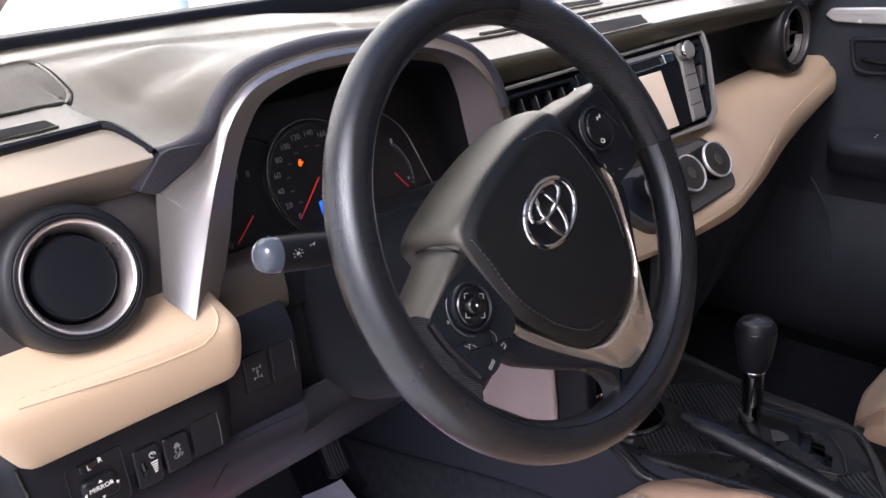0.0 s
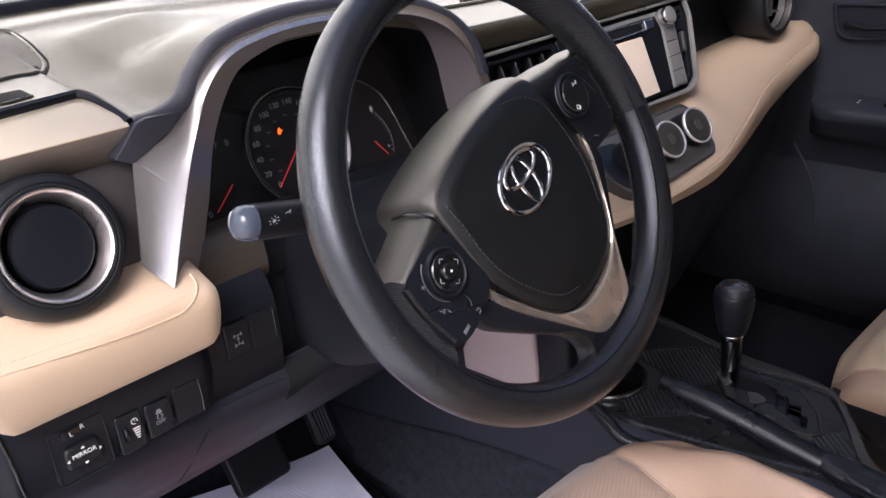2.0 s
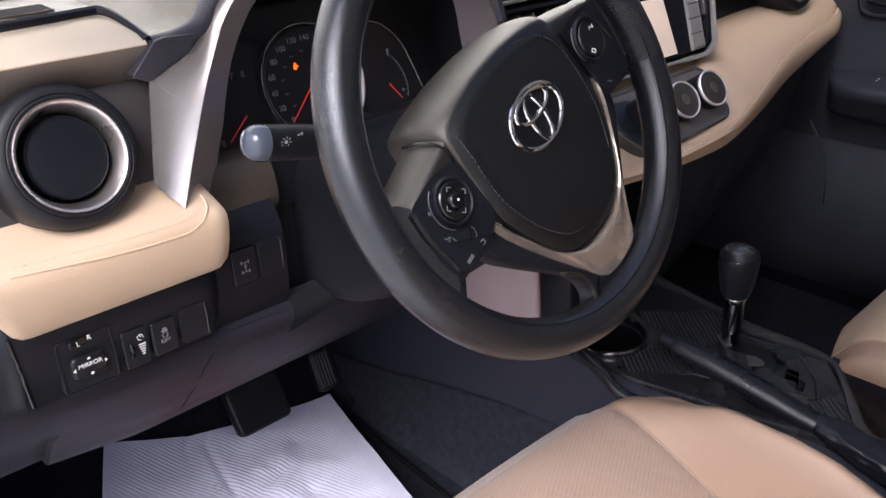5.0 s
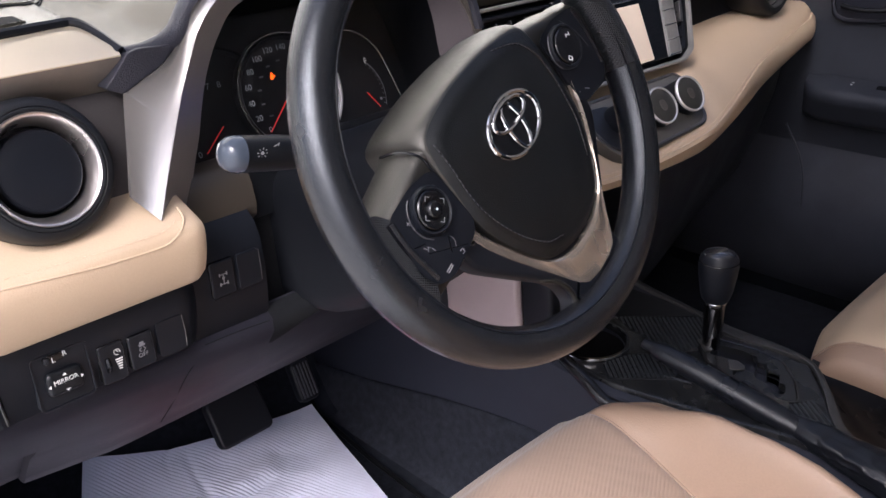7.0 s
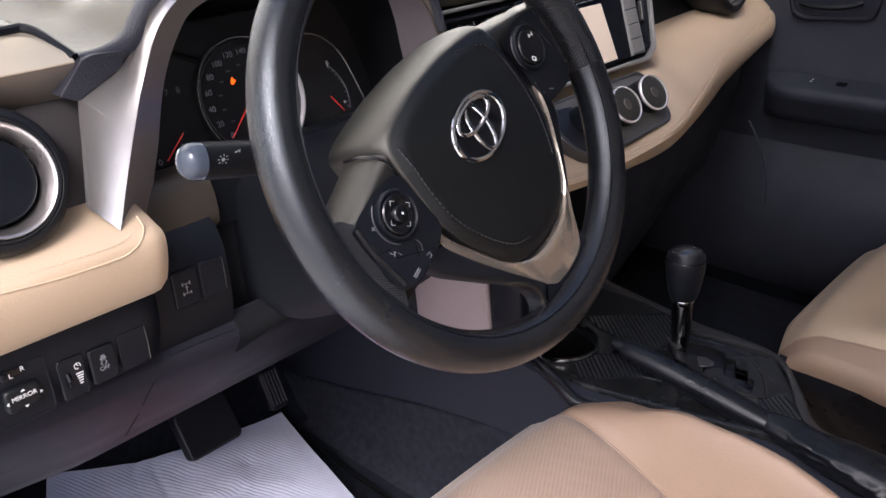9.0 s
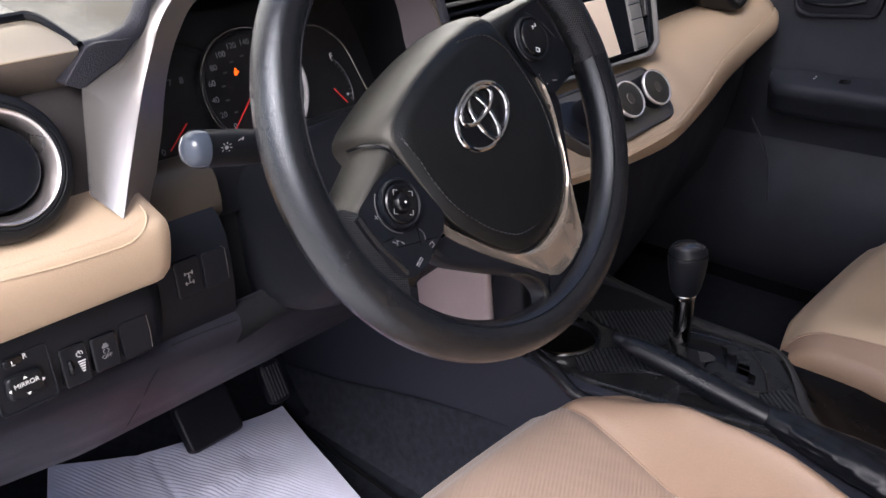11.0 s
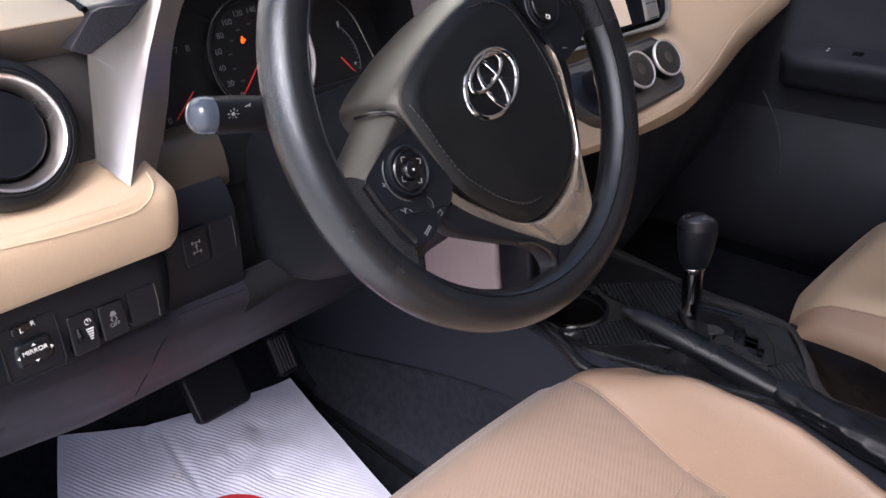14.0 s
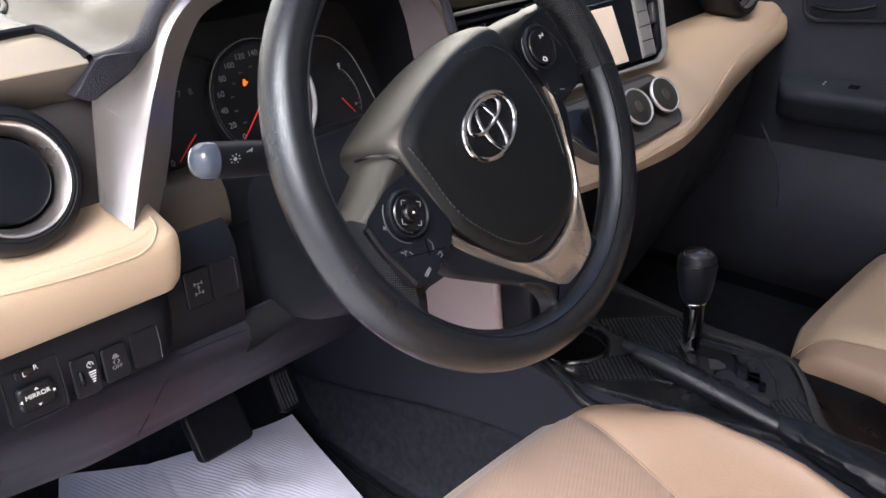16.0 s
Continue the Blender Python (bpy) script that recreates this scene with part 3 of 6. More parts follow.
# black switch fascia and charcoal lower panel under it
rows = []
for x in np.linspace(-0.362, -0.186, 20):
    k = max(0.0, (x + 0.205) / 0.02)
    o = 0.020 * k * k
    rows.append([(x, 0.186 + o, 0.548), (x, 0.180 + o, 0.540), (x, 0.177 + o, 0.52), (x, 0.179 + o, 0.50), (x, 0.183 + o, 0.484), (x, 0.186 + o, 0.474 + 0.002 * k), (x, 0.196 + o, 0.470)])
dpart("switch_fascia", grid(rows), PLASTIC, "black fascia for the switches")
rows = []
for x in (-0.405, -0.395, -0.385, -0.375, -0.368, -0.3645, -0.362):
    d = 0.006 * max(0.0, (-0.3645 - x) / 0.04) ** 0.5
    rows.append([(x, 0.190 + d, 0.552), (x, 0.181 + d, 0.540), (x, 0.178 + d, 0.52), (x, 0.180 + d, 0.50), (x, 0.184 + d, 0.484), (x, 0.188 + d, 0.472), (x, 0.20 + d, 0.468)])
dpart("fascia_end", grid(rows), PLASTIC, "black outer end of the fascia", 60)
dpart("fascia_edge", tube(smooth([(-0.3640, 0.1795, 0.541), (-0.3625, 0.1768, 0.52), (-0.3605, 0.1790, 0.50), (-0.3580, 0.1850, 0.476)], 5), 0.0016, 8), GLOSS, "rounded glossy edge")
rows = []
for x in np.linspace(-0.19, -0.112, 12):
    rows.append([(x, 0.222, 0.575), (x, 0.205, 0.560), (x, 0.198, 0.545), (x, 0.196, 0.52), (x, 0.197, 0.495), (x, 0.200, 0.47), (x, 0.205, 0.455)])
dpart("column_fascia", grid(rows), PLASTIC, "black fascia beside the steering column")
rows = []
for x in [-0.40, -0.37, -0.337, -0.3362] + list(np.linspace(-0.3345, 0.23, 28)):
    z0 = lerp(x, (-0.40, -0.30, -0.20, -0.11, 0.23), (0.476, 0.466, 0.458, 0.455, 0.455))
    e = min(1.0, max(0.0, (-0.245 - x) / 0.10)) * 0.020
    rows.append([(x, 0.21, z0 + 0.016), (x, 0.194, z0 + 0.006), (x, 0.1925, z0 - 0.004), (x, 0.200, z0 - 0.02), (x, 0.222, z0 - 0.052), (x, 0.262 - 0.4 * e, z0 - 0.092 + 0.7 * e), (x, 0.296 - 0.5 * e, 0.335 + e), (x, 0.307 - 0.5 * e, 0.322 + e), (x, 0.318 - 0.5 * e, 0.318 + e), (x, 0.40, 0.325 + e), (x, 0.6, 0.40)])
for row in rows[:3]:
    row[5:9] = [(x, y + 0.008, z + 0.003) for x, y, z in row[5:9]]
dpart("lower_panel", grid(rows), material("mauve_charcoal_plastic", (0.0175, 0.0168, 0.0235), 0.55, grain=0.25, scale=1100, vary=0.2, spec=0.18), "mauve-charcoal lower dash panel", 60)
# taupe panel between the instruments and the column
rows = []
for x in np.linspace(-0.170, -0.1015, 8):
    rows.append([(x, 0.262, 0.607), (x, 0.243, 0.612), (x, 0.226, 0.606), (x, 0.217, 0.590), (x, 0.214, 0.572), (x, 0.216, 0.560), (x, 0.226, 0.552)])
dpart("under_panel", grid(rows), TAUPE, "taupe panel under the instruments", 60)
rows = []
for x in np.linspace(-0.1015, 0.17, 16):
    rows.append([(x, 0.262, 0.606), (x, 0.244, 0.610), (x, 0.229, 0.604), (x, 0.224, 0.590), (x, 0.224, 0.552)])
dpart("column_surround", grid(rows), SHADEPLASTIC, "black surround over the column", 60)

# passenger side: dark recess, beige padded shelf
rows = []
for x in np.linspace(0.16, 1.095, 30):
    rows.append([(x, 0.225, 0.715), (x, 0.235, 0.70), (x, 0.262, 0.68), (x, 0.272, 0.64), (x, 0.262, 0.595), (x, 0.25, 0.585)])
dpart("recess", grid(rows), PLASTIC, "black recess above the passenger pad")
PX = (0.20, 0.281, 0.356, 0.446, 0.50, 0.601, 0.69, 0.784, 0.98, 1.040, 1.085)
SY = (0.098, 0.074, 0.068, 0.0665, 0.0735, 0.1005, 0.1275, 0.1525, 0.191, 0.201, 0.219)
SZ = (0.520, 0.523, 0.525, 0.530, 0.534, 0.543, 0.550, 0.557, 0.567, 0.572, 0.574)
LY = (0.130, 0.108, 0.094, 0.084, 0.0875, 0.1065, 0.128, 0.150, 0.183, 0.193, 0.213)
LZ = (0.490, 0.491, 0.492, 0.495, 0.497, 0.503, 0.509, 0.517, 0.533, 0.538, 0.548)
SCURVE, LCURVE = smooth(list(zip(PX, SY, SZ)), 6), smooth(list(zip(PX, LY, LZ)), 6)
rows, stitch_path = [], []
for x in np.linspace(0.20, 1.085, 60):
    sy, sz, ly, lz = (lerp(x, [p.x for p in c], [p[k] for p in c]) for c, k in ((SCURVE, 1), (SCURVE, 2), (LCURVE, 1), (LCURVE, 2)))
    by = lerp(x, (0.2, 0.56, 0.62, 0.95, 1.085), (0.19, 0.19, 0.25, 0.25, 0.26))
    bz = lerp(x, (0.2, 0.56, 0.62, 0.80, 0.95, 1.02, 1.085), (0.588, 0.588, 0.590, 0.599, 0.603, 0.602, 0.585))
    row = [(x, by + 0.02, bz + 0.002)]
    for t in (0.0, 0.2, 0.4, 0.6, 0.8, 0.93):
        row.append((x, by + (sy - by) * t, bz + (sz - bz) * t + 0.012 * math.sin(math.pi * min(1, t)) * lerp(x, (0.2, 0.27, 0.30, 0.50, 0.54, 0.70), (0.2, 0.0, -0.9, -0.9, 0.3, 1))))
    row += [(x, sy + 0.0035, sz + 0.0012), (x, sy + 0.002, sz - 0.0004), (x, sy - 0.0005, sz + 0.0002), (x, sy - 0.0035, sz - 0.0035), (x, sy * 0.75 + ly * 0.25 - 0.0055, sz * 0.75 + lz * 0.25), (x, (sy + ly) / 2 - 0.0062, (sz + lz) / 2), (x, sy * 0.25 + ly * 0.75 - 0.0045, sz * 0.25 + lz * 0.75 - 0.0005), (x, ly - 0.001, lz + 0.002), (x, ly + 0.004, lz - 0.001), (x, ly + 0.012, lz - 0.003), (x, ly + 0.03, lz - 0.004), (x, ly + 0.12, lz - 0.01)]
    rows.append(row)
    stitch_path.append((x, sy + 0.0045, sz + 0.0035))
dpart("passenger_pad", grid(rows), BEIGE, "beige leather pad with a stitched front edge", 60)
dpart("passenger_pad_stitching", stitches(stitch_path, 0.0042, 0.0022, 0.00045), THREAD, "beige stitching")
rows = []
for x in np.linspace(0.465, 1.095, 18):
    ly, lz = lerp(x, PX, LY), lerp(x, PX, LZ)
    rows.append([(x, ly + 0.03, lz + 0.01), (x, ly + 0.045, lz - 0.02), (x, ly + 0.058, lz - 0.12), (x, ly + 0.080, lz - 0.20), (x, ly + 0.105, lz - 0.262), (x, ly + 0.135, lz - 0.285), (x, ly + 0.24, lz - 0.295), (x, 0.7, lz - 0.27)])
dpart("glovebox_panel", grid(rows), material("glovebox_black", (0.023, 0.025, 0.033), 0.5, grain=0.2, scale=1200, vary=0.2, spec=0.25), "black glovebox front under the beige pad")

dpart("column_recess", grid([[(x, 0.236, 0.60), (x, 0.232, 0.55), (x, 0.230, 0.50), (x, 0.228, 0.44)] for x in (-0.112, -0.09, 0.0, 0.112)]), DARK, "black recess round the column")
# black wedge where the lower panel opens for the column, and panel joints
wedge = [[(x, y, z) for x in np.linspace(x0, x1, 8)] for x0, x1, y, z in ((-0.1135, -0.03, 0.206, 0.4712), (-0.1140, -0.03, 0.1925, 0.4625), (-0.1155, -0.058, 0.1900, 0.4510), (-0.1172, -0.085, 0.1930, 0.4435), (-0.1190, -0.106, 0.1970, 0.4360), (-0.1180, -0.114, 0.1990, 0.4335))]
dpart("column_notch", grid(wedge), DARK, "black notch under the column", 60)
pts = smooth([(-0.1845, 0.1948, 0.4640), (-0.1960, 0.1950, 0.4520), (-0.2061, 0.2005, 0.4371), (-0.2090, 0.2300, 0.3990), (-0.2051, 0.2745, 0.3541), (-0.2000, 0.2955, 0.3360)], 6)
dpart("panel_joint", tube(pts, 0.0005, 5), DARK)
dpart("panel_joint", tube(smooth([(-0.1845, 0.1948, 0.4640), (-0.1526, 0.1942, 0.4634), (-0.1174, 0.1932, 0.4612)], 5), 0.0005, 5), DARK)


# ---- steering wheel ----
WC = Vector((0.0, 0.0, 0.66))
LEANBACK, SPIN = radians(24), radians(24)
FACE = Vector((0, -math.cos(LEANBACK), math.sin(LEANBACK)))
RISE = Vector((0, math.sin(LEANBACK), math.cos(LEANBACK)))
WR = math.cos(SPIN) * Vector((1, 0, 0)) + math.sin(SPIN) * RISE
WU = -math.sin(SPIN) * Vector((1, 0, 0)) + math.cos(SPIN) * RISE
WM = Matrix((WR, WU, FACE)).transposed().to_4x4()
wheel = thing("steering_wheel", "black leather three-spoke steering wheel, turned a little anticlockwise", "steering wheel", WC)
wheel.matrix_world = Matrix.Translation(WC) @ WM


def wpart(name, bm, mat, label="", sharp=35, parent=None):
    return part(name, bm, mat, parent or wheel, label, sharp)


def rim_patch(a0, a1, b0, b1, lift, na=80, nb=20, fade=True):
    rows = []
    for k in range(na + 1):
        a = radians(a0 + (a1 - a0) * k / na)
        row = []
        for j in range(nb + 1):
            e = min(1, 6 * min(k / na, 1 - k / na), 6 * min(j / nb, 1 - j / nb)) if fade else 1
            b = radians(b0 + (b1 - b0) * j / nb)
            rr = 0.173 + (0.0165 + lift * e) * math.cos(b)
            row.append((rr * math.cos(a), rr * math.sin(a), (0.0175 + lift * e) * math.sin(b)))
        rows.append(row)
    return rows


wpart("rim", grid(rim_patch(0, 360, 0, 360, 0, 160, 24, False)), LEATHER, "grained black leather rim", 60)
# thumb grips of finely woven texture beside the two side spokes
GRIP = material("woven_grip", (0.0095, 0.0108, 0.0135), 0.36, vary=0.2)
gt = GRIP.node_tree
gco, gmap = gt.nodes.new("ShaderNodeTexCoord"), gt.nodes.new("ShaderNodeMapping")
gmap.inputs["Rotation"].default_value = (0, 0, radians(45))
gch = gt.nodes.new("ShaderNodeMath")
gch.operation = "MULTIPLY"
for k, way in enumerate("XY"):
    gw = gt.nodes.new("ShaderNodeTexWave")
    gw.wave_type, gw.bands_direction = "BANDS", way
    gw.inputs["Scale"].default_value = 190
    gt.links.new(gmap.outputs[0], gw.inputs["Vector"])
    gt.links.new(gw.outputs["Fac"], gch.inputs[k])
gb = gt.nodes.new("ShaderNodeBump")
gb.inputs["Strength"].default_value, gb.inputs["Distance"].default_value = 0.8, 0.0008
gt.links.new(gco.outputs["Object"], gmap.inputs[0])
gt.links.new(gch.outputs[0], gb.inputs["Height"])
gt.links.new(gb.outputs[0], gt.nodes["Principled BSDF"].inputs["Normal"])
for a0, a1, b0 in ((-18, 50, 75), (130, 198, 150)):
    wpart("thumb_grip", grid(rim_patch(a0, a1, b0, 262, 0.0012)), GRIP, "finely woven black thumb grip", 60)
# seam round the inside of the rim
wpart("rim_seam", tube([(0.1625 * math.cos(2 * math.pi * k / 120), 0.1625 * math.sin(2 * math.pi * k / 120), 0.0142) for k in range(120)], 0.0007, 5, closed=True), PLASTIC)

# hub pad: flat front, rounded shoulder that falls away from the driver
FRONT = smooth([(-0.080, 0.0, 0), (-0.081, -0.024, 0), (-0.0765, -0.047, 0), (-0.062, -0.078, 0), (-0.040, -0.1035, 0), (0, -0.1125, 0), (0.040, -0.1035, 0), (0.062, -0.078, 0), (0.0765, -0.047, 0), (0.081, -0.024, 0),
                (0.080, 0.0, 0), (0.0785, 0.026, 0), (0.070, 0.0455, 0), (0.034, 0.0545, 0), (0, 0.0565, 0), (-0.034, 0.0545, 0), (-0.070, 0.0455, 0), (-0.0785, 0.026, 0)], 4, closed=True)
BACK = smooth([(-0.087, 0.0, 0), (-0.0845, -0.024, 0), (-0.0785, -0.049, 0), (-0.0635, -0.0805, 0), (-0.041, -0.1065, 0), (0, -0.1155, 0), (0.041, -0.1065, 0), (0.0635, -0.0805, 0), (0.0785, -0.049, 0), (0.0845, -0.024, 0),
               (0.087, 0.0, 0), (0.0855, 0.034, 0), (0.080, 0.0550, 0), (0.036, 0.0625, 0), (0, 0.0640, 0), (-0.036, 0.0625, 0), (-0.080, 0.0550, 0), (-0.0855, 0.034, 0)], 4, closed=True)


def ring(k, h, s=1.0):
    return [(f.x * s + (b.x - f.x) * k, (f.y + 0.03) * s - 0.03 + (b.y - f.y) * k, h) for f, b in zip(FRONT, BACK)]


rows = [ring(0.9, -0.055), ring(0.98, -0.031), ring(0.88, -0.019), ring(0.70, -0.008), ring(0.48, -0.0005), ring(0.24, 0.0040), ring(0.10, 0.0050), ring(0.0, 0.0055), ring(0, 0.0083, 0.94), ring(0, 0.0104, 0.885), ring(0, 0.0100, 0.865), ring(0, 0.0112, 0.8), ring(0, 0.0122, 0.55), ring(0, 0.0128, 0.3), ring(0, 0.013, 0.03)]
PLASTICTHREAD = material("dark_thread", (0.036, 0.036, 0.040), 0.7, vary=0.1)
# the shoulder's vinyl again, gloss dimmed and cooled for the shaded front
COVER = material("black_vinyl_dimmed", (0.0046, 0.0054, 0.0062), 0.34, grain=0.55, scale=1250, kind="leather", vary=0.15, spec=0.50, tint=(0.95, 0.985, 1.0))
hub = wpart("hub_pad", loft(rows[:8], caps=False), PAD, "grained black vinyl shoulder of the hub, gloss warmed for its light", 80)
cover = wpart("hub_cover", loft(rows[7:]), COVER, "black vinyl hub cover with a stitched border, gloss dimmed for shade", 80, parent=hub)
skin = BVHTree.FromPolygons([v.co for v in cover.data.vertices], [p.vertices for p in cover.data.polygons])
for line in ([(-0.0717, 0.0375), (-0.0724, 0.0165), (-0.0738, -0.0058), (-0.0730, -0.0264), (-0.0670, -0.0469), (-0.0558, -0.0688), (-0.0400, -0.0880), (-0.022, -0.0965)],
             [(0.0300, 0.0520), (0.0535, 0.0421), (0.0668, 0.0244), (0.0698, 0.0026), (0.0690, -0.0189), (0.0640, -0.0450), (0.0520, -0.0720)]):
    path = []
    for q in smooth([(x, y, 0) for x, y in line], 8):
        place = skin.ray_cast(Vector((q.x, q.y, 0.1)), Vector((0, 0, -1)))[0]
        path.append(place + Vector((0, 0, 0.0002)))
    wpart("seam_groove", tube(path, 0.0007, 5, flat=0.6), GLOSS, parent=hub)
    wpart("stitching", stitches(path, 0.0030, 0.0016, 0.00062), PLASTICTHREAD, "dark stitching", parent=hub)

GAUGEPRINT = material("soft_white_print", (0.24, 0.24, 0.24), 0.6, vary=0.05)
# on the wheel switches, thin lines of this grey are drawn as highlights
GREYLINE = material("grey_edge_line", (0.045, 0.045, 0.05), 0.4, vary=0.1)


def wmarks(boxes, m, mat, parent):
    for b in boxes:
        wpart("mark", bars([b], m), mat, parent=parent)


# side spokes: leather band on top, plastic body, switch plate
for sx in (-1, 1):
    def q(r, u, h):
        return (sx * r, u, h)
    prof = []
    for r, ut, ub, drop in ((0.070, 0.050, -0.050, 0.0), (0.090, 0.0445, -0.050, 0.001), (0.110, 0.039, -0.049, 0.001), (0.130, 0.034, -0.050, 0.001), (0.148, 0.031 if sx < 0 else 0.027, -0.052, 0.003), (0.165, 0.033 if sx < 0 else 0.024, -0.058, 0.005)):
        prof.append([q(r, ut, -0.036), q(r, ut, -0.024 - drop), q(r, ut - 0.0005, -0.015 - drop), q(r, ut - 0.003, -0.006 - drop), q(r, ut - 0.0055, -0.0005 - drop), q(r, ut - 0.009, 0.0028 - drop), q(r, ut - 0.013, 0.0035 - drop), q(r, ub + 0.012, 0.001 - drop), q(r, ub + 0.004, -0.003 - drop), q(r, ub, -0.012 - drop), q(r, ub, -0.034)])
    wpart("spoke", loft(prof), PAD, sharp=80)
    plate = [Vector((sx * x, y)) for x, y in ((0.141, 0.022), (0.110, 0.0275), (0.086, 0.024), (0.089, -0.025), (0.092, -0.042), (0.127, -0.044), (0.139, -0.033))]
    if sx < 0:
        plate = [Vector((sx * x, y)) for x, y in ((0.141, 0.023), (0.110, 0.0275), (0.086, 0.024), (0.083, -0.027), (0.0935, -0.0335), (0.125, -0.0395), (0.140, -0.0355), (0.1465, -0.020), (0.1428, 0.004))]
    else:
        plate = plate[::-1]
    sw = wpart("switch_plate", slab(polyround(plate, 0.006), -0.004, 0.0055, None, 0.0018), PLASTIC, "black switch plate")
    edge = [Vector((sx * x, y, 0.003)) for x, y in ((0.141, 0.022), (0.1425, 0.0), (0.139, -0.033))]
    wpart("plate_rib", tube(smooth(edge, 6), 0.0035, 8), LEATHER, parent=sw)
    rest = [Vector((sx * x, y)) for x, y in ((0.1395, 0.022), (0.1425, -0.004), (0.1400, -0.030), (0.149, -0.046), (0.162, -0.040), (0.162, 0.0), (0.160, 0.034), (0.148, 0.033))]
    if sx < 0:
        rest = rest[::-1]
    if sx < 0:
        wpart("thumb_rest", slab(polyround(rest[::-1], 0.004), -0.016, 0.0012, None, 0.003, dome=0.001), GRIP, "finely woven black thumb rest", 60)
    if sx < 0:
        wpart("flap_edge", tube(smooth([(sx * x, y, h) for x, y, h in ((0.0880, 0.0485, -0.032), (0.0865, 0.0470, -0.014), (0.0850, 0.0415, -0.0015), (0.0835, 0.034, 0.0030), (0.0840, 0.020, 0.0035))], 4), 0.0012, 6), GLOSS)
    cx, cy = (-0.1088, 0.0062) if sx < 0 else (0.1058, 0.0050)
    rs = 0.90 if sx < 0 else 0.96
    wpart("switch_ring", lathe([(rs * r, h) for r, h in ((0.0205, 0.004), (0.0205, 0.0085), (0.0196, 0.0103), (0.0185, 0.0106), (0.0170, 0.0096), (0.0166, 0.006))], pose(cx, cy, 0), 48), PLASTIC, parent=sw)
    cap = [(0.0166, 0.006), (0.0163, 0.0102), (0.0153, 0.0112), (0.010, 0.0112)] + ([(0.0078, 0.0104), (0.0074, 0.0122), (0.006, 0.0135), (0.0, 0.014)] if sx < 0 else [(0.0, 0.0106)])
    wpart("switch_pad", lathe([(rs * r, h) for r, h in cap], pose(cx, cy, 0), 48), GLOSS, parent=sw)
    top = pose(cx, cy, 0.0116, 0, 0, -45)
    face = pose(0, 0, 0.0056)
    if sx < 0:
        b = []
        for i, j in ((-1, -1), (1, -1), (1, 1), (-1, 1)):
            b += [(i * 0.0068, j * 0.0085, 0.0036, 0.0005, 0), (i * 0.0085, j * 0.0068, 0.0005, 0.0036, 0)]
        wmarks(b, top, GAUGEPRINT, sw)
        wpart("centre_dot", bars([(0, 0, 0.0016, 0.0016, 0)], pose(cx, cy, 0.0141)), MARK, parent=sw)
        wmarks([(-0.1305, 0.0125, 0.0036, 0.0006, 0), (-0.1305, 0.0125, 0.0036, 0.0006, 90),
                (-0.1322, -0.0098, 0.0034, 0.0007, -60), (-0.1306, -0.0120, 0.0007, 0.0030, -45), (-0.1292, -0.0110, 0.0030, 0.0006, -45), (-0.1268, -0.0150, 0.0038, 0.0006, -75),
                (-0.1080, -0.0328, 0.0034, 0.0006, 0), (-0.1063, -0.0345, 0.0006, 0.0034, 0), (-0.1078, -0.0361, 0.0030, 0.0006, 0),
                (-0.1262, -0.0340, 0.0080, 0.0009, 8), (-0.1258, -0.0357, 0.0080, 0.0009, 8), (-0.1385, -0.0315, 0.0009, 0.0009, 0)], face, DIMMARK, sw)
        wpart("button_split", bars([(-0.1125, -0.0225, 0.0006, 0.013, -30), (-0.116, -0.0245, 0.038, 0.0005, -32), (-0.1360, -0.0045, 0.014, 0.0005, -24)], face, 0.0002), GLOSS, parent=sw)
        wpart("button_edge", tube(smooth([(-0.1080, -0.0190, 0.0057), (-0.1075, -0.0240, 0.0058), (-0.1100, -0.0280, 0.0057)], 4), 0.0004, 5), GREYLINE, parent=sw)
        # grey arc drawn as the highlight along the ring's side
        wpart("ring_glint", tube([(cx + 0.0208 * math.cos(a), cy + 0.0208 * math.sin(a), 0.0062) for a in np.linspace(radians(120), radians(232), 20)], 0.0006, 5), GREYLINE, parent=sw)
    else:
        wmarks([(-0.0012, 0.0090, 0.0040, 0.0008, 30), (0.0006, 0.0104, 0.0008, 0.0034, 20), (-0.0030, 0.0078, 0.0008, 0.0034, 20), (0.0015, -0.0125, 0.0042, 0.0008, 0), (0.0015, -0.0095, 0.0042, 0.0008, 0), (-0.0006, -0.011, 0.0008, 0.0034, 0), (0.0034, -0.011, 0.0016, 0.0030, 0)], top, MARK, sw)
        wmarks([(0.1028, -0.0364, 0.0062, 0.0011, -35), (0.0925, -0.033, 0.0011, 0.0011, 0)], face, DIMMARK, sw)
        # grey lines drawn as highlights on the plate and the ring's side
        wpart("glint_line", tube(smooth([(0.119, 0.024, 0.0056), (0.129, 0.008, 0.0058), (0.134, -0.012, 0.0056)], 5), 0.0004, 5), GREYLINE, parent=sw)
        wpart("ring_glint", tube([(cx + 0.0200 * math.cos(a), cy + 0.0200 * math.sin(a), 0.0068) for a in np.linspace(radians(120), radians(215), 20)], 0.0006, 5), GREYLINE, parent=sw)

# lower spoke: black body with two openings beside it, satin trim on top
body = [(-0.108, -0.030), (-0.104, -0.058), (-0.074, -0.094), (-0.050, -0.1215), (-0.0430, -0.136), (-0.0440, -0.150), (-0.056, -0.159), (-0.02, -0.168), (0.02, -0.168), (0.041, -0.157), (0.038, -0.141), (0.046, -0.128), (0.074, -0.094), (0.104, -0.058), (0.108, -0.030), (0.05, -0.05), (-0.05, -0.05)]
wpart("lower_spoke", slab(polyround(body, 0.01), -0.018, -0.001, None, 0.004), PLASTIC, "black lower spoke", 60)
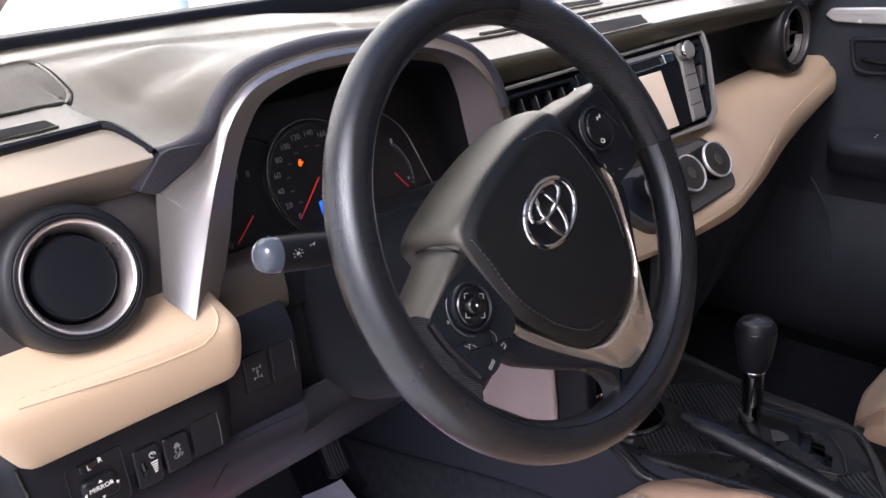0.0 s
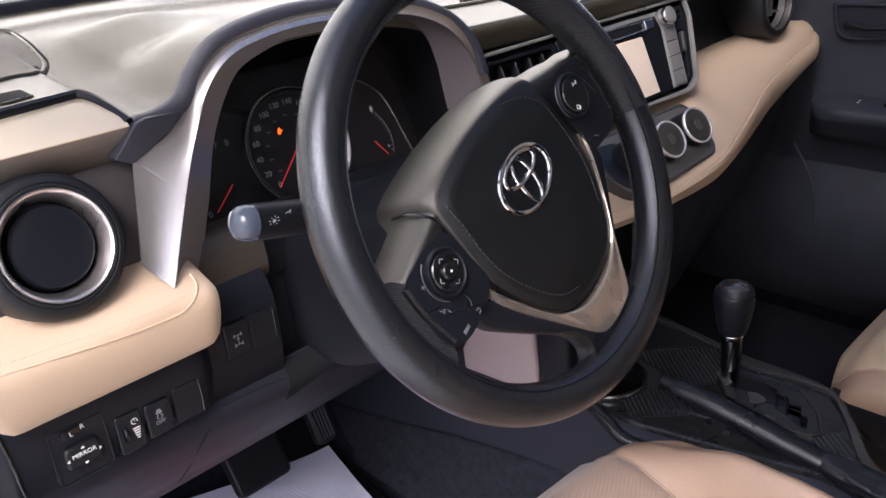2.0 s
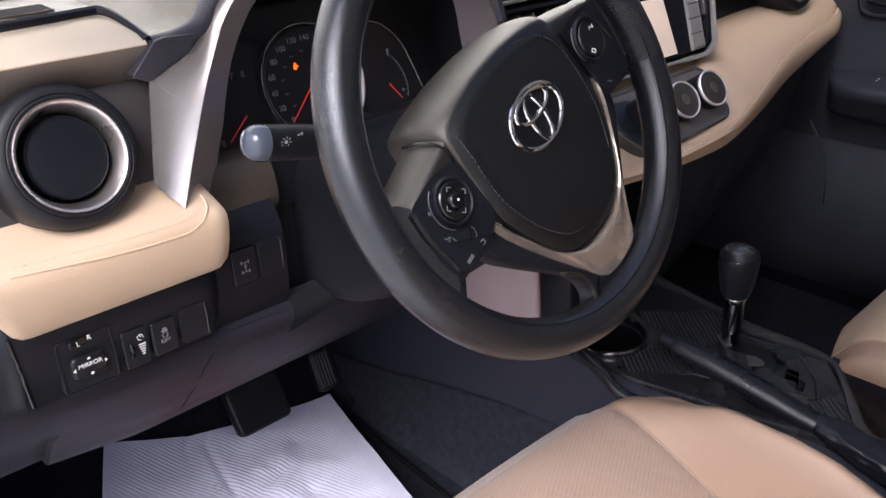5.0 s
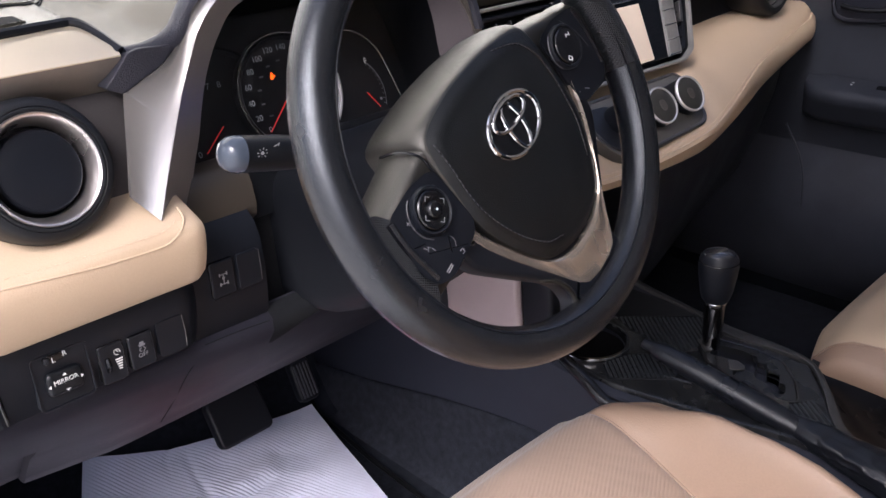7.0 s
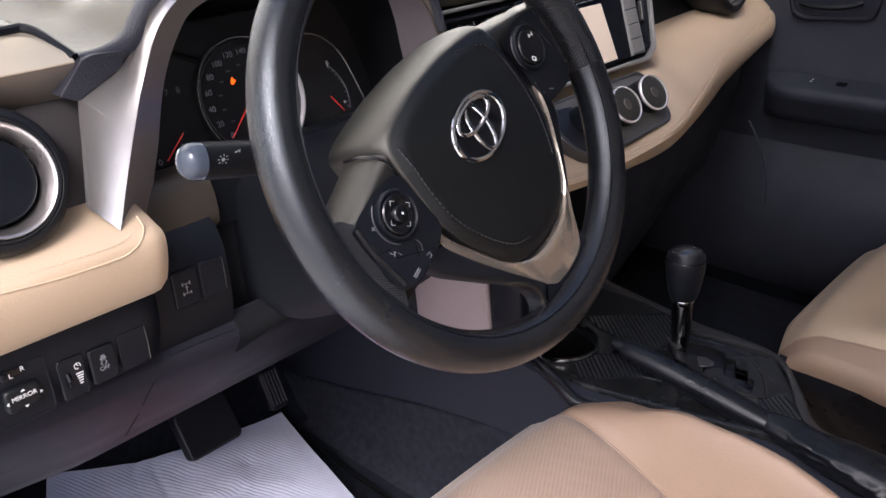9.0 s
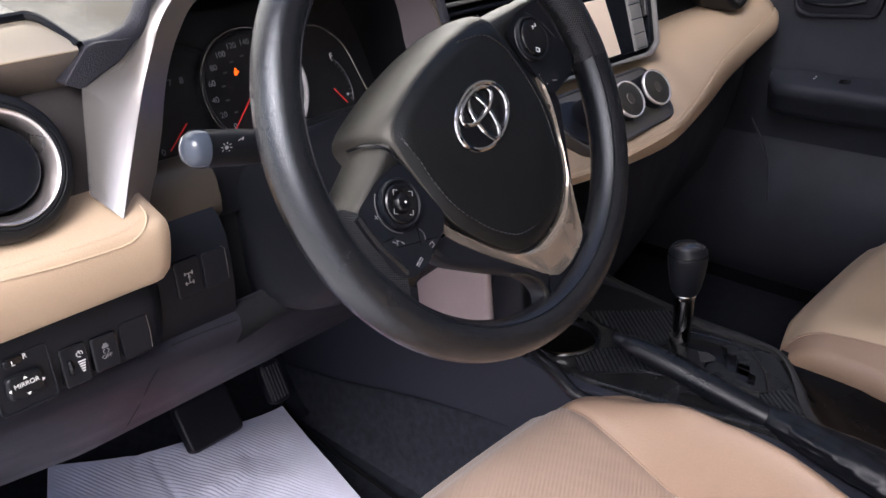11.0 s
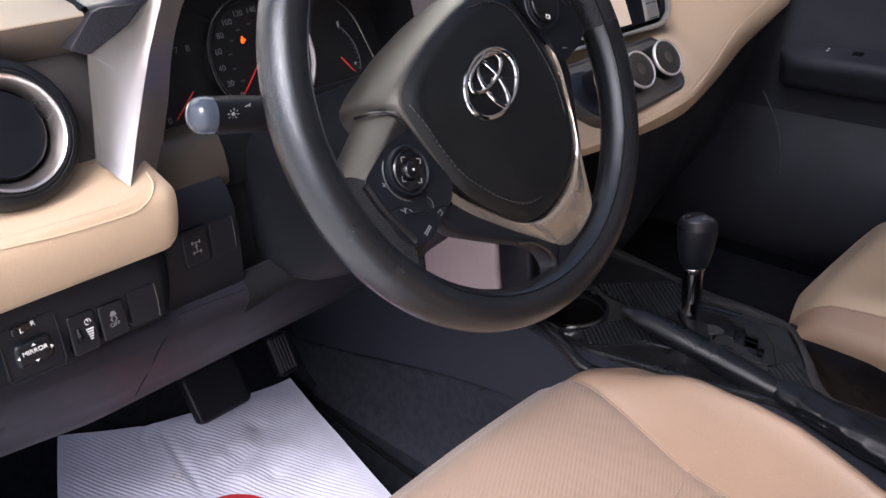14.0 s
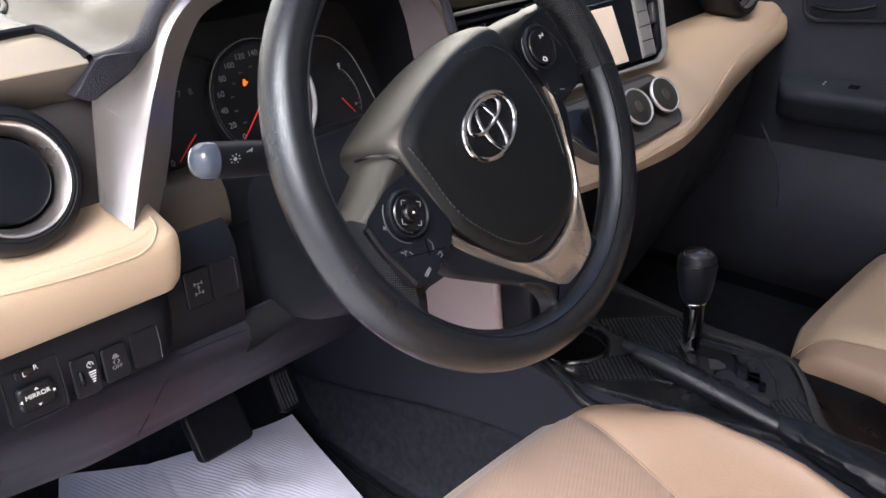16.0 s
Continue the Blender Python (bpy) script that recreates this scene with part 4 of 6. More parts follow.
TRIMV = material("satin_bronze_silver", (0.46, 0.395, 0.33), 0.26, metal=0.75, grain=0.02, scale=2000, vary=0.06)
vo = smooth([(-0.093, -0.020, 0), (-0.091, -0.043, 0), (-0.079, -0.069, 0), (-0.060, -0.099, 0), (-0.043, -0.125, 0), (-0.030, -0.147, 0), (-0.022, -0.153, 0), (0, -0.155, 0), (0.022, -0.153, 0), (0.030, -0.147, 0), (0.043, -0.125, 0), (0.060, -0.099, 0), (0.079, -0.069, 0), (0.091, -0.043, 0), (0.093, -0.020, 0)], 3)
vi = smooth([(-0.0895, -0.020, 0), (-0.083, -0.043, 0), (-0.073, -0.062, 0), (-0.060, -0.085, 0), (-0.046, -0.102, 0), (-0.031, -0.1125, 0), (-0.018, -0.117, 0), (0, -0.1185, 0), (0.018, -0.117, 0), (0.031, -0.1125, 0), (0.046, -0.102, 0), (0.060, -0.085, 0), (0.073, -0.062, 0), (0.083, -0.043, 0), (0.0895, -0.020, 0)], 3)
rows = []
for o, i in zip(vo, vi):
    w = (o - i).length
    d = (i - o).normalized() if w > 1e-6 else Vector((1, 0, 0))
    e = min(0.0025, w * 0.3)
    q = min(1.0, max(0.0, (o.x + 0.03) / 0.03)) * 0.004
    rows.append([(o.x, o.y, -0.014), (o.x, o.y, -0.0045 + q), (o.x + d.x * e, o.y + d.y * e, -0.0022 + q), (o.x * 0.65 + i.x * 0.35, o.y * 0.65 + i.y * 0.35, 0.0008), (o.x * 0.3 + i.x * 0.7, o.y * 0.3 + i.y * 0.7, 0.0042), (i.x - d.x * e, i.y - d.y * e, 0.0056), (i.x, i.y, 0.0040), (i.x, i.y, -0.012)])
wpart("lower_trim", grid(rows), TRIMV, "satin bronze-silver trim of the lower spoke", 45)

wpart("opening_lip", tube(smooth([(-0.058, -0.1120, -0.006), (-0.047, -0.1245, -0.003), (-0.0415, -0.1375, -0.002), (-0.0425, -0.1500, -0.003), (-0.053, -0.1575, -0.006)], 5), [0.0006] + [0.0026] * 19 + [0.0006], 8), PAD, "rounded lip of the spoke opening")
# badge: plain chrome ovals
badge = wpart("badge", tube([(0.0325 * math.cos(2 * math.pi * k / 64), 0.0225 * math.sin(2 * math.pi * k / 64), 0.0145) for k in range(64)], 0.0023, 8, flat=0.8, closed=True, up=(0, 0, 1)), CHROME, "plain chrome oval badge")
wpart("oval", tube([(0.0215 * math.cos(2 * math.pi * k / 48), 0.0095 + 0.0098 * math.sin(2 * math.pi * k / 48), 0.0155) for k in range(48)], 0.0019, 8, flat=0.8, closed=True), CHROME, parent=badge)
wpart("oval", tube([(0.0092 * math.cos(2 * math.pi * k / 48), -0.001 + 0.0205 * math.sin(2 * math.pi * k / 48), 0.0150) for k in range(48)], 0.0019, 8, flat=0.8, closed=True), CHROME, parent=badge)
wpart("badge_bed", lathe([(0.0, 0.0142), (1.0, 0.0136), (1.03, 0.0115)], Matrix.Diagonal((0.033, 0.023, 1, 1)), 48), GLOSS, parent=badge)

# ---- steering column with its stalk ----
column = thing("steering_column", "dark plastic steering column shroud with an indicator stalk", "steering column", (0, 0.14, 0.58))


def cpart(name, bm, mat, label="", sharp=50, parent=None):
    return put(part(name, bm, mat, None, label, sharp), column) if parent is None else part(name, bm, mat, parent, label, sharp)


SHROUD = material("blue_black_shroud", (0.0068, 0.0076, 0.0100), 0.55, grain=0.15, scale=1300, vary=0.2, spec=0.14)
rows = []
for y, w, zt, zm, zb in ((0.045, 0.048, 0.656, 0.63, 0.600), (0.060, 0.074, 0.664, 0.618, 0.550), (0.085, 0.078, 0.665, 0.608, 0.505), (0.12, 0.0775, 0.653, 0.600, 0.474), (0.16, 0.077, 0.636, 0.592, 0.455), (0.20, 0.077, 0.620, 0.586, 0.445), (0.27, 0.077, 0.596, 0.57, 0.44)):
    half = [(0.0, zt), (0.030, zt - 0.003), (0.055, zt - 0.4 * (zt - zm)), (w * 0.86, zm + 0.012), (w, zm - 0.012), (w, zb + 0.04), (w * 0.93, zb + 0.016), (w * 0.72, zb + 0.002), (0.0, zb)]
    line = half + [(-x, z) for x, z in half[-2:0:-1]]
    rows.append([(p.x, y, p.y) for p in smooth([(x, z, 0) for x, z in line], 3, closed=True)])
cpart("shroud", loft(rows), SHROUD, "blue-black plastic shroud", 60)
sdir = Vector((-1, 0.05, 0.21)).normalized()
base = Vector((-0.085, 0.085, 0.6465))
sm = Matrix.Translation(base) @ Vector((0, 0, 1)).rotation_difference(sdir).to_matrix().to_4x4()
STALK = material("stalk_black", (0.005, 0.0055, 0.007), 0.45, grain=0.1, scale=1300, vary=0.2, spec=0.2)
stalk = cpart("stalk", lathe([(0.0, 0.036), (0.0105, 0.036), (0.0122, 0.045), (0.0130, 0.055), (0.0136, 0.075), (0.0136, 0.1005), (0.0, 0.1005)], sm, 28), STALK, "black indicator stalk")
ENDCAP = material("blue_grey_cap", (0.050, 0.061, 0.080), 0.16, vary=0.1)
put(part("cap", lathe([(0.0, 0.1010), (0.0138, 0.1010), (0.0139, 0.105), (0.0128, 0.1105), (0.0095, 0.1148), (0.004, 0.1168), (0.0, 0.1171)], sm, 28), ENDCAP, None, "blue-grey stalk end"), column)
im = basis(base + sdir * 0.0905 + Vector((0, -0.0141, 0.0035)), -sdir, Vector((0, -0.25, 1)))
bl = [(0, 0, 0.0026, 0.0026, 45)]
for k in range(8):
    a = k * math.pi / 4
    bl.append((0.0036 * math.cos(a), 0.0036 * math.sin(a), 0.0016, 0.0005, 45 * k))
bl += [(0.010, 0.006, 0.004, 0.0006, 30), (0.012, 0.0065, 0.0006, 0.003, 0), (0.009, -0.006, 0.0012, 0.0012, 0), (0.0135, -0.0055, 0.001, 0.003, 0)]
put(part("stalk_marks", bars(bl, im), GAUGEPRINT, None, "white lamp symbol"), column)

# ---- instruments ----
cluster = thing("instrument_cluster", "black instrument cluster with a speedometer and red needles", "instrument cluster", (0, 0.287, 0.664))
cluster.matrix_world = basis((0, 0.287, 0.664), (1, 0, 0), (0, math.sin(radians(20)), math.cos(radians(20))))
DIAL = material("black_dial", (0.006, 0.006, 0.007), 0.35, vary=0.2)
part("face", slab(rounded(0.31, 0.172, 0.05, 6, 0.0, -0.022), -0.01, -0.006, None, 0.001), DIAL, cluster)
GAUGEMARK = material("dim_gauge_print", (0.30, 0.31, 0.33), 0.6, vary=0.05)


def gauge(cx, cy, r, a0, a1, chrome_r, h):
    g = part("gauge", lathe([(r, -0.006), (r, h), (r - 0.003, h + 0.001), (r - 0.006, h - 0.003), (0.0, h - 0.004)], pose(cx, cy, 0), 64), DIAL, cluster, "round gauge")
    arc = [(cx + r * math.cos(radians(a)), cy + r * math.sin(radians(a)), h + 0.001) for a in np.linspace(a0, a1, 50)]
    part("gauge_ring", tube(arc, chrome_r, 6), SILVER, g, "silver gauge ring")
    return g


sp = gauge(-0.008, -0.020, 0.059, 60, 330, 0.0007, 0.004)
part("gauge_ring", tube([(-0.008 + 0.059 * math.cos(radians(a)), -0.020 + 0.059 * math.sin(radians(a)), 0.005) for a in np.linspace(-50, 35, 30)], 0.0028, 8), KNOBRING, sp, "bright silver gauge ring")
for k, word in enumerate(("0", "20", "40", "60", "80", "100", "120", "140", "160")):
    a = radians(223 - 20 * k)
    lettering("number", word, 0.0080, pose(-0.008 + 0.0455 * math.cos(a), -0.020 + 0.0455 * math.sin(a), 0.0008), GAUGEMARK, sp)
tb = []
for k in range(33):
    a = 223 - 5 * k
    rr = 0.0535
    tb.append((-0.008 + rr * math.cos(radians(a)), -0.020 + rr * math.sin(radians(a)), 0.0035 if k % 4 == 0 else 0.002, 0.0006, a))
for k in range(8):
    a = 213 - 24 * k
    tb.append((-0.008 + 0.033 * math.cos(radians(a)), -0.020 + 0.033 * math.sin(radians(a)), 0.0045, 0.0018, 0))
part("ticks", bars(tb, pose(0, 0, 0.0006)), material("dark_gauge_print", (0.10, 0.10, 0.105), 0.6), sp)
part("needle", tube([(-0.008, -0.020, 0.0035), (-0.043, -0.0535, 0.003)], [0.0009, 0.0005], 6), NEEDLE, sp, "red needle")
part("warning_lamp", bars([(-0.022, -0.001, 0.0036, 0.0032, 0), (-0.0215, 0.0012, 0.0018, 0.003, 0), (-0.0225, -0.0028, 0.003, 0.0022, 0), (-0.0195, -0.001, 0.0022, 0.0018, 0)], pose(0, 0, 0.0008)), AMBER, sp, "lit amber warning lamp")
part("display", slab(rounded(0.036, 0.026, 0.002, 3, 0.002, -0.056), 0.0003, 0.001, None, 0.0003), BLUELCD, sp, "lit blue display")
fu = part("gauge", slab(polyround([(0.030, 0.0245), (0.0864, 0.0250), (0.1024, 0.0155), (0.1159, -0.001), (0.1244, -0.030), (0.1318, -0.0632), (0.120, -0.075), (0.03, -0.080)], 0.004), -0.006, 0.0, None, 0.001), DIAL, cluster, "fuel gauge face")
part("gauge_ring", tube(smooth([(0.060, 0.0300, 0.002), (0.0864, 0.0268, 0.003), (0.1024, 0.017, 0.003), (0.1159, 0.0, 0.003), (0.1244, -0.0299, 0.003), (0.1318, -0.0632, 0.003)], 6), 0.0011, 6), SILVER, fu, "silver gauge edge")
lettering("letter", "F", 0.009, pose(0.097, -0.0073, 0.0003), MARK, fu)
fb = [(0.066 + 0.043 * math.cos(radians(a)), -0.042 + 0.043 * math.sin(radians(a)), 0.0024, 0.0005, a) for a in range(-18, 46, 7)]
fb += [(0.066 + 0.0455 * math.cos(radians(a)), -0.042 + 0.0455 * math.sin(radians(a)), 0.0004, 0.0042, a) for a in range(-18, 46, 5)]
fb += [(0.104, -0.050, 0.003, 0.003, 0)]
part("ticks", bars(fb, pose(0, 0, 0.0002)), GAUGEMARK, fu)
part("needle", tube([(0.0871, -0.0405, 0.0015), (0.0996, -0.0585, 0.0012)], [0.0008, 0.0005], 6), NEEDLE, fu, "red needle")
ta = gauge(-0.086, -0.024, 0.064, 90, 250, 0.0004, -0.002)
for word, x, y in (("0", -0.119, -0.0563), ("8", -0.078, 0.0032), ("7", -0.090, 0.0035)):
    lettering("number", word, 0.0085, pose(x, y, -0.0048), GAUGEMARK, ta)
part("needle", tube([(-0.088, -0.036, -0.003), (-0.1125, -0.0565, -0.003)], [0.0007, 0.0005], 6), NEEDLE, ta, "red needle")


# clear lens that closes the hood before the dials
edge = [row[0].lerp(row[2], 0.68 - 0.16 * min(1.0, max(0.0, (row[0].z - 0.60) / 0.155))) for row in tunnel_rows]
n = len(edge)
lens = new("lens", finish(grid([[edge[i].lerp(edge[n - 1 - i], k / 14) + Vector((0, 0.010 * math.sin(math.pi * k / 14), 0)) for k in range(15)] for i in range(n // 2)]), "lens", LENS, 60))
lens["label"] = "clear curved instrument lens"
lens.visible_shadow = False
lens.parent = cluster
lens.matrix_parent_inverse = cluster.matrix_world.inverted()

# ---- air vents ----
GREYRIM = material("grey_satin_rim", (0.075, 0.072, 0.07), 0.32, metal=0.5, vary=0.1)
VENTBLACK = material("vent_rubber", (0.0075, 0.008, 0.0095), 0.5, grain=0.1, scale=1200, vary=0.2, spec=0.35)
VENTRING = material("satin_vent_ring", (0.60, 0.555, 0.53), 0.29, metal=0.95, grain=0.0, scale=2500, vary=0.06)


def round_vent(at, tilt, label, louvres, yaw=0.0, size=1.0):
    v = thing("air_vent", label, "air vent", at, group="round air vents")
    across = Vector((math.cos(yaw), math.sin(yaw), 0))
    out = Vector((math.sin(yaw) * math.cos(tilt), -math.cos(yaw) * math.cos(tilt), math.sin(tilt)))
    v.matrix_world = basis(at, across, out.cross(across)) @ Matrix.Scale(size, 4)
    part("housing", lathe([(0.050, -0.07), (0.0595, -0.03), (0.0605, -0.006), (0.0595, 0.004), (0.0575, 0.0085), (0.0545, 0.0108), (0.0510, 0.0114), (0.0503, 0.0104), (0.0497, 0.0113), (0.0480, 0.0115), (0.0465, 0.0100)], None, 72), VENTBLACK, v, "black rubbery vent housing", 60)
    if louvres:
        part("ring", lathe([(0.0465, 0.0102), (0.0458, 0.0116), (0.0448, 0.0114), (0.0440, 0.0085), (0.0432, 0.002)], None, 72), GREYRIM, v, "satin grey ring", 60)
        part("barrel", lathe([(0.0432, 0.002), (0.0420, -0.008), (0.0400, -0.03), (0.0, -0.032)], None, 48), GLOSS, v)
        # brighter metal arc painted in as the glint on the ring's lower inside
        part("glint", grid([[(0.0424 * math.cos(a), 0.0424 * math.sin(a), 0.001), (0.0412 * math.cos(a), 0.0412 * math.sin(a), -0.010)] for a in np.linspace(radians(-100), radians(-5), 20)]), VENTRING, v, "bright patch drawn as the glint on the ring's lower inside")
        for y in (-0.019, 0.002, 0.021):
            w = 2 * math.sqrt(0.040 ** 2 - y * y)
            part("louvre", box(w, 0.0022, 0.014, pose(0, y, -0.020, 8), 0.0008), PLASTIC, v)
        part("louvre_key", box(0.006, 0.050, 0.010, pose(-0.004, 0.002, -0.010), 0.002), GREYRIM, v, "grey upright louvre key")
    else:
        part("ring", lathe([(0.0465, 0.0102), (0.0463, 0.0120), (0.0456, 0.0128), (0.0446, 0.0124), (0.0432, 0.0104), (0.0414, 0.0068), (0.0396, 0.0022), (0.0382, -0.0030), (0.0374, -0.0080)], None, 72), VENTRING, v, "satin silver ring", 60)
        part("barrel", lathe([(0.0374, -0.0080), (0.0368, -0.03), (0.0, -0.032)], None, 48), GLOSS, v)
        part("shutter", lathe([(0.0345, -0.028), (0.0345, -0.0010), (0.0340, 0.0010), (0.0330, 0.0018), (0.0322, 0.0014), (0.0312, 0.0018), (0.016, 0.0024), (0.0, 0.0026)], None, 60), PLASTIC, v, "closed round black shutter", 60)
    return v


round_vent((-0.2881, 0.1933, 0.6595), radians(18.4), "round black air vent with a silver ring, shut", False, radians(4.9), 0.903)
round_vent((0.894, 0.213, 0.656), radians(4), "round black air vent with a silver ring and louvres", True)

# ---- centre stack: bezel with vents, head unit ----
SM = basis((0, 0.168, 0.60), (1, 0, 0), (0, 0.4, 0.9165))
stack = thing("stack_bezel", "black centre stack bezel with air vents", "centre stack", (0.4, 0.168, 0.60))
stack.matrix_world = SM
SCREENM = material("cream_display_film", (0.78, 0.65, 0.51), 0.6, vary=0.03, spec=0.2)
BUTTON = material("grey_key", (0.23, 0.222, 0.208), 0.40, metal=0.2, vary=0.1)
SATINRIM = material("pale_satin_rim", (0.34, 0.33, 0.31), 0.30, metal=0.5, vary=0.08)
outer = polyround([(0.178, 0.112), (0.182, -0.005), (0.45, -0.010), (0.555, -0.012), (0.582, 0.000), (0.613, 0.085), (0.612, 0.114)], 0.008, 5)
o = polyround([(0.185, 0.108), (0.188, 0.000), (0.45, -0.005), (0.552, -0.006), (0.577, 0.005), (0.608, 0.086), (0.607, 0.110)], 0.006, 5)
part("rim", ring_slab(outer, o, -0.001, 0.005, None, 0.0015), SATINRIM, stack, "pale grey satin rim")
part("skirt", ring_slab(inset(outer, 0.0006), o, -0.05, -0.001, None, 0.0005), VENTBLACK, stack)
part("back", slab(outer, -0.05, -0.022, None, 0), PLASTIC, stack)
part("vent_frame", ring_slab(polyround([(0.195, 0.102), (0.196, 0.01), (0.318, 0.01), (0.318, 0.102)], 0.006), polyround([(0.200, 0.098), (0.200, 0.014), (0.311, 0.014), (0.311, 0.098)], 0.006), -0.022, 0.002, None, 0.001), PLASTIC, stack)
for k in range(4):
    fin = part("louvre", slab(rounded(0.0020, 0.078, 0.0008, 2), -0.018, -0.001, pose(0.222 + 0.0240 * k, 0.056, 0, 0, -20), 0.0005), DARK, stack)
    part("louvre_edge", slab(rounded(0.0011, 0.076, 0.0005, 2), -0.001, 0.0004, pose(0.222 + 0.0240 * k, 0.056, 0, 0, -20), 0.0003), GREYLINE, fin, "thin grey front edge")
part("vent_key", slab(rounded(0.010, 0.03, 0.003, 3, 0.312, 0.075), -0.004, 0.006, None, 0.002), CHROME, stack, "bright vent key")
part("cheek", slab(polyround([(0.320, 0.104), (0.320, 0.002), (0.352, 0.0), (0.352, 0.105)], 0.003), -0.022, 0.003, None, 0.001), GLOSS, stack)
part("vent_frame", ring_slab(polyround([(0.572, 0.103), (0.548, 0.004), (0.568, 0.005), (0.600, 0.088), (0.600, 0.103)], 0.005), polyround([(0.578, 0.098), (0.555, 0.010), (0.566, 0.010), (0.595, 0.088), (0.595, 0.098)], 0.004), -0.022, 0.001, None, 0.001), PLASTIC, stack)
for k in range(5):
    part("louvre", slab(rounded(0.022, 0.0018, 0.0008, 2), -0.018, -0.002, pose(0.565 + 0.0052 * k, 0.022 + 0.017 * k, 0, -25), 0.0005), GLOSS, stack)
part("vent_key", slab(rounded(0.006, 0.028, 0.002, 3), -0.004, 0.003, pose(0.578, 0.055, 0, 0, 0, -18), 0.001), GREYRIM, stack)

radio = thing("head_unit", "black car radio with a pale screen and grey keys", "car radio", (0.45, 0.168, 0.60))
radio.matrix_world = SM
part("body", slab(polyround([(0.354, 0.103), (0.354, 0.000), (0.545, 0.000), (0.572, 0.103)], 0.004), -0.02, 0.001, None, 0.0015), GLOSS, radio)
part("display", slab(polyround([(0.362, 0.079), (0.362, 0.003), (0.488, 0.003), (0.488, 0.078)], 0.0015), 0.001, 0.0022, None, 0.0006), SCREENM, radio, "pale cream display")
part("disc_slot", slab(rounded(0.118, 0.0075, 0.002, 3, 0.436, 0.0905), 0.001, 0.0018, None, 0.0004), DIAL, radio)
for y in (0.0845, 0.0965):
    part("slot_trim", slab(rounded(0.130, 0.0020, 0.0008, 2, 0.436, y), 0.001, 0.0035, None, 0.0008), CHROME, radio, "thin chrome line")
part("slot_tab", slab(rounded(0.020, 0.012, 0.0015, 3, 0.510, 0.0905), 0.001, 0.0045, None, 0.001), CHROME, radio, "bright chrome tab")
LEAN = 0.18
band = [(0.354, 0.1035), (0.354, 0.0985), (0.530, 0.0985), (0.536, 0.081), (0.5205, 0.0005), (0.5545, 0.0005), (0.5725, 0.1035)]
part("surround", slab([Vector(p) for p in band], 0.0005, 0.0022, None, 0.0005), SATINRIM, radio, "pale grey surround of the keys")
for k in range(4):
    y = 0.0705 - 0.0195 * k
    x = 0.5495 + LEAN * (y - 0.0705)
    w, h = 0.0128, 0.0088
    skew = polyround([(-w + LEAN * h, h), (-w - LEAN * h, -h), (w - LEAN * h, -h), (w + LEAN * h, h)], 0.0010, 3)
    part("key", slab(skew, 0.001, 0.0034, pose(x, y, 0), 0.0007), BUTTON, radio, "grey key")
    part("key_line", slab(rounded(0.026, 0.0013, 0.0005, 2), 0.001, 0.0040, pose(x - LEAN * 0.0097, y - 0.0097, 0), 0.0004), CHROME, radio)
rk = part("knob", lathe([(0.0122, 0.001), (0.0122, 0.011), (0.0116, 0.0145), (0.0100, 0.0156), (0.0, 0.0150)], pose(0.548, 0.093, 0), 36), BUTTON, radio, "round volume knob")
part("knob_ring", lathe([(0.0124, 0.008), (0.0130, 0.0095), (0.0128, 0.0120), (0.0119, 0.0135)], pose(0.548, 0.093, 0), 36), CHROME, rk)

# ---- climate controls ----
CM = basis((0, 0.0882, 0.5383), (1, 0, 0), (0, 0.839, 0.545))
climate = thing("climate_panel", "grey climate control plate with three round knobs", "climate control", (0.41, 0.087, 0.54))
climate.matrix_world = CM
PLATE = material("grey_plate", (0.085, 0.079, 0.068), 0.45, metal=0.2, vary=0.1)
KNOBFACE = material("dark_knob_face", (0.032, 0.031, 0.027), 0.5, vary=0.1)
po = polyround([(0.300, 0.078), (0.288, 0.030), (0.300, -0.006), (0.375, -0.008), (0.480, -0.004), (0.496, 0.007), (0.518, 0.068), (0.512, 0.078)], 0.010, 5)
part("plate", slab(po, -0.02, 0.002, None, 0.002), PLATE, climate)
part("plate_rim", ring_slab(inset(po, -0.0015), inset(po, 0.0022), -0.02, 0.0035, None, 0.0009), GREYRIM, climate)
part("knob_well", slab(polyround([(0.300, 0.070), (0.290, 0.030), (0.302, 0.000), (0.352, -0.001), (0.352, 0.066)], 0.014, 5), 0.001, 0.0040, None, 0.0015), PLASTIC, climate, "black well round the first knob")
AXIS = Vector((-0.125, -0.822, 0.555)).normalized()
for x, y, z in ((0.3415, 0.1000, 0.5725), (0.4040, 0.0995, 0.5725), (0.4675, 0.1000, 0.5740)):
    m = CM.inverted() @ Matrix.Translation((x, y, z)) @ Vector((0, 0, 1)).rotation_difference(AXIS).to_matrix().to_4x4()
    kn = part("knob", lathe([(0.0235, -0.034), (0.0235, -0.012), (0.0230, -0.004), (0.0226, 0.0)], m, 48), PLASTIC, climate, "black round knob", 50)
    part("knob_ring", lathe([(0.0224, -0.0045), (0.0236, -0.0030), (0.0240, -0.0012), (0.0236, 0.0004), (0.0224, 0.0012), (0.0214, 0.0006), (0.0212, -0.001)], m, 56), KNOBRING, kn, "bright silver ring", 50)
    part("knob_face", lathe([(0.0214, -0.0008), (0.0205, -0.0003), (0.0125, 0.0004), (0.0, 0.0008)], m, 48), KNOBFACE, kn)
    part("knob_button", slab(rounded(0.0105, 0.0140, 0.005, 5), 0.0, 0.0016, m, 0.0006), PLATE, kn)
    part("knob_mark", bars([(0, 0.0036, 0.0018, 0.0006, 0)], m @ pose(0, 0, 0.0016)), DIAL, kn)

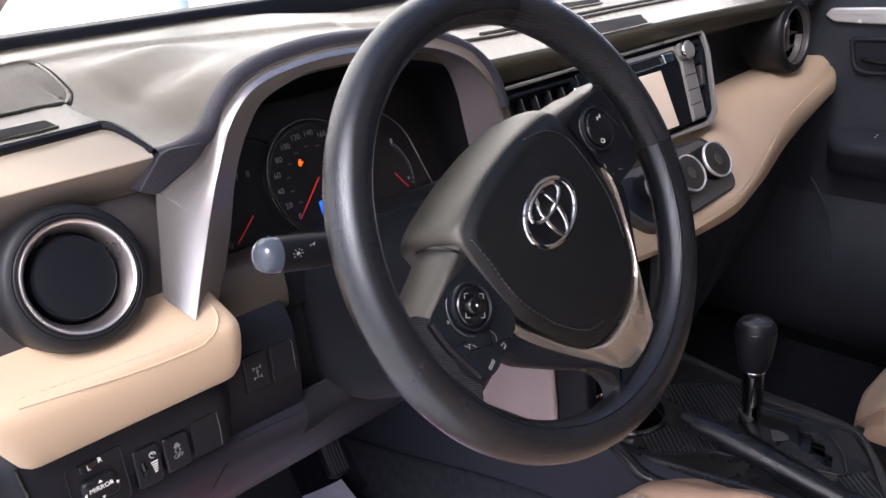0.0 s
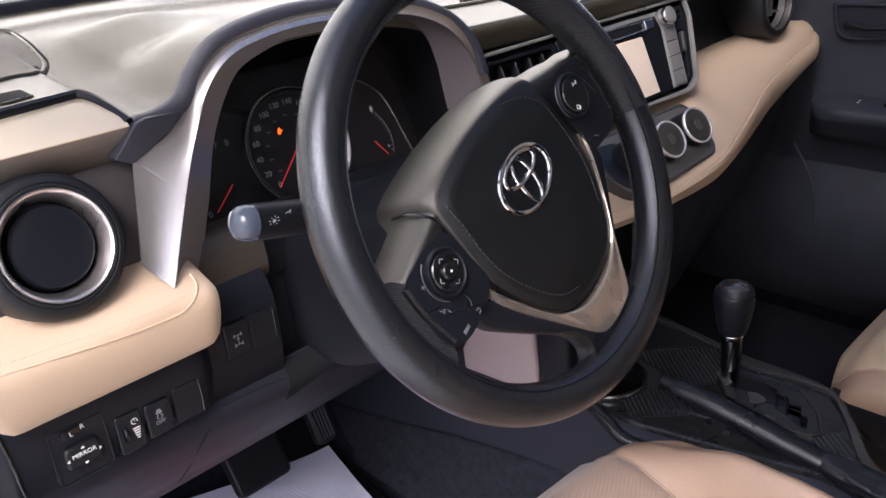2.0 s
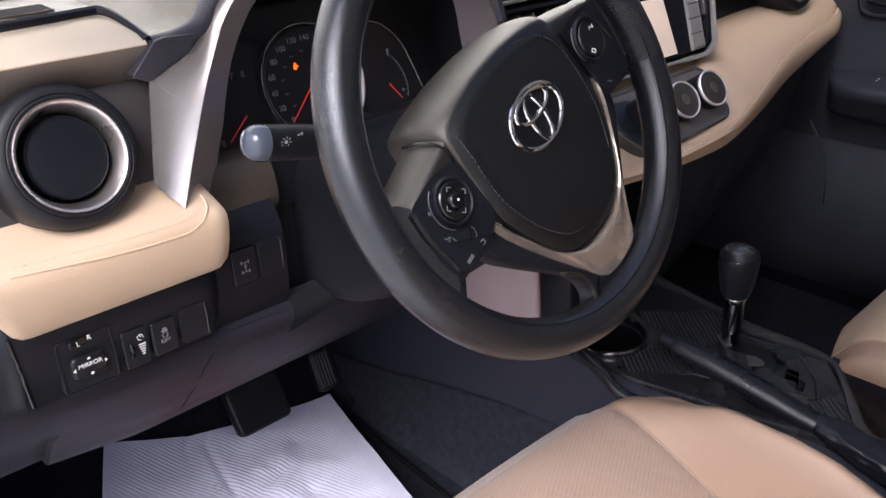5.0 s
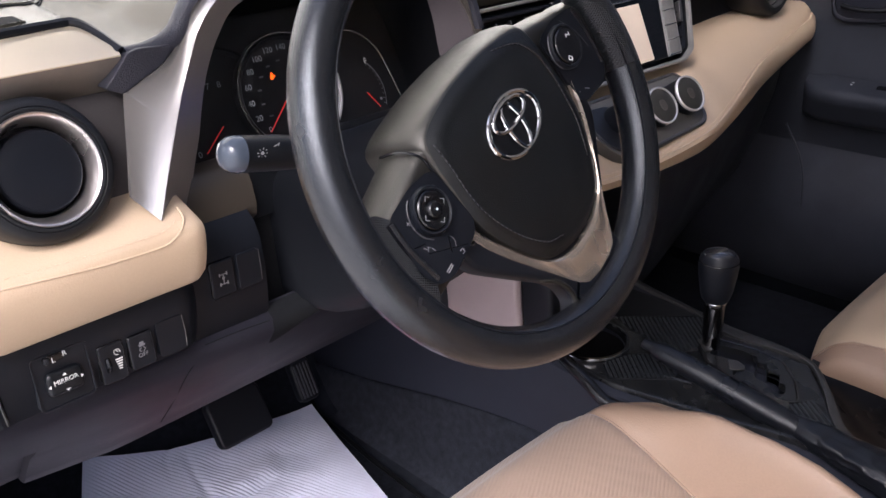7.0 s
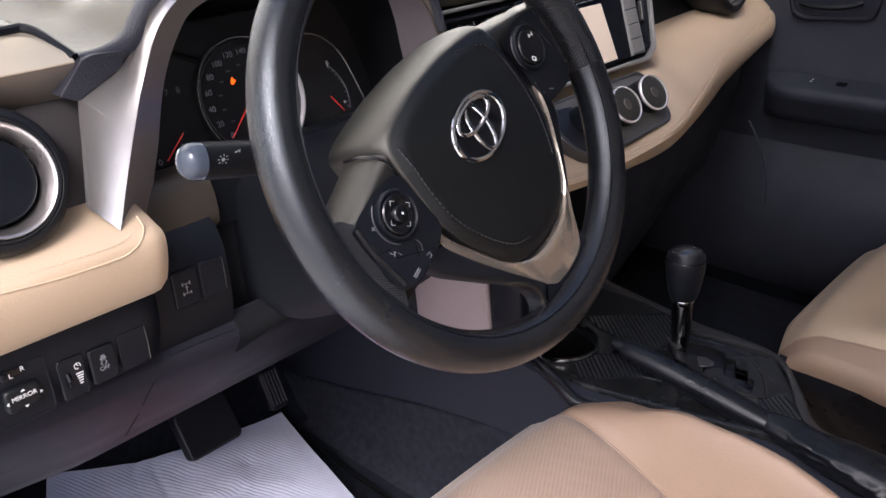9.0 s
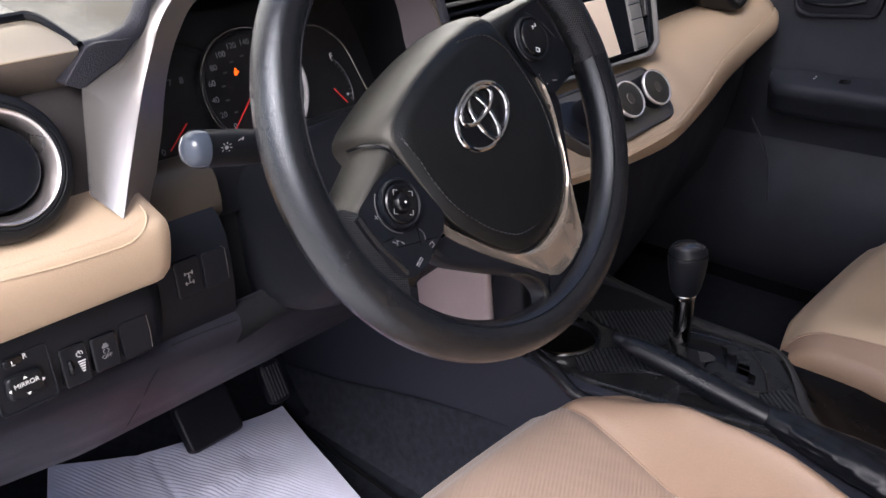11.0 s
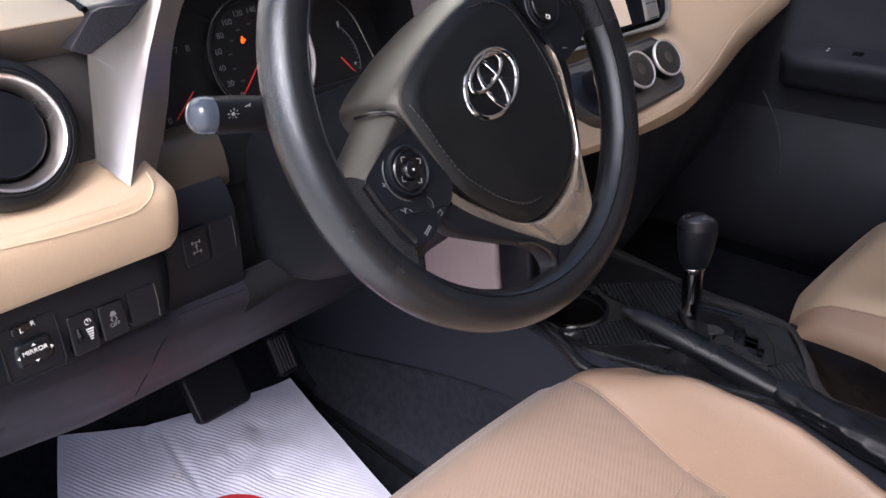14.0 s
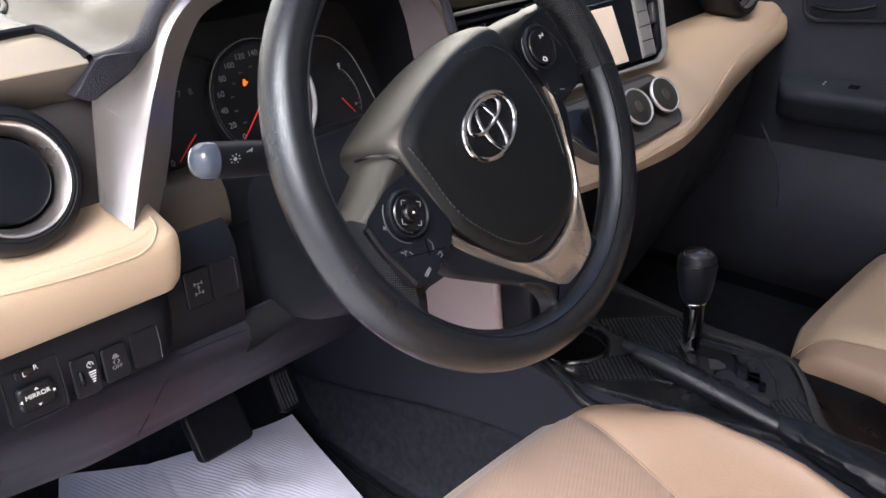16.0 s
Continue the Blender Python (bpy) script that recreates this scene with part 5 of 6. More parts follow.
# ---- switches on the driver's fascia ----
def fascia_thing(name, label, at):
    ob = thing(name, label, "switch", at)
    ob.matrix_world = basis(at, (1, 0, 0), (0, 0.02, 1))
    return ob


mirror_sw = fascia_thing("mirror_switch", "black door mirror switch with white lettering", (-0.312, 0.1765, 0.500))
part("bezel", ring_slab(rounded(0.044, 0.048, 0.004, 4, -0.001, 0.001), rounded(0.041, 0.045, 0.003, 4, -0.001, 0.001), -0.01, 0.0003, None, 0.0002), PLASTIC, mirror_sw)
part("base", slab(rounded(0.041, 0.045, 0.003, 4, -0.001, 0.001), -0.01, -0.0008, None, 0.0004), PLASTIC, mirror_sw)
key = part("rocker", slab(rounded(0.0285, 0.0200, 0.005, 5, -0.0015, -0.001), -0.002, 0.004, None, 0.0022, dome=0.0006), SHADEPLASTIC, mirror_sw, "raised adjusting key")
lettering("word", "MIRROR", 0.0052, pose(-0.0015, 0.0010, 0.0048), MARK, key)
for x, y, a in ((-0.0140, -0.001, 90), (0.0110, -0.001, -90), (-0.0015, 0.0060, 0), (-0.0015, -0.0080, 180)):
    part("arrow", slab([Vector((-0.0016, -0.0009)), Vector((0.0016, -0.0009)), Vector((0, 0.0013))], 0.0, 0.0003, pose(x, y, 0.0043, 0, 0, a), 0), MARK, key)
part("selector", slab(rounded(0.016, 0.0065, 0.003, 4, -0.0055, 0.0205), -0.002, 0.0018, None, 0.001), GLOSS, mirror_sw, "small side selector")
part("selector_cap", slab(rounded(0.0045, 0.0060, 0.0015, 3, -0.0110, 0.0205), 0.0015, 0.0035, None, 0.0008), PLASTIC, mirror_sw)
lettering("letter", "L", 0.0058, pose(-0.0062, 0.0192, 0.0021), MARK, mirror_sw)
lettering("letter", "R", 0.0058, pose(0.0028, 0.0217, 0.0021), MARK, mirror_sw)

dimmer = fascia_thing("dimmer_switch", "black dimmer switch with a thumb wheel", (-0.2745, 0.1762, 0.496))
part("body", slab(rounded(0.0200, 0.034, 0.002, 3), -0.01, 0.0010, None, 0.0006), PLASTIC, dimmer)
part("rim_line", ring_slab(rounded(0.0212, 0.0352, 0.0025, 3), rounded(0.0200, 0.0340, 0.002, 3), -0.01, 0.0003, None, 0.0002), GLOSS, dimmer)
part("thumb_wheel", tube([(-0.0045, -0.006, 0.001), (-0.0045, 0.0, 0.0026), (-0.0045, 0.006, 0.001)], [0.002, 0.0026, 0.002], 8), GLOSS, dimmer, "small ribbed thumb wheel")
part("marks", bars([(0.0045 + 0.0024 * math.cos(k * 0.9), 0.0085 + 0.0024 * math.sin(k * 0.9), 0.0019, 0.0006, math.degrees(k * 0.9) + 90) for k in range(6)] + [(0.0045, 0.0095, 0.0006, 0.0028, 25)] + [(0.005, 0.002 - 0.0022 * k, 0.0062 - 0.0009 * k, 0.0010, 0) for k in range(5)], pose(0, 0, 0.0011)), MARK, dimmer)
trac = fascia_thing("traction_switch", "black traction control switch with white symbol", (-0.2495, 0.1758, 0.4965))
part("body", slab(rounded(0.0205, 0.0300, 0.002, 3), -0.01, 0.0014, None, 0.0008), PLASTIC, trac)
part("rim_line", ring_slab(rounded(0.0218, 0.0312, 0.0025, 3), rounded(0.0206, 0.0300, 0.002, 3), -0.01, 0.0004, None, 0.0002), GLOSS, trac)
part("marks", bars([(0, 0.0055, 0.0055, 0.0022, 0), (0, 0.0075, 0.0035, 0.0018, 0), (-0.0018, 0.0025, 0.0030, 0.0007, 50), (0.0018, 0.0025, 0.0030, 0.0007, -50), (-0.0018, 0.0005, 0.0030, 0.0007, -50), (0.0018, 0.0005, 0.0030, 0.0007, 50)], pose(0, 0, 0.0015)), DIMMARK, trac)
lettering("word", "OFF", 0.0050, pose(0, -0.0035, 0.0015), DIMMARK, trac)
blank = fascia_thing("blank_switch", "blank black switch cover", (-0.2225, 0.1763, 0.498))
part("body", slab(rounded(0.0240, 0.032, 0.003, 3), -0.01, 0.0002, None, 0.0002), PLASTIC, blank)
part("edge", tube([(0.0122, 0.015, 0.0004), (0.0128, 0.0, 0.0006), (0.0122, -0.015, 0.0004)], 0.0005, 5), GREYRIM, blank)
awd = fascia_thing("drive_switch", "black four-wheel-drive switch with white symbol", (-0.1575, 0.1948, 0.5210))
part("body", slab(rounded(0.0235, 0.0340, 0.002, 3), -0.01, 0.0016, None, 0.0008), PLASTIC, awd)
part("rim_line", ring_slab(rounded(0.0250, 0.0355, 0.0025, 3), rounded(0.0236, 0.0341, 0.002, 3), -0.01, 0.0004, None, 0.0002), GLOSS, awd)
part("marks", bars([(0, 0, 0.0008, 0.010, 0), (0, 0.0046, 0.0066, 0.0007, 0), (0, -0.0046, 0.0066, 0.0007, 0), (-0.0036, 0.0046, 0.0012, 0.0034, 0), (0.0036, 0.0046, 0.0012, 0.0034, 0), (-0.0036, -0.0046, 0.0012, 0.0034, 0), (0.0036, -0.0046, 0.0012, 0.0034, 0), (0, 0.001, 0.0024, 0.0022, 0)], pose(0, 0, 0.0017)), GAUGEPRINT, awd)
blank2 = fascia_thing("blank_switch", "blank black switch cover", (-0.1300, 0.1950, 0.5205))
part("body", slab(rounded(0.0240, 0.0345, 0.003, 3), -0.01, 0.0010, None, 0.0006), PLASTIC, blank2)
part("edge", tube([(0.0090, 0.0172, 0.0004), (0.0118, 0.0150, 0.0008), (0.0122, 0.0, 0.0009), (0.0118, -0.0150, 0.0006)], 0.0005, 5), GREYRIM, blank2)


# ---- centre console ----
console = thing("center_console", "black centre console with ribbed trim, cup holder and gear gate", "console", (0.34, -0.05, 0.0))


def kpart(name, bm, mat, label="", sharp=40, parent=None):
    return put(part(name, bm, mat, None, label, sharp), parent or console)


def drill(ob, cutter):
    """Cuts a closed shape, given in world places, out of a part's mesh."""
    bpy.context.view_layer.update()
    tool = new("tool", finish(cutter, "tool", None))
    mod = ob.modifiers.new("cut", "BOOLEAN")
    mod.operation, mod.solver, mod.object = "DIFFERENCE", "EXACT", tool
    bpy.context.view_layer.update()
    me = bpy.data.meshes.new_from_object(ob.evaluated_get(bpy.context.evaluated_depsgraph_get()))
    ob.modifiers.remove(mod)
    me.set_sharp_from_angle(angle=radians(30))
    ob.data = me
    bpy.data.objects.remove(tool)


TRIMTOP = material("dark_satin_console", (0.0115, 0.0122, 0.0135), 0.27, grain=0.06, scale=1500, vary=0.2, spec=0.42)
RIBS = material("ribbed_trim", (0.030, 0.033, 0.037), 0.32, metal=0.2, vary=0.2)
# body: cross-sections along y, from the front to the rear
rows = []
for y, xl, xr, zt in ((0.72, 0.228, 0.50, 0.30), (0.34, 0.228, 0.50, 0.30), (0.22, 0.226, 0.498, 0.292), (0.16, 0.224, 0.492, 0.285), (0.10, 0.222, 0.482, 0.281), (0.05, 0.222, 0.462, 0.279), (0.0, 0.228, 0.452, 0.278), (-0.07, 0.234, 0.450, 0.278), (-0.12, 0.236, 0.434, 0.277), (-0.165, 0.238, 0.384, 0.275), (-0.21, 0.240, 0.346, 0.262), (-0.30, 0.240, 0.340, 0.240), (-0.62, 0.24, 0.34, 0.235)):
    rows.append([(xl - 0.004, y, 0.0), (xl - 0.002, y, zt - 0.05), (xl, y, zt - 0.02), (xl + 0.006, y, zt - 0.006), (xl + 0.018, y, zt), (xr - 0.018, y, zt), (xr - 0.006, y, zt - 0.008), (xr, y, zt - 0.03), (xr + 0.004, y, 0.0)])
console_body = kpart("body", loft(rows), material("navy_black_plastic", (0.0195, 0.0220, 0.0325), 0.55, grain=0.25, scale=1100, vary=0.2, spec=0.30), "black plastic console body", 50)
# top plate with a raised border
top_line = [(0.246, 0.150), (0.238, 0.095), (0.236, 0.040), (0.246, -0.02), (0.262, -0.10), (0.285, -0.186), (0.312, -0.193), (0.328, -0.187), (0.388, -0.146), (0.429, -0.112), (0.430, -0.058), (0.424, -0.005), (0.446, 0.06), (0.456, 0.150)]
top_plate = kpart("top_plate", slab(polyround(top_line, 0.012), 0.270, 0.2835, None, 0.004), TRIMTOP, "dark satin top plate", 50)


def rib_panel(outline, z, pitch=0.0055):
    """Diagonal ribs cut to a convex outline, joined into one mesh on a plate."""
    kpart("rib_bed", slab(polyround(outline, 0.003, 3), z - 0.004, z, None, 0.0006), DARK, "dark bed of the ribbed trim")
    bm = bmesh.new()
    d = Vector((0.66, 0.75))
    s = Vector((0.75, -0.66))
    pts = [Vector(p) for p in outline]
    lo, hi = min(p.dot(s) for p in pts), max(p.dot(s) for p in pts)
    t = lo + pitch
    while t < hi - pitch * 0.5:
        cuts = []
        for a, b in zip(pts, pts[1:] + pts[:1]):
            fa, fb = a.dot(s) - t, b.dot(s) - t
            if fa * fb < 0:
                cuts.append(a.lerp(b, fa / (fa - fb)))
        if len(cuts) == 2 and (cuts[0] - cuts[1]).length > 0.006:
            a, b = cuts
            k = (b - a).normalized() * 0.002
            tube([(a.x + k.x, a.y + k.y, z), (b.x - k.x, b.y - k.y, z)], pitch * 0.30, 6, bm=bm, flat=0.95)
        t += pitch
    return bm


kpart("rib_panel", rib_panel([(0.368, 0.124), (0.353, 0.095), (0.350, 0.068), (0.331, 0.045), (0.330, 0.025), (0.363, 0.004), (0.394, 0.0), (0.441, 0.040)], 0.2850), RIBS, "diagonally ribbed trim")
kpart("rib_panel", rib_panel([(0.262, 0.071), (0.239, 0.048), (0.292, -0.014), (0.318, 0.0), (0.322, 0.036), (0.300, 0.060)], 0.2845), RIBS, "diagonally ribbed trim")
kpart("rib_panel", rib_panel([(0.332, -0.132), (0.296, -0.157), (0.309, -0.186), (0.328, -0.183), (0.352, -0.163), (0.356, -0.148)], 0.2850), RIBS, "diagonally ribbed trim")
# flat matt-black slab in place of the shade in a recess
kpart("front_recess", slab(polyround([(0.366, 0.128), (0.443, 0.046), (0.452, 0.10), (0.450, 0.155), (0.36, 0.160), (0.35, 0.15)], 0.004), 0.278, 0.2846, None, 0.001), DARK, "matt black slab for the dark recess at the console's front")
# cup holder
cup = kpart("cup_holder", lathe([(0.050, 0.284), (0.0495, 0.288), (0.047, 0.2885), (0.0455, 0.286), (0.044, 0.272), (0.041, 0.225), (0.0, 0.222)], pose(0.293, 0.113, 0), 48), GLOSS, "round black cup holder", 50)
put(part("cup_ring", lathe([(0.0500, 0.2865), (0.0497, 0.2896), (0.0470, 0.2900), (0.0460, 0.2880)], pose(0.293, 0.113, 0), 56), CHROME, None, "thin chrome ring"), console)
for ob in (top_plate, console_body):
    drill(ob, lathe([(0.0, 0.21), (0.0445, 0.21), (0.0445, 0.31), (0.0, 0.31)], pose(0.293, 0.113, 0), 48))
# front edge highlight strip and side moulding beside the driver's leg
pts = smooth([(0.238, 0.135, 0.296), (0.229, 0.100, 0.290), (0.225, 0.070, 0.279), (0.222, 0.040, 0.266), (0.228, 0.015, 0.262), (0.236, -0.03, 0.262)], 5)
kpart("side_moulding", tube(pts, 0.0078, 14), GLOSS, "rounded gloss black side moulding", 60)
pts = smooth([(0.240, 0.040, 0.2705), (0.268, 0.030, 0.2825), (0.286, 0.008, 0.2835), (0.298, -0.030, 0.2835)], 5)
kpart("edge_strip", tube(pts, 0.0018, 8), TRIMTOP, "satin edge strip")
bo = smooth([(0.482, 0.20, 0.291), (0.468, 0.13, 0.287), (0.457, 0.05, 0.284), (0.450, 0.0, 0.283), (0.449, -0.069, 0.2825), (0.436, -0.117, 0.282), (0.383, -0.162, 0.2815), (0.341, -0.198, 0.276), (0.330, -0.257, 0.262), (0.328, -0.34, 0.25)], 5)
bi = smooth([(0.466, 0.20, 0.292), (0.457, 0.13, 0.288), (0.447, 0.06, 0.2855), (0.426, -0.005, 0.2845), (0.432, -0.058, 0.284), (0.430, -0.111, 0.2835), (0.389, -0.146, 0.283), (0.329, -0.188, 0.280), (0.312, -0.25, 0.266), (0.306, -0.34, 0.253)], 5)
kpart("border", grid([[i + Vector((0, 0, -0.006)), i, i.lerp(o, 0.1) + Vector((0, 0, 0.0004)), i.lerp(o, 0.5) + Vector((0, 0, 0.0003)), i.lerp(o, 0.9), o + Vector((0, 0, -0.0015)), o + Vector((0.002, 0, -0.010)), o + Vector((0.002, 0, -0.03))] for i, o in zip(bi, bo)]), material("satin_grey_border", (0.034, 0.034, 0.034), 0.38, grain=0.08, scale=1500, vary=0.15, spec=0.3), "dark satin border", 60)
# stack side panel above the tunnel, facing the driver's leg
side = kpart("side_panel", box(0.014, 0.130, 0.135, pose(0.232, 0.237, 0.262, -4, 0, 0), 0.006), LILAC, "mauve-grey stack side panel")
kpart("side_panel_frame", box(0.02, 0.05, 0.20, pose(0.240, 0.145, 0.262, -4), 0.006), PLASTIC)
kpart("stack_leg", box(0.22, 0.16, 0.24, pose(0.36, 0.27, 0.262), 0.01), PLASTIC, "black stack front")
kpart("lighter_cap", lathe([(0.020, 0.0), (0.020, 0.010), (0.017, 0.0125), (0.0, 0.013)], basis((0.305, 0.188, 0.345), (1, 0, 0), (0, 0.35, 0.93)), 28), GLOSS, "round black socket cap")
put(part("lighter_ring", lathe([(0.0205, 0.0), (0.0225, 0.006), (0.0205, 0.0105), (0.0195, 0.0105)], basis((0.305, 0.188, 0.345), (1, 0, 0), (0, 0.35, 0.93)), 28), CHROME, None, "chrome ring"), console)
# rear tray, glossy
TRAY = material("piano_black", (0.004, 0.004, 0.0045), 0.28, vary=0.2, spec=0.10)
rows = []
for y in np.linspace(-0.60, -0.09, 30):
    xl = lerp(y, (-0.60, -0.257, -0.198, -0.162, -0.117, -0.09), (0.330, 0.329, 0.340, 0.382, 0.435, 0.448))
    zl = lerp(y, (-0.60, -0.257, -0.198, -0.09), (0.235, 0.250, 0.265, 0.274))
    rows.append([(xl + (0.502 - xl) * k / 10, y, zl - 0.040 * math.sin(math.pi * min(1.0, k / 7) * 0.5) + 0.012 * max(0.0, (k - 7) / 3) ** 2) for k in range(11)])
bm = grid(rows)
kpart("rear_tray", bm, TRAY, "gloss black rear tray", 60)

# ---- gear lever and its gate ----
lever = thing("gear_lever", "automatic gear lever with a black leather knob and chrome stem", "gear lever", (0.387, -0.004, 0.285))
GATE = polyround([(0.372, 0.004), (0.347, -0.024), (0.338, -0.060), (0.328, -0.110), (0.339, -0.139), (0.377, -0.118), (0.407, -0.088), (0.411, -0.050), (0.402, -0.002)], 0.007, 4)


def lpart(name, bm, mat, label="", sharp=40):
    return put(part(name, bm, mat, None, label, sharp), lever)


gate_plate = lpart("gate_plate", slab(GATE, 0.280, 0.2862, None, 0.0015), TRIMTOP, "dark gate plate")
lpart("gate_rim", ring_slab(inset(GATE, -0.0014), inset(GATE, 0.0010), 0.280, 0.2872, None, 0.0006), GLOSS, "gate rim")
ZIG = [(0.366, -0.014), (0.370, -0.036), (0.365, -0.053), (0.345, -0.056), (0.340, -0.061), (0.352, -0.060), (0.361, -0.066), (0.361, -0.075), (0.353, -0.081), (0.351, -0.096), (0.344, -0.103), (0.340, -0.116), (0.344, -0.121), (0.362, -0.114), (0.363, -0.106), (0.378, -0.099), (0.378, -0.085), (0.389, -0.078), (0.388, -0.067), (0.397, -0.061), (0.399, -0.043), (0.392, -0.012)]
for ob in (gate_plate, top_plate, console_body):
    drill(ob, slab([Vector(p) for p in ZIG], 0.232, 0.30, None, 0))
lpart("gate_slot", slab(inset([Vector(p) for p in ZIG], -0.001), 0.225, 0.236, None, 0), DARK, "stepped black gate slot")
lpart("gate_insert", slab([Vector(p) for p in ((0.3675, -0.038), (0.350, -0.050), (0.3535, -0.0575), (0.361, -0.0635), (0.368, -0.060), (0.372, -0.048))], 0.2862, 0.2876, None, 0.0004), GREYRIM, "small grey shutter piece")
lpart("gate_insert", slab([Vector(p) for p in ((0.383, 0.012), (0.364, -0.010), (0.371, -0.014), (0.391, 0.006))], 0.2862, 0.2885, None, 0.0006), GREYRIM, "small grey shutter piece")
lm = pose(0.386, -0.005, 0.285, -1.5, 1.5)
lpart("stem", lathe([(0.0110, -0.002), (0.0112, 0.012), (0.0122, 0.014), (0.0124, 0.018), (0.0130, 0.055), (0.0134, 0.062), (0.0124, 0.064)], lm, 32), material("dark_chrome", (0.22, 0.22, 0.23), 0.12, metal=1.0), "dark chrome stem")
lpart("stem_ring", lathe([(0.0136, 0.0595), (0.0143, 0.0605), (0.0143, 0.0625), (0.0136, 0.0635)], lm, 32), CHROME)
kn = lpart("knob", lathe([(0.0142, 0.063), (0.0165, 0.066), (0.0190, 0.074), (0.0214, 0.087), (0.0233, 0.101), (0.0240, 0.110), (0.0237, 0.116), (0.0222, 0.1215), (0.0190, 0.1255)], lm, 40), PLASTIC, "smooth black gear knob", 60)
lpart("knob_cap", lathe([(0.0190, 0.1255), (0.0182, 0.1268), (0.0120, 0.1295), (0.0, 0.1302)], lm @ pose(0, 0, 0), 40), material("gloss_dark_cap", (0.03, 0.03, 0.032), 0.14, spec=0.8), "gloss black knob cap", 60)
lpart("knob_seam", tube([lm @ Vector((0.0237 * math.cos(a), 0.0237 * math.sin(a), 0.1165)) for a in np.linspace(0, 2 * math.pi, 40, endpoint=False)], 0.0007, 5, closed=True), GLOSS)

# ---- parking brake ----
brake = thing("parking_brake", "black leather parking brake lever with a gathered boot", "parking brake", (0.29, -0.15, 0.27))


def bpart(name, bm, mat, label="", sharp=60):
    return put(part(name, bm, mat, None, label, sharp), brake)


BL = material("brake_leather", (0.0068, 0.0078, 0.0108), 0.30, grain=0.3, scale=1300, spec=0.36, kind="leather", vary=0.2)
pts = smooth([(0.2782, 0.012, 0.3235), (0.283, -0.03, 0.3145), (0.2885, -0.08, 0.302), (0.2935, -0.125, 0.291), (0.2975, -0.165, 0.282)], 5)
rad = [lerp(k / (len(pts) - 1), (0, 0.05, 0.3, 0.7, 1), (0.0092, 0.0118, 0.0138, 0.0150, 0.0140)) for k in range(len(pts))]
bpart("grip", tube(pts, rad, 18, flat=0.95), BL, "black leather grip")
bpart("grip_seam", stitches([(p.x - r * 0.78, p.y, p.z + r * 0.62) for p, r in zip(pts[2:-2], rad[2:-2])], 0.003, 0.0015, 0.0007), DARKTHREAD, "dark stitching")
bpart("button", tube([(0.2782, 0.012, 0.3235), (0.2768, 0.020, 0.3252), (0.2762, 0.0255, 0.3264)], [0.0068, 0.0066, 0.0055], 16), PLASTIC, "release button")
# gathered boot: rings of uneven size
rows = []
N = 64
for i in range(N):
    t = i / (N - 1)
    c = Vector((0.2975 + 0.006 * t, -0.158 - 0.24 * t, 0.284 - 0.030 * t))
    w = lerp(t, (0, 0.08, 0.25, 0.6, 1), (0.014, 0.019, 0.024, 0.032, 0.040))
    hgt = lerp(t, (0, 0.1, 0.4, 1), (0.014, 0.016, 0.017, 0.012))
    grip = min(1.0, t / 0.12)
    row = []
    for k in range(44):
        a = 2 * math.pi * k / 44
        f = 1 + 0.75 * grip * (0.16 * (0.5 - abs(math.sin(2.0 * a + 3 * t + 0.6))) + 0.12 * (0.5 - abs(math.sin(3.0 * a - 5 * t))) + 0.20 * (0.25 - abs(noise.noise(Vector((2.2 * math.cos(a), 2.2 * math.sin(a), 6 * t))))) + 0.09 * (0.2 - abs(noise.noise(Vector((5 * math.cos(a) + 9, 5 * math.sin(a), 11 * t))))))
        row.append(c + Vector((w * f * math.cos(a), 0.003 * math.sin(2 * a + i), hgt * f * math.sin(a))))
    rows.append(row)
bpart("boot", loft(rows), BL, "creased black leather boot", 70)

# ---- seats ----
def ribbed_cloth():
    m = material("ribbed_beige_cloth", (0.305, 0.217, 0.160), 0.8, grain=0.0, scale=900, vary=0.08, sheen=0.2)
    nt = m.node_tree
    co = nt.nodes.new("ShaderNodeTexCoord")
    wv = nt.nodes.new("ShaderNodeTexWave")
    wv.wave_type, wv.bands_direction = "BANDS", "X"
    wv.inputs["Scale"].default_value, wv.inputs["Distortion"].default_value = 80, 0.35
    wv.inputs["Detail"].default_value = 2
    bump = nt.nodes.new("ShaderNodeBump")
    bump.inputs["Strength"].default_value, bump.inputs["Distance"].default_value = 0.42, 0.0009
    rot = nt.nodes.new("ShaderNodeMapping")
    rot.inputs["Rotation"].default_value = (0, 0, radians(62))
    nt.links.new(co.outputs["Object"], rot.inputs[0])
    nt.links.new(rot.outputs[0], wv.inputs["Vector"])
    nt.links.new(wv.outputs["Fac"], bump.inputs["Height"])
    nt.links.new(bump.outputs[0], nt.nodes["Principled BSDF"].inputs["Normal"])
    return m


CLOTH = ribbed_cloth()
BK = smooth([(0.0, 0.0, 0), (0.15, 0.42, 0), (0.3, 0.84, 0), (0.45, 1.0, 0), (0.67, 0.85, 0), (0.9, 0.55, 0), (1.0, 0.36, 0), (1.1, 0.1, 0)], 6)


def BOLSTER(k):
    return lerp(k, [p.x for p in BK], [p.y for p in BK])


SEAM = 0.158
EDGE = 0.214


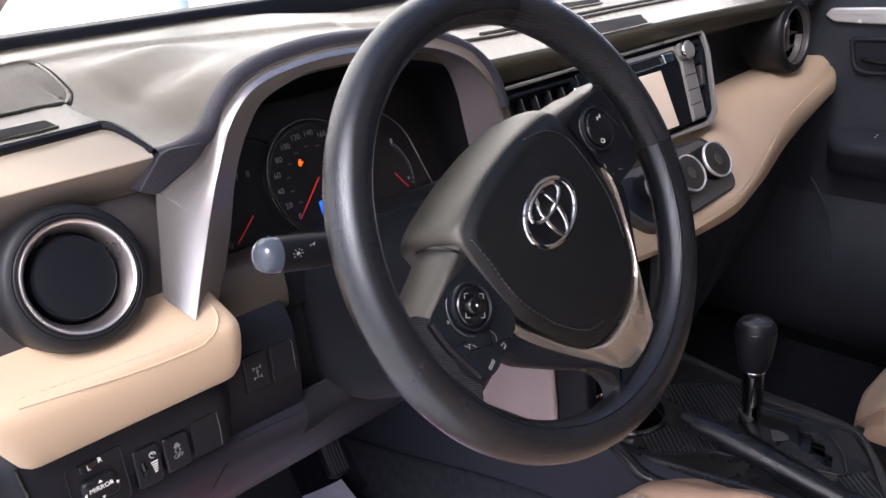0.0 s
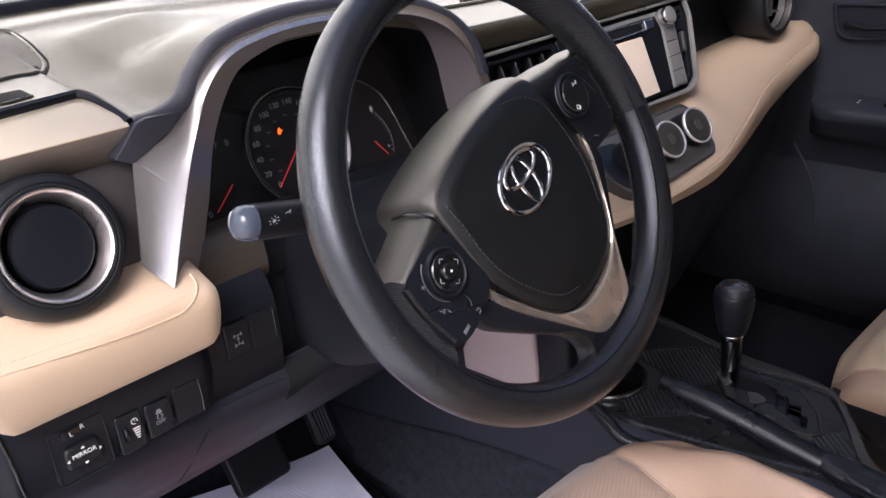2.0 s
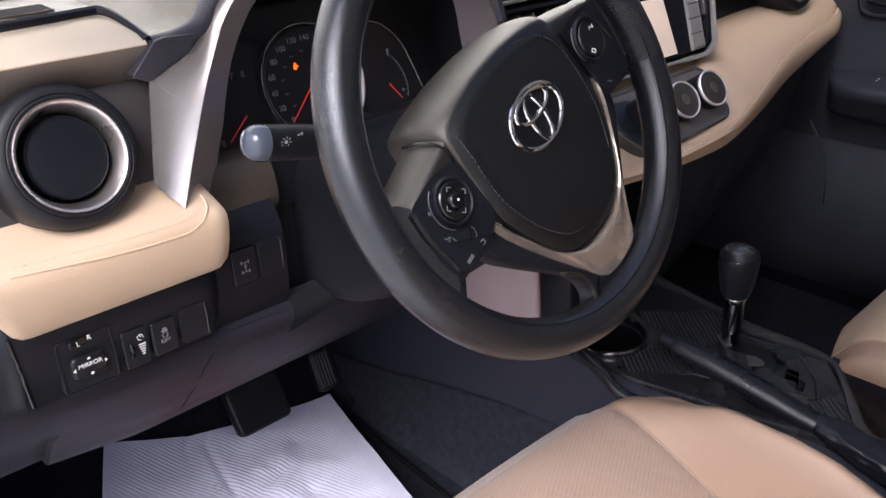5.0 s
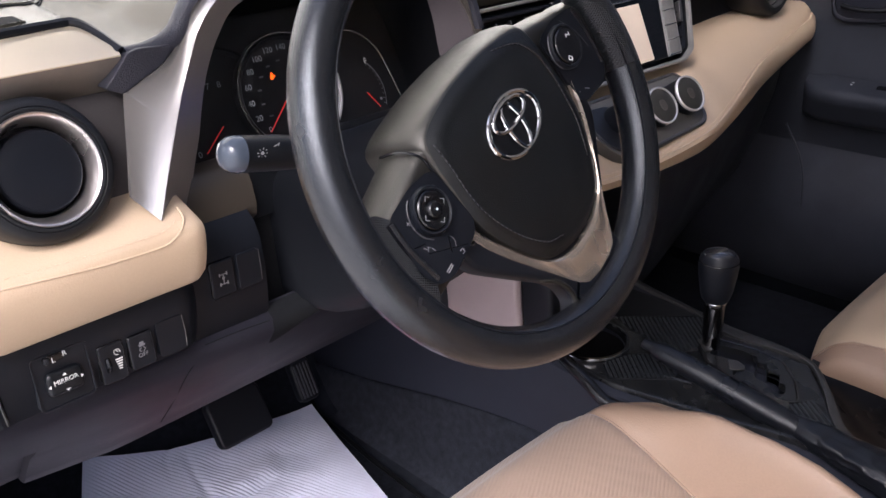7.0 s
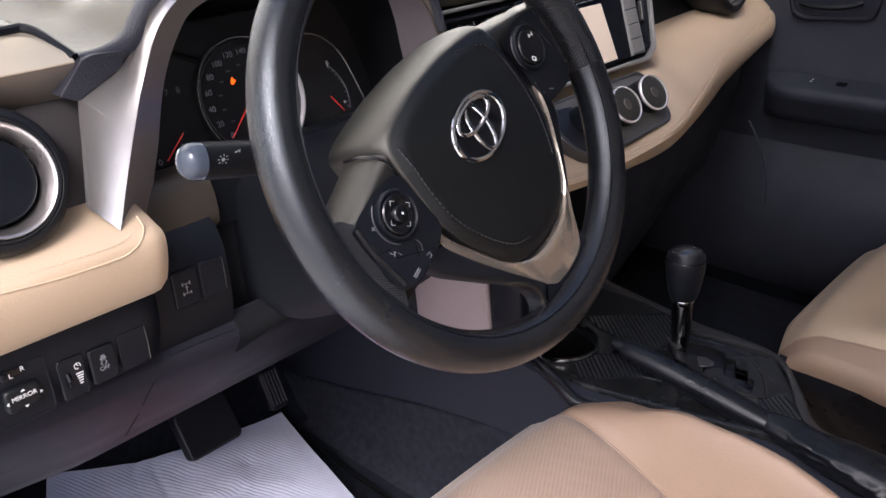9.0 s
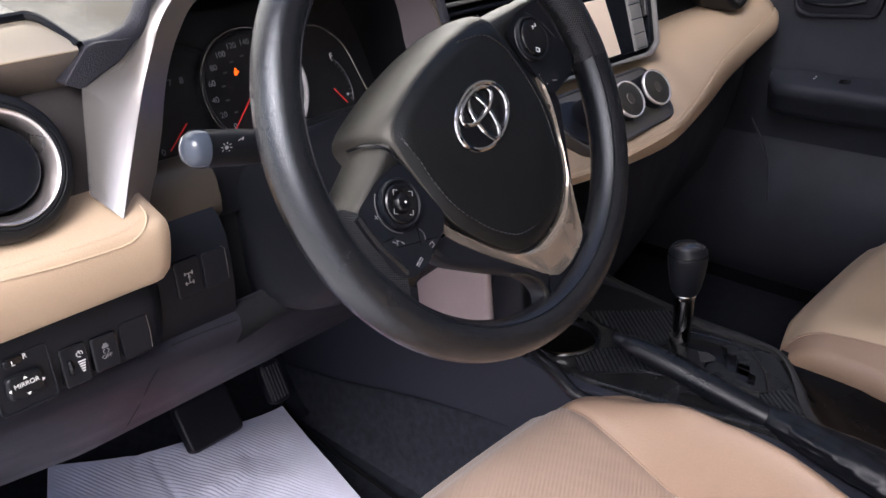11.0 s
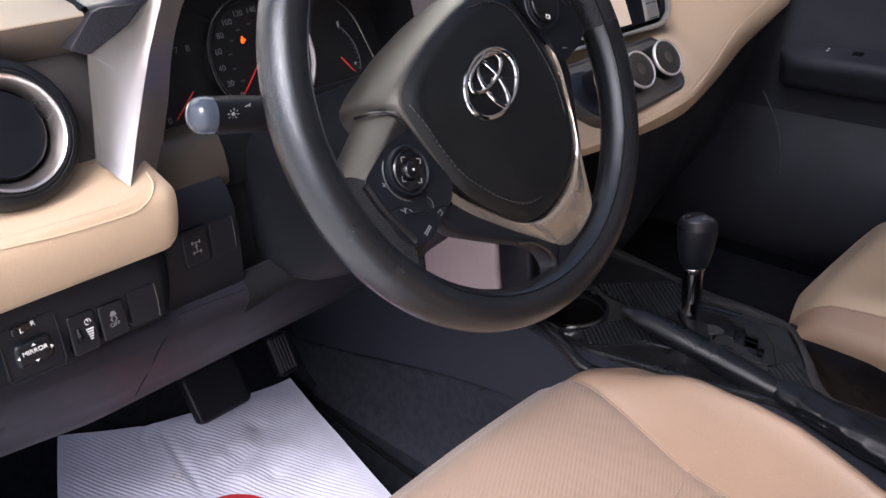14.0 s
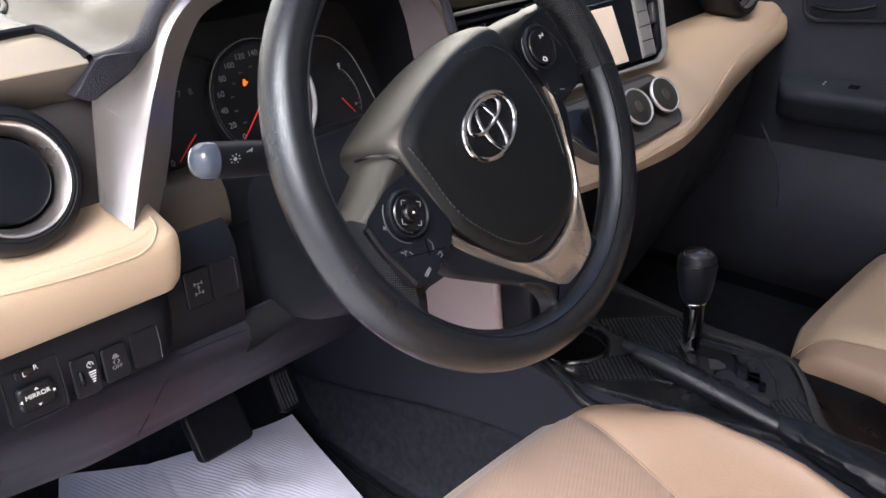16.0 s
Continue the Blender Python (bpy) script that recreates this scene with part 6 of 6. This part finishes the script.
def cushion_top(x, y):
    """Height of the cushion's upper side at x off its middle, y behind its front edge (y < 0)."""
    base = lerp(y, (-0.60, -0.30, -0.136, -0.06, -0.02, 0.01, 0.03), (0.205, 0.222, 0.252, 0.286, 0.301, 0.302, 0.290))
    ax = abs(x)
    if ax < SEAM:
        return base + 0.006 * (1 - (ax / SEAM) ** 2)
    k = (ax - SEAM) / 0.085
    lift = lerp(y, (-0.60, -0.30, -0.252, -0.212, -0.165, -0.12, -0.09, -0.055, -0.015, 0.03), (0.05, 0.066, 0.079, 0.086, 0.083, 0.072, 0.053, 0.026, 0.006, 0.0))
    return base + lift * BOLSTER(k) - 0.036 * k ** 1.4 * lerp(y, (-0.10, -0.03, 0.03), (0.0, 0.6, 1.0))


def smooth_top(x, y):
    """Height of the passenger's cushion, whose sides rise without a valley."""
    base = lerp(y, (-0.60, -0.30, -0.136, -0.06, -0.02, 0.01, 0.03), (0.205, 0.222, 0.250, 0.280, 0.290, 0.286, 0.272))
    u = min(1.0, max(0.0, (0.02 - y) / 0.24))
    k = min(1.0, max(0.0, (abs(x) - 0.07) / 0.125))
    k = k * k * (3 - 2 * k) - 0.52 * min(1.0, max(0.0, (abs(x) - 0.185) / 0.058)) ** 1.5
    return base + 0.084 * u * u * (3 - 2 * u) * k - 0.020 * min(1.0, abs(x) / 0.243) ** 3 * (1 - u)


def front_y(x):
    return 0.043 - 0.10 * max(0.0, abs(x) - 0.14) ** 1.35 * 6.0


def splay(x, y):
    """The seams spread apart towards the rear of the cushion."""
    k = min(1.0, max(0.0, (-0.12 - y) / 0.18))
    return x + math.copysign(0.014 * k * math.sin(math.pi * min(1.0, abs(x) / 0.243)), x)


def make_seat(name, label, top=cushion_top, pleats=1.0):
    seat = thing(name, label, "car seat", (0, -0.28, 0.0), group="front seats")

    def spart(nm, bm, mat, lab="", sharp=70, parent=None):
        return put(part(nm, bm, mat, None, lab, sharp), parent or seat)

    def skin(x0, x1, nx):
        rows = []
        for x in np.linspace(x0, x1, nx):
            fy = front_y(x)
            row = []
            for t in np.linspace(0, 1, 30):
                y = -0.58 + (fy + 0.58) * (1 - (1 - t) ** 1.7)
                edge = max(0.0, 1 - (fy - y) / 0.045)
                z = top(x, y) - 0.016 * edge ** 2.2
                crease = min(abs(abs(x) - SEAM), 1.0)
                z -= 0.006 * pleats * math.exp(-(crease / 0.007) ** 2)
                if abs(x) > 0.18:
                    z -= 0.0045 * pleats * math.exp(-((abs(x) - lerp(y, (-0.20, -0.086, -0.034, 0.0055, 0.0375), (0.262, 0.238, 0.2195, 0.209, 0.189))) / 0.006) ** 2)
                row.append((splay(x, y), y, z))
            zl = row[-1][2]
            for dy, dz in ((0.006, -0.008), (0.008, -0.020), (0.006, -0.040), (0.000, -0.056), (-0.012, -0.066), (-0.04, -0.070)):
                row.append((x, fy + dy, zl + dz))
            rows.append(row)
        return rows
    if not pleats:
        # same vinyl as the bolsters, in a lighter beige for the brighter light here
        spart("cushion_top", grid(skin(-EDGE, EDGE, 80)), BEIGE, "smooth beige vinyl cushion top, lightened for the light it catches")
    else:
        spart("cushion_insert", grid(skin(-SEAM, SEAM, 40)), CLOTH, "ribbed beige cloth seat insert")
    for sx in (-1, 1):
        inner = SEAM if pleats else EDGE
        rows = skin(inner, 0.243, 34) if sx > 0 else skin(-0.243, -inner, 34)
        lastrow = rows[-1] if sx > 0 else rows[0]
        down = []
        for k, (dx, dz) in enumerate(((0.006, -0.008), (0.009, -0.020), (0.008, -0.034), (0.000, -0.046), (-0.016, -0.052))):
            down.append([(p[0] + sx * dx, p[1], max(0.15, p[2] + dz)) for p in lastrow])
        rows = rows + down if sx > 0 else down[::-1] + rows
        spart("side_bolster", grid(rows), BEIGESEAT, "smooth beige vinyl side bolster")
        if not pleats:
            seam = [Vector(p) for p in skin(sx * EDGE, sx * EDGE, 1)[0][6:31]]
            spart("side_seam", tube(seam, 0.0016, 6), BEIGESEAT)
            continue
        path = [(splay(sx * SEAM, y), y, cushion_top(sx * SEAM, y) - 0.0055) for y in np.linspace(-0.55, 0.0, 40)]
        spart("piping", tube(path, 0.0016, 6), BEIGESEAT)
        side = smooth([(sx * 0.189, 0.0375, 0.260), (sx * 0.209, 0.0055, 0.283), (sx * 0.2195, -0.034, 0.2878), (sx * 0.238, -0.086, 0.2885)], 5)
        spart("side_seam", tube([q - Vector((0, 0, 0.0030)) for q in side], 0.0014, 6), BEIGESEAT)
    # the seam that crosses the insert behind its front edge
    path = [] if not pleats else [(x, -0.155 + 0.02 * (x / SEAM) ** 2, cushion_top(x, -0.155 + 0.02 * (x / SEAM) ** 2) + 0.0003) for x in np.linspace(-SEAM, SEAM, 30)]
    if path:
        spart("cross_seam", tube(path, 0.0008, 6), CLOTH)
    spart("base", box(0.40, 0.48, 0.175, pose(0, -0.31, 0.0), 0.02), PLASTIC, "black seat base")
    for sx in (-1, 1):
        spart("rail", box(0.05, 0.58, 0.03, pose(sx * 0.19, -0.27, 0.0), 0.006), PLASTIC, "seat rail")
    rows = []
    for t in np.linspace(0, 1, 14):
        z, y = 0.20 + 0.58 * t, -0.50 - 0.20 * t
        w, d = 0.235 - 0.05 * t ** 2, 0.06 - 0.02 * t
        rows.append([(p.x, y + p.y, z) for p in rounded(2 * w, 2 * d, 0.045 if d > 0.046 else d * 0.95, 5)])
    spart("backrest", loft(rows), BEIGESEAT, "beige backrest")
    return seat


driver_seat = make_seat("driver_seat", "beige driver's seat with ribbed cloth insert and vinyl bolsters")
passenger_seat = make_seat("passenger_seat", "", smooth_top, 0.0)
passenger_seat.matrix_world = pose(0.744, -0.110, -0.010) @ passenger_seat.matrix_world
passenger_seat["label"] = "beige front passenger seat with vinyl bolsters beside the console"


# ---- pedals ----
def pedal(name, label, at, w, h, lean, arm, ribs):
    p = thing(name, label, "pedal", at)
    p.matrix_world = basis(at, (1, 0, 0), (0, math.sin(lean), math.cos(lean)))
    pad = part("pad", slab(rounded(w, h, 0.010, 5), -0.012, 0.004, None, 0.004), PLASTIC, p, "black rubber pedal pad", 50)
    for k in range(ribs):
        x = (k - (ribs - 1) / 2) * w * 0.8 / ribs
        part("tread", slab(rounded(w * 0.45 / ribs, h * 0.80, 0.0014, 3), 0.003, 0.0062, pose(x, 0, 0), 0.001), GASKET, pad)
    inv = p.matrix_world.inverted()
    part("arm", tube([inv @ Vector(q) for q in arm], 0.010, 10), PLASTIC, p, "black pedal arm")
    return p


pedal("brake_pedal", "wide black rubber brake pedal", (-0.006, 0.500, 0.140), 0.086, 0.072, radians(32), [(0.0, 0.52, 0.14), (0.01, 0.60, 0.28), (0.01, 0.70, 0.45)], 0)
pedal("accelerator_pedal", "narrow black ribbed accelerator pedal", (0.128, 0.530, 0.120), 0.036, 0.068, radians(25), [(0.13, 0.55, 0.13), (0.13, 0.62, 0.25), (0.13, 0.70, 0.40)], 5)

# ---- floor mat and the paper on it ----
def mat_height(x, y):
    return lerp(y, (-0.2, 0.42, 0.55, 0.64, 0.72), (0.006, 0.006, 0.018, 0.078, 0.195))


rows = []
for x in np.linspace(-0.30, 0.165, 30):
    rows.append([(x - 0.05 * (0.6 - y) * (x > 0.1), y, mat_height(x, y) + 0.004 + 0.0008 * math.sin(40 * x) * math.sin(33 * y)) for y in np.linspace(0.02, 0.655, 40)])
bm = grid(rows)
bmesh.ops.solidify(bm, geom=bm.faces[:], thickness=0.005)
fm = thing("floor_mat", "black carpet floor mat with a bound edge", "floor mat", (-0.07, 0.33, 0.0))
put(part("carpet", bm, LITDUSTY, None, "dusty black carpet, lightened for the light at the driver's side"), fm)
edge = [(0.165 - 0.05 * (0.6 - y), y, mat_height(0, y) + 0.007) for y in np.linspace(0.02, 0.655, 30)]
put(part("binding", tube(edge, 0.004, 8), RUBBER, None, "black bound edge"), fm)

# paper: a sheet with diagonal corrugation, creases and a lifted far corner
TL, TR, BR, BL_ = Vector((-0.185, 0.640, 0.080)), Vector((0.157, 0.563, 0.036)), Vector((0.045, 0.080, 0.020)), Vector((-0.345, 0.300, 0.055))


def sheet(u, v, lift=0.0):
    p = TL.lerp(TR, u).lerp(BL_.lerp(BR, u), v)
    # wavy far edge, torn a little beside the pedal
    far = max(0.0, 1 - v / 0.12)
    p = p + Vector((0.005, -0.03, -0.003)) * (math.sin(u * math.pi) * far * 1.0)
    q = p.x * 0.92 + p.y * 0.40
    z = 0.0007 * min(1.0, 12 * min(u, 1 - u, v)) * math.sin(q * 2 * math.pi / 0.0060)
    z += 0.004 * math.sin(9 * u + 2.1) * math.sin(6 * v + 0.7) + 0.0035 * noise.noise(Vector((p.x * 14, p.y * 14, 0)))
    # crumples beside the pedal
    for cu, cv, r, a in ((0.66, 0.30, 0.05, 0.006), (0.74, 0.22, 0.035, -0.005), (0.60, 0.44, 0.045, 0.005), (0.80, 0.36, 0.05, 0.004), (0.50, 0.20, 0.05, -0.004), (0.70, 0.46, 0.03, -0.005), (0.56, 0.33, 0.03, 0.004)):
        z += a * math.exp(-((u - cu) / r) ** 2 - ((v - cv) / (r * 0.8)) ** 2)
    z += 0.0022 * abs(noise.noise(Vector((p.x * 30, p.y * 22, 4)))) * math.exp(-((u - 0.66) / 0.22) ** 2 - ((v - 0.32) / 0.2) ** 2)
    # creases
    for cu, cv, du, dv, a in ((0.42, 0.30, 0.10, 0.55, 0.004), (0.62, 0.36, 0.26, -0.18, 0.003), (0.30, 0.05, 0.04, 0.4, 0.002)):
        d = abs((u - cu) * dv - (v - cv) * du) / math.hypot(du, dv)
        along = ((u - cu) * du + (v - cv) * dv) / (du * du + dv * dv)
        if -0.6 < along < 0.6:
            z -= a * math.exp(-(d / 0.018) ** 2) * (1 - abs(along) / 0.6)
    return p + Vector((0, 0, z + 0.010 + lift))


NU, NV = 250, 260
verts, faces = [], []
for j in range(NV + 1):
    for i in range(NU + 1):
        verts.append(sheet(i / NU, j / NV))
for j in range(NV):
    for i in range(NU):
        a = j * (NU + 1) + i
        faces.append((a, a + 1, a + NU + 2, a + NU + 1))
me = bpy.data.meshes.new("paper")
me.from_pydata(verts, [], faces)
me.materials.append(PAPER)
me.polygons.foreach_set("use_smooth", [True] * len(me.polygons))
paper = thing("paper_mat", "white corrugated paper floor cover, creased, with red print", "paper mat", (-0.08, 0.40, 0.02))
so = new("sheet", me)
so["label"] = "white corrugated paper sheet"
put(so, paper)
rows = []
for k in range(65):
    a = 2 * math.pi * k / 64
    rows.append([sheet(min(0.99, max(0.01, 0.515 + 0.185 * s * math.cos(a))), 0.715 + 0.215 * s * math.sin(a), 0.0018) for s in np.linspace(0.02, 1, 50)])
put(part("red_print", grid(rows), RED, None, "round red print", 80), paper)
put(part("stain", grid([[sheet(0.39 + 0.017 * s * math.cos(a), 0.365 + 0.024 * s * math.sin(a), 0.0005) for s in (0.62, 0.8, 1.0)] for a in np.linspace(0, 2 * math.pi, 25)]), material("damp_stain", (0.50, 0.50, 0.54), 0.8), None, "small grey drip stain"), paper)

# ---- passenger door ----
door = thing("passenger_door", "dark passenger door trim with a silver strip, pull and armrest", "car door", (1.09, 0.0, 0.05))
DOORSKIN = material("dark_door_trim", (0.031, 0.034, 0.043), 0.42, grain=0.25, scale=1100, vary=0.2, spec=0.28)


def ppart(name, bm, mat, label="", sharp=50):
    return put(part(name, bm, mat, None, label, sharp), door)


rows, low = [], []
for y in np.linspace(-0.75, 0.62, 40):
    b = 0.5 + 0.5 * math.tanh((0.20 - y) / 0.03)
    rows.append([(1.115, y, 0.735), (1.085, y, 0.722), (1.078, y, 0.70), (1.078, y, 0.66), (1.084, y, 0.62), (1.086, y, 0.55), (1.084, y, 0.49), (1.080 - 0.004 * b, y, 0.472), (1.085, y, 0.40), (1.088, y, 0.33)])
    low.append([(1.0885, y, 0.335), (1.086, y, 0.325), (1.080 - 0.03 * b, y, 0.27), (1.072 - 0.035 * b, y, 0.20), (1.075 - 0.03 * b, y, 0.10), (1.085, y, 0.05), (1.098, y, 0.03)])
ppart("panel", grid(rows), DOORSKIN, "dark grained door panel", 60)
# lighter copy of the door trim, making up for weak light down here
ppart("map_pocket", grid(low), material("door_trim_lifted", (0.041, 0.044, 0.056), 0.45, grain=0.25, scale=1100, vary=0.2, spec=0.3), "moulded door pocket, colour lifted where little light falls", 60)
ppart("core", box(0.05, 1.37, 0.68, pose(1.145, -0.065, 0.05), 0.01), BODYPAINT, "white door shell")
pts = [(y, z) for y, z in ((0.234, 0.664), (0.224, 0.6765), (0.15, 0.6795), (-0.30, 0.684), (-0.30, 0.654), (0.15, 0.6515), (0.218, 0.6530))]
strip = [Vector((-p[0], p[1])) for p in pts]
SIDE = basis((1.078, 0, 0), (0, -1, 0), (0, 0, 1))
ppart("strip", slab(polyround(strip[::-1], 0.004, 3), -0.006, 0.006, SIDE, 0.003), KNOBRING, "satin silver door strip")
po_ = polyround([(-0.192, 0.628), (-0.180, 0.572), (-0.160, 0.562), (-0.040, 0.570), (-0.030, 0.606), (-0.036, 0.630)], 0.012, 5)
pi_ = polyround([(-0.184, 0.621), (-0.174, 0.577), (-0.157, 0.570), (-0.047, 0.577), (-0.038, 0.606), (-0.042, 0.622)], 0.010, 5)
SIDE2 = basis((1.083, 0, 0), (0, -1, 0), (0, 0, 1))
ppart("handle_bezel", ring_slab(po_, pi_, -0.01, 0.005, SIDE2, 0.0015), CHARCOAL, "pull handle bezel")
ppart("handle_cup", slab(pi_, -0.008, 0.001, SIDE2, 0.0005), CHARCOAL, "dark handle recess")
ppart("handle", tube(smooth([(1.076, 0.165, 0.592), (1.070, 0.13, 0.588), (1.068, 0.09, 0.591), (1.072, 0.058, 0.600)], 5), [0.004] * 16, 10), SHADEPLASTIC, "dark inner door handle")
# armrest with window switch
rows = []
for y in np.linspace(-0.60, 0.205, 24):
    e = math.sqrt(max(0.0, 1 - max(0.0, (y - 0.165) / 0.042) ** 2))
    rows.append([(1.086, y, 0.472), (1.086 - 0.058 * e, y, 0.458), (1.086 - 0.066 * e, y, 0.452), (1.086 - 0.069 * e, y, 0.444), (1.086 - 0.066 * e, y, 0.432), (1.086 - 0.058 * e, y, 0.424), (1.086 - 0.052 * e, y, 0.405), (1.086 - 0.04 * e, y, 0.392), (1.088, y, 0.385)])
ppart("armrest", grid(rows), DOORSKIN, "dark grained armrest", 60)
ppart("switch_bed", slab(rounded(0.06, 0.026, 0.005, 4), 0, 0.0016, basis((1.054, 0.075, 0.4640), (0, -1, 0), (-0.97, 0, -0.24)), 0.001), GLOSS, "window switch bed")
ppart("window_switch", slab(rounded(0.018, 0.014, 0.003, 4), 0, 0.006, basis((1.054, 0.066, 0.4650), (0, -1, 0), (-0.97, 0, -0.24)), 0.002), GLOSS, "window switch")
ppart("marks", bars([(0, 0.004, 0.004, 0.0035, 0), (0, -0.004, 0.004, 0.0035, 0)], basis((1.056, 0.118, 0.4648), (0, -1, 0), (-0.97, 0, -0.24)), 0.0006), MARK, "two small white marks")
ppart("pocket_edge", tube(smooth([(1.056, 0.225, 0.372), (1.052, 0.205, 0.345), (1.048, 0.188, 0.318), (1.045, 0.175, 0.28), (1.045, 0.170, 0.22)], 5), 0.0022, 8), DOORSKIN, "door pocket edge")
# window of the passenger door
wm = bmesh.new()
slab([Vector(p) for p in ((-0.35, 0.72), (0.75, 0.72), (0.75, 1.17), (0.10, 1.17))], -0.002, 0.002, basis((1.115, 0, 0), (0, -1, 0), (0, 0, 1)), 0, bm=wm)
structure("window_side", wm, TINT, "tinted passenger door window")

# ---- details of the dash top ----
GRILLE = material("speaker_grille", (0.095, 0.086, 0.07), 0.45, grain=0.0, vary=0.15)


dash_skin = BVHTree.FromPolygons([v.co for v in upper_pad.data.vertices], [p.vertices for p in upper_pad.data.polygons])


def dash_z(x, y):
    return dash_skin.ray_cast(Vector((x, y, 1.0)), Vector((0, 0, -1)))[0].z


def dense(outline, step=0.006):
    """The outline with points at even steps, so that it can follow a curved surface."""
    pts, out = [Vector(p) for p in outline], []
    for a, b in zip(pts, pts[1:] + pts[:1]):
        n = max(1, int((b - a).length / step))
        out += [a.lerp(b, k / n) for k in range(n)]
    return out


go = polyround([(-0.36, 0.349), (-0.243, 0.351), (-0.208, 0.365), (-0.191, 0.390), (-0.175, 0.511), (-0.36, 0.487)], 0.014, 5)
go = dense(go)
speaker = thing("speaker_grille", "dark ribbed speaker grille set in the dash top", "speaker", (-0.26, 0.45, 0.76))


def bed(outline, n=24):
    """A fine sheet inside a convex outline, to be laid on the dash top."""
    pts = [Vector(p) for p in outline]
    y0, y1 = min(p.y for p in pts) + 1e-4, max(p.y for p in pts) - 1e-4
    rows = []
    for k in range(n + 1):
        y = y0 + (y1 - y0) * k / n
        cut = [a.x + (b.x - a.x) * (y - a.y) / (b.y - a.y) for a, b in zip(pts, pts[1:] + pts[:1]) if (a.y - y) * (b.y - y) <= 0 and abs(a.y - b.y) > 1e-9]
        rows.append([(x, y, 0.0) for x in np.linspace(min(cut), max(cut), 20)])
    return grid(rows)


def onto_dash(bm, lift):
    for v in bm.verts:
        v.co.z += dash_z(v.co.x, v.co.y) + lift
    return bm


put(part("rim", onto_dash(ring_slab(inset(go, -0.0020), go, -0.004, 0.0022, None, 0.0008), 0.0), DASH, None, "thin raised rim"), speaker)
put(part("groove", onto_dash(ring_slab(inset(go, -0.0036), inset(go, -0.0026), -0.003, 0.0011, None, 0.0002), 0.0), DARK, None, "dark joint round the rim"), speaker)
bm = bmesh.new()
for k in range(90):
    x = -0.3588 + 0.0020 * k
    cut = sorted(a.y + (b.y - a.y) * (x - a.x) / (b.x - a.x) for a, b in zip(go, go[1:] + go[:1]) if (a.x - x) * (b.x - x) <= 0 and abs(a.x - b.x) > 1e-9)
    if len(cut) > 1 and cut[-1] - cut[0] > 0.008:
        tube([(x, y, 0.0) for y in np.linspace(cut[0] + 0.001, cut[-1] - 0.001, 16)], 0.00055, 6, bm=bm, flat=0.6)
put(part("ribs", onto_dash(bm, 0.0012), GRILLE, None, "fine grille ribs"), speaker)
put(part("bed", onto_dash(bed(go), 0.0006), DARK, None), speaker)
# side defroster slot
defrost = thing("side_defroster", "narrow black defroster slot in the dash top", "air vent", (-0.29, 0.272, 0.756))
so_ = polyround([(-0.36, 0.272), (-0.264, 0.268), (-0.248, 0.273), (-0.247, 0.299), (-0.36, 0.292)], 0.003, 4)
so_ = dense(so_)
put(part("rim", onto_dash(ring_slab(inset(so_, -0.0016), so_, -0.004, 0.0016, None, 0.0007), 0.0), DASH, None), defrost)
put(part("bed", onto_dash(bed(so_), 0.0016), DARK, None), defrost)
for k in range(5):
    put(part("fin", onto_dash(slab(rounded(0.0016, 0.022, 0.0006, 2), -0.002, 0.0012, pose(-0.345 + 0.021 * k, 0.282, 0, 0, 0, -12), 0.0003), 0.0), PLASTIC, None), defrost)
# tray slots on the middle of the dash top
for name, outline, label in (("dash_slot", [(0.33, 0.212), (0.462, 0.210), (0.482, 0.213), (0.541, 0.264), (0.36, 0.280)], "shallow black slot in the dash top"), ("defroster", [(0.30, 0.385), (0.60, 0.374), (0.63, 0.396), (0.32, 0.425)], "black defroster opening in the dash top")):
    s = thing(name, label, "dash slot", (0.43, 0.26, 0.735))
    o = dense(polyround(outline, 0.006, 4))
    put(part("bed", onto_dash(bed(o), 0.0016), DARK, None), s)
    put(part("rim", onto_dash(ring_slab(inset(o, -0.003), o, -0.004, 0.0022, None, 0.001), 0.0), DASH, None), s)
for y0, x0 in ((0.312, 0.21), (0.335, 0.30)):
    pts = [(x, y0 + 0.02 * (x - x0), dash_z(x, y0 + 0.02 * (x - x0)) + 0.001) for x in np.linspace(x0, 1.05, 30)]
    dpart("dash_crease", tube(pts, 0.004, 8, flat=0.6), DASH, "", 60)
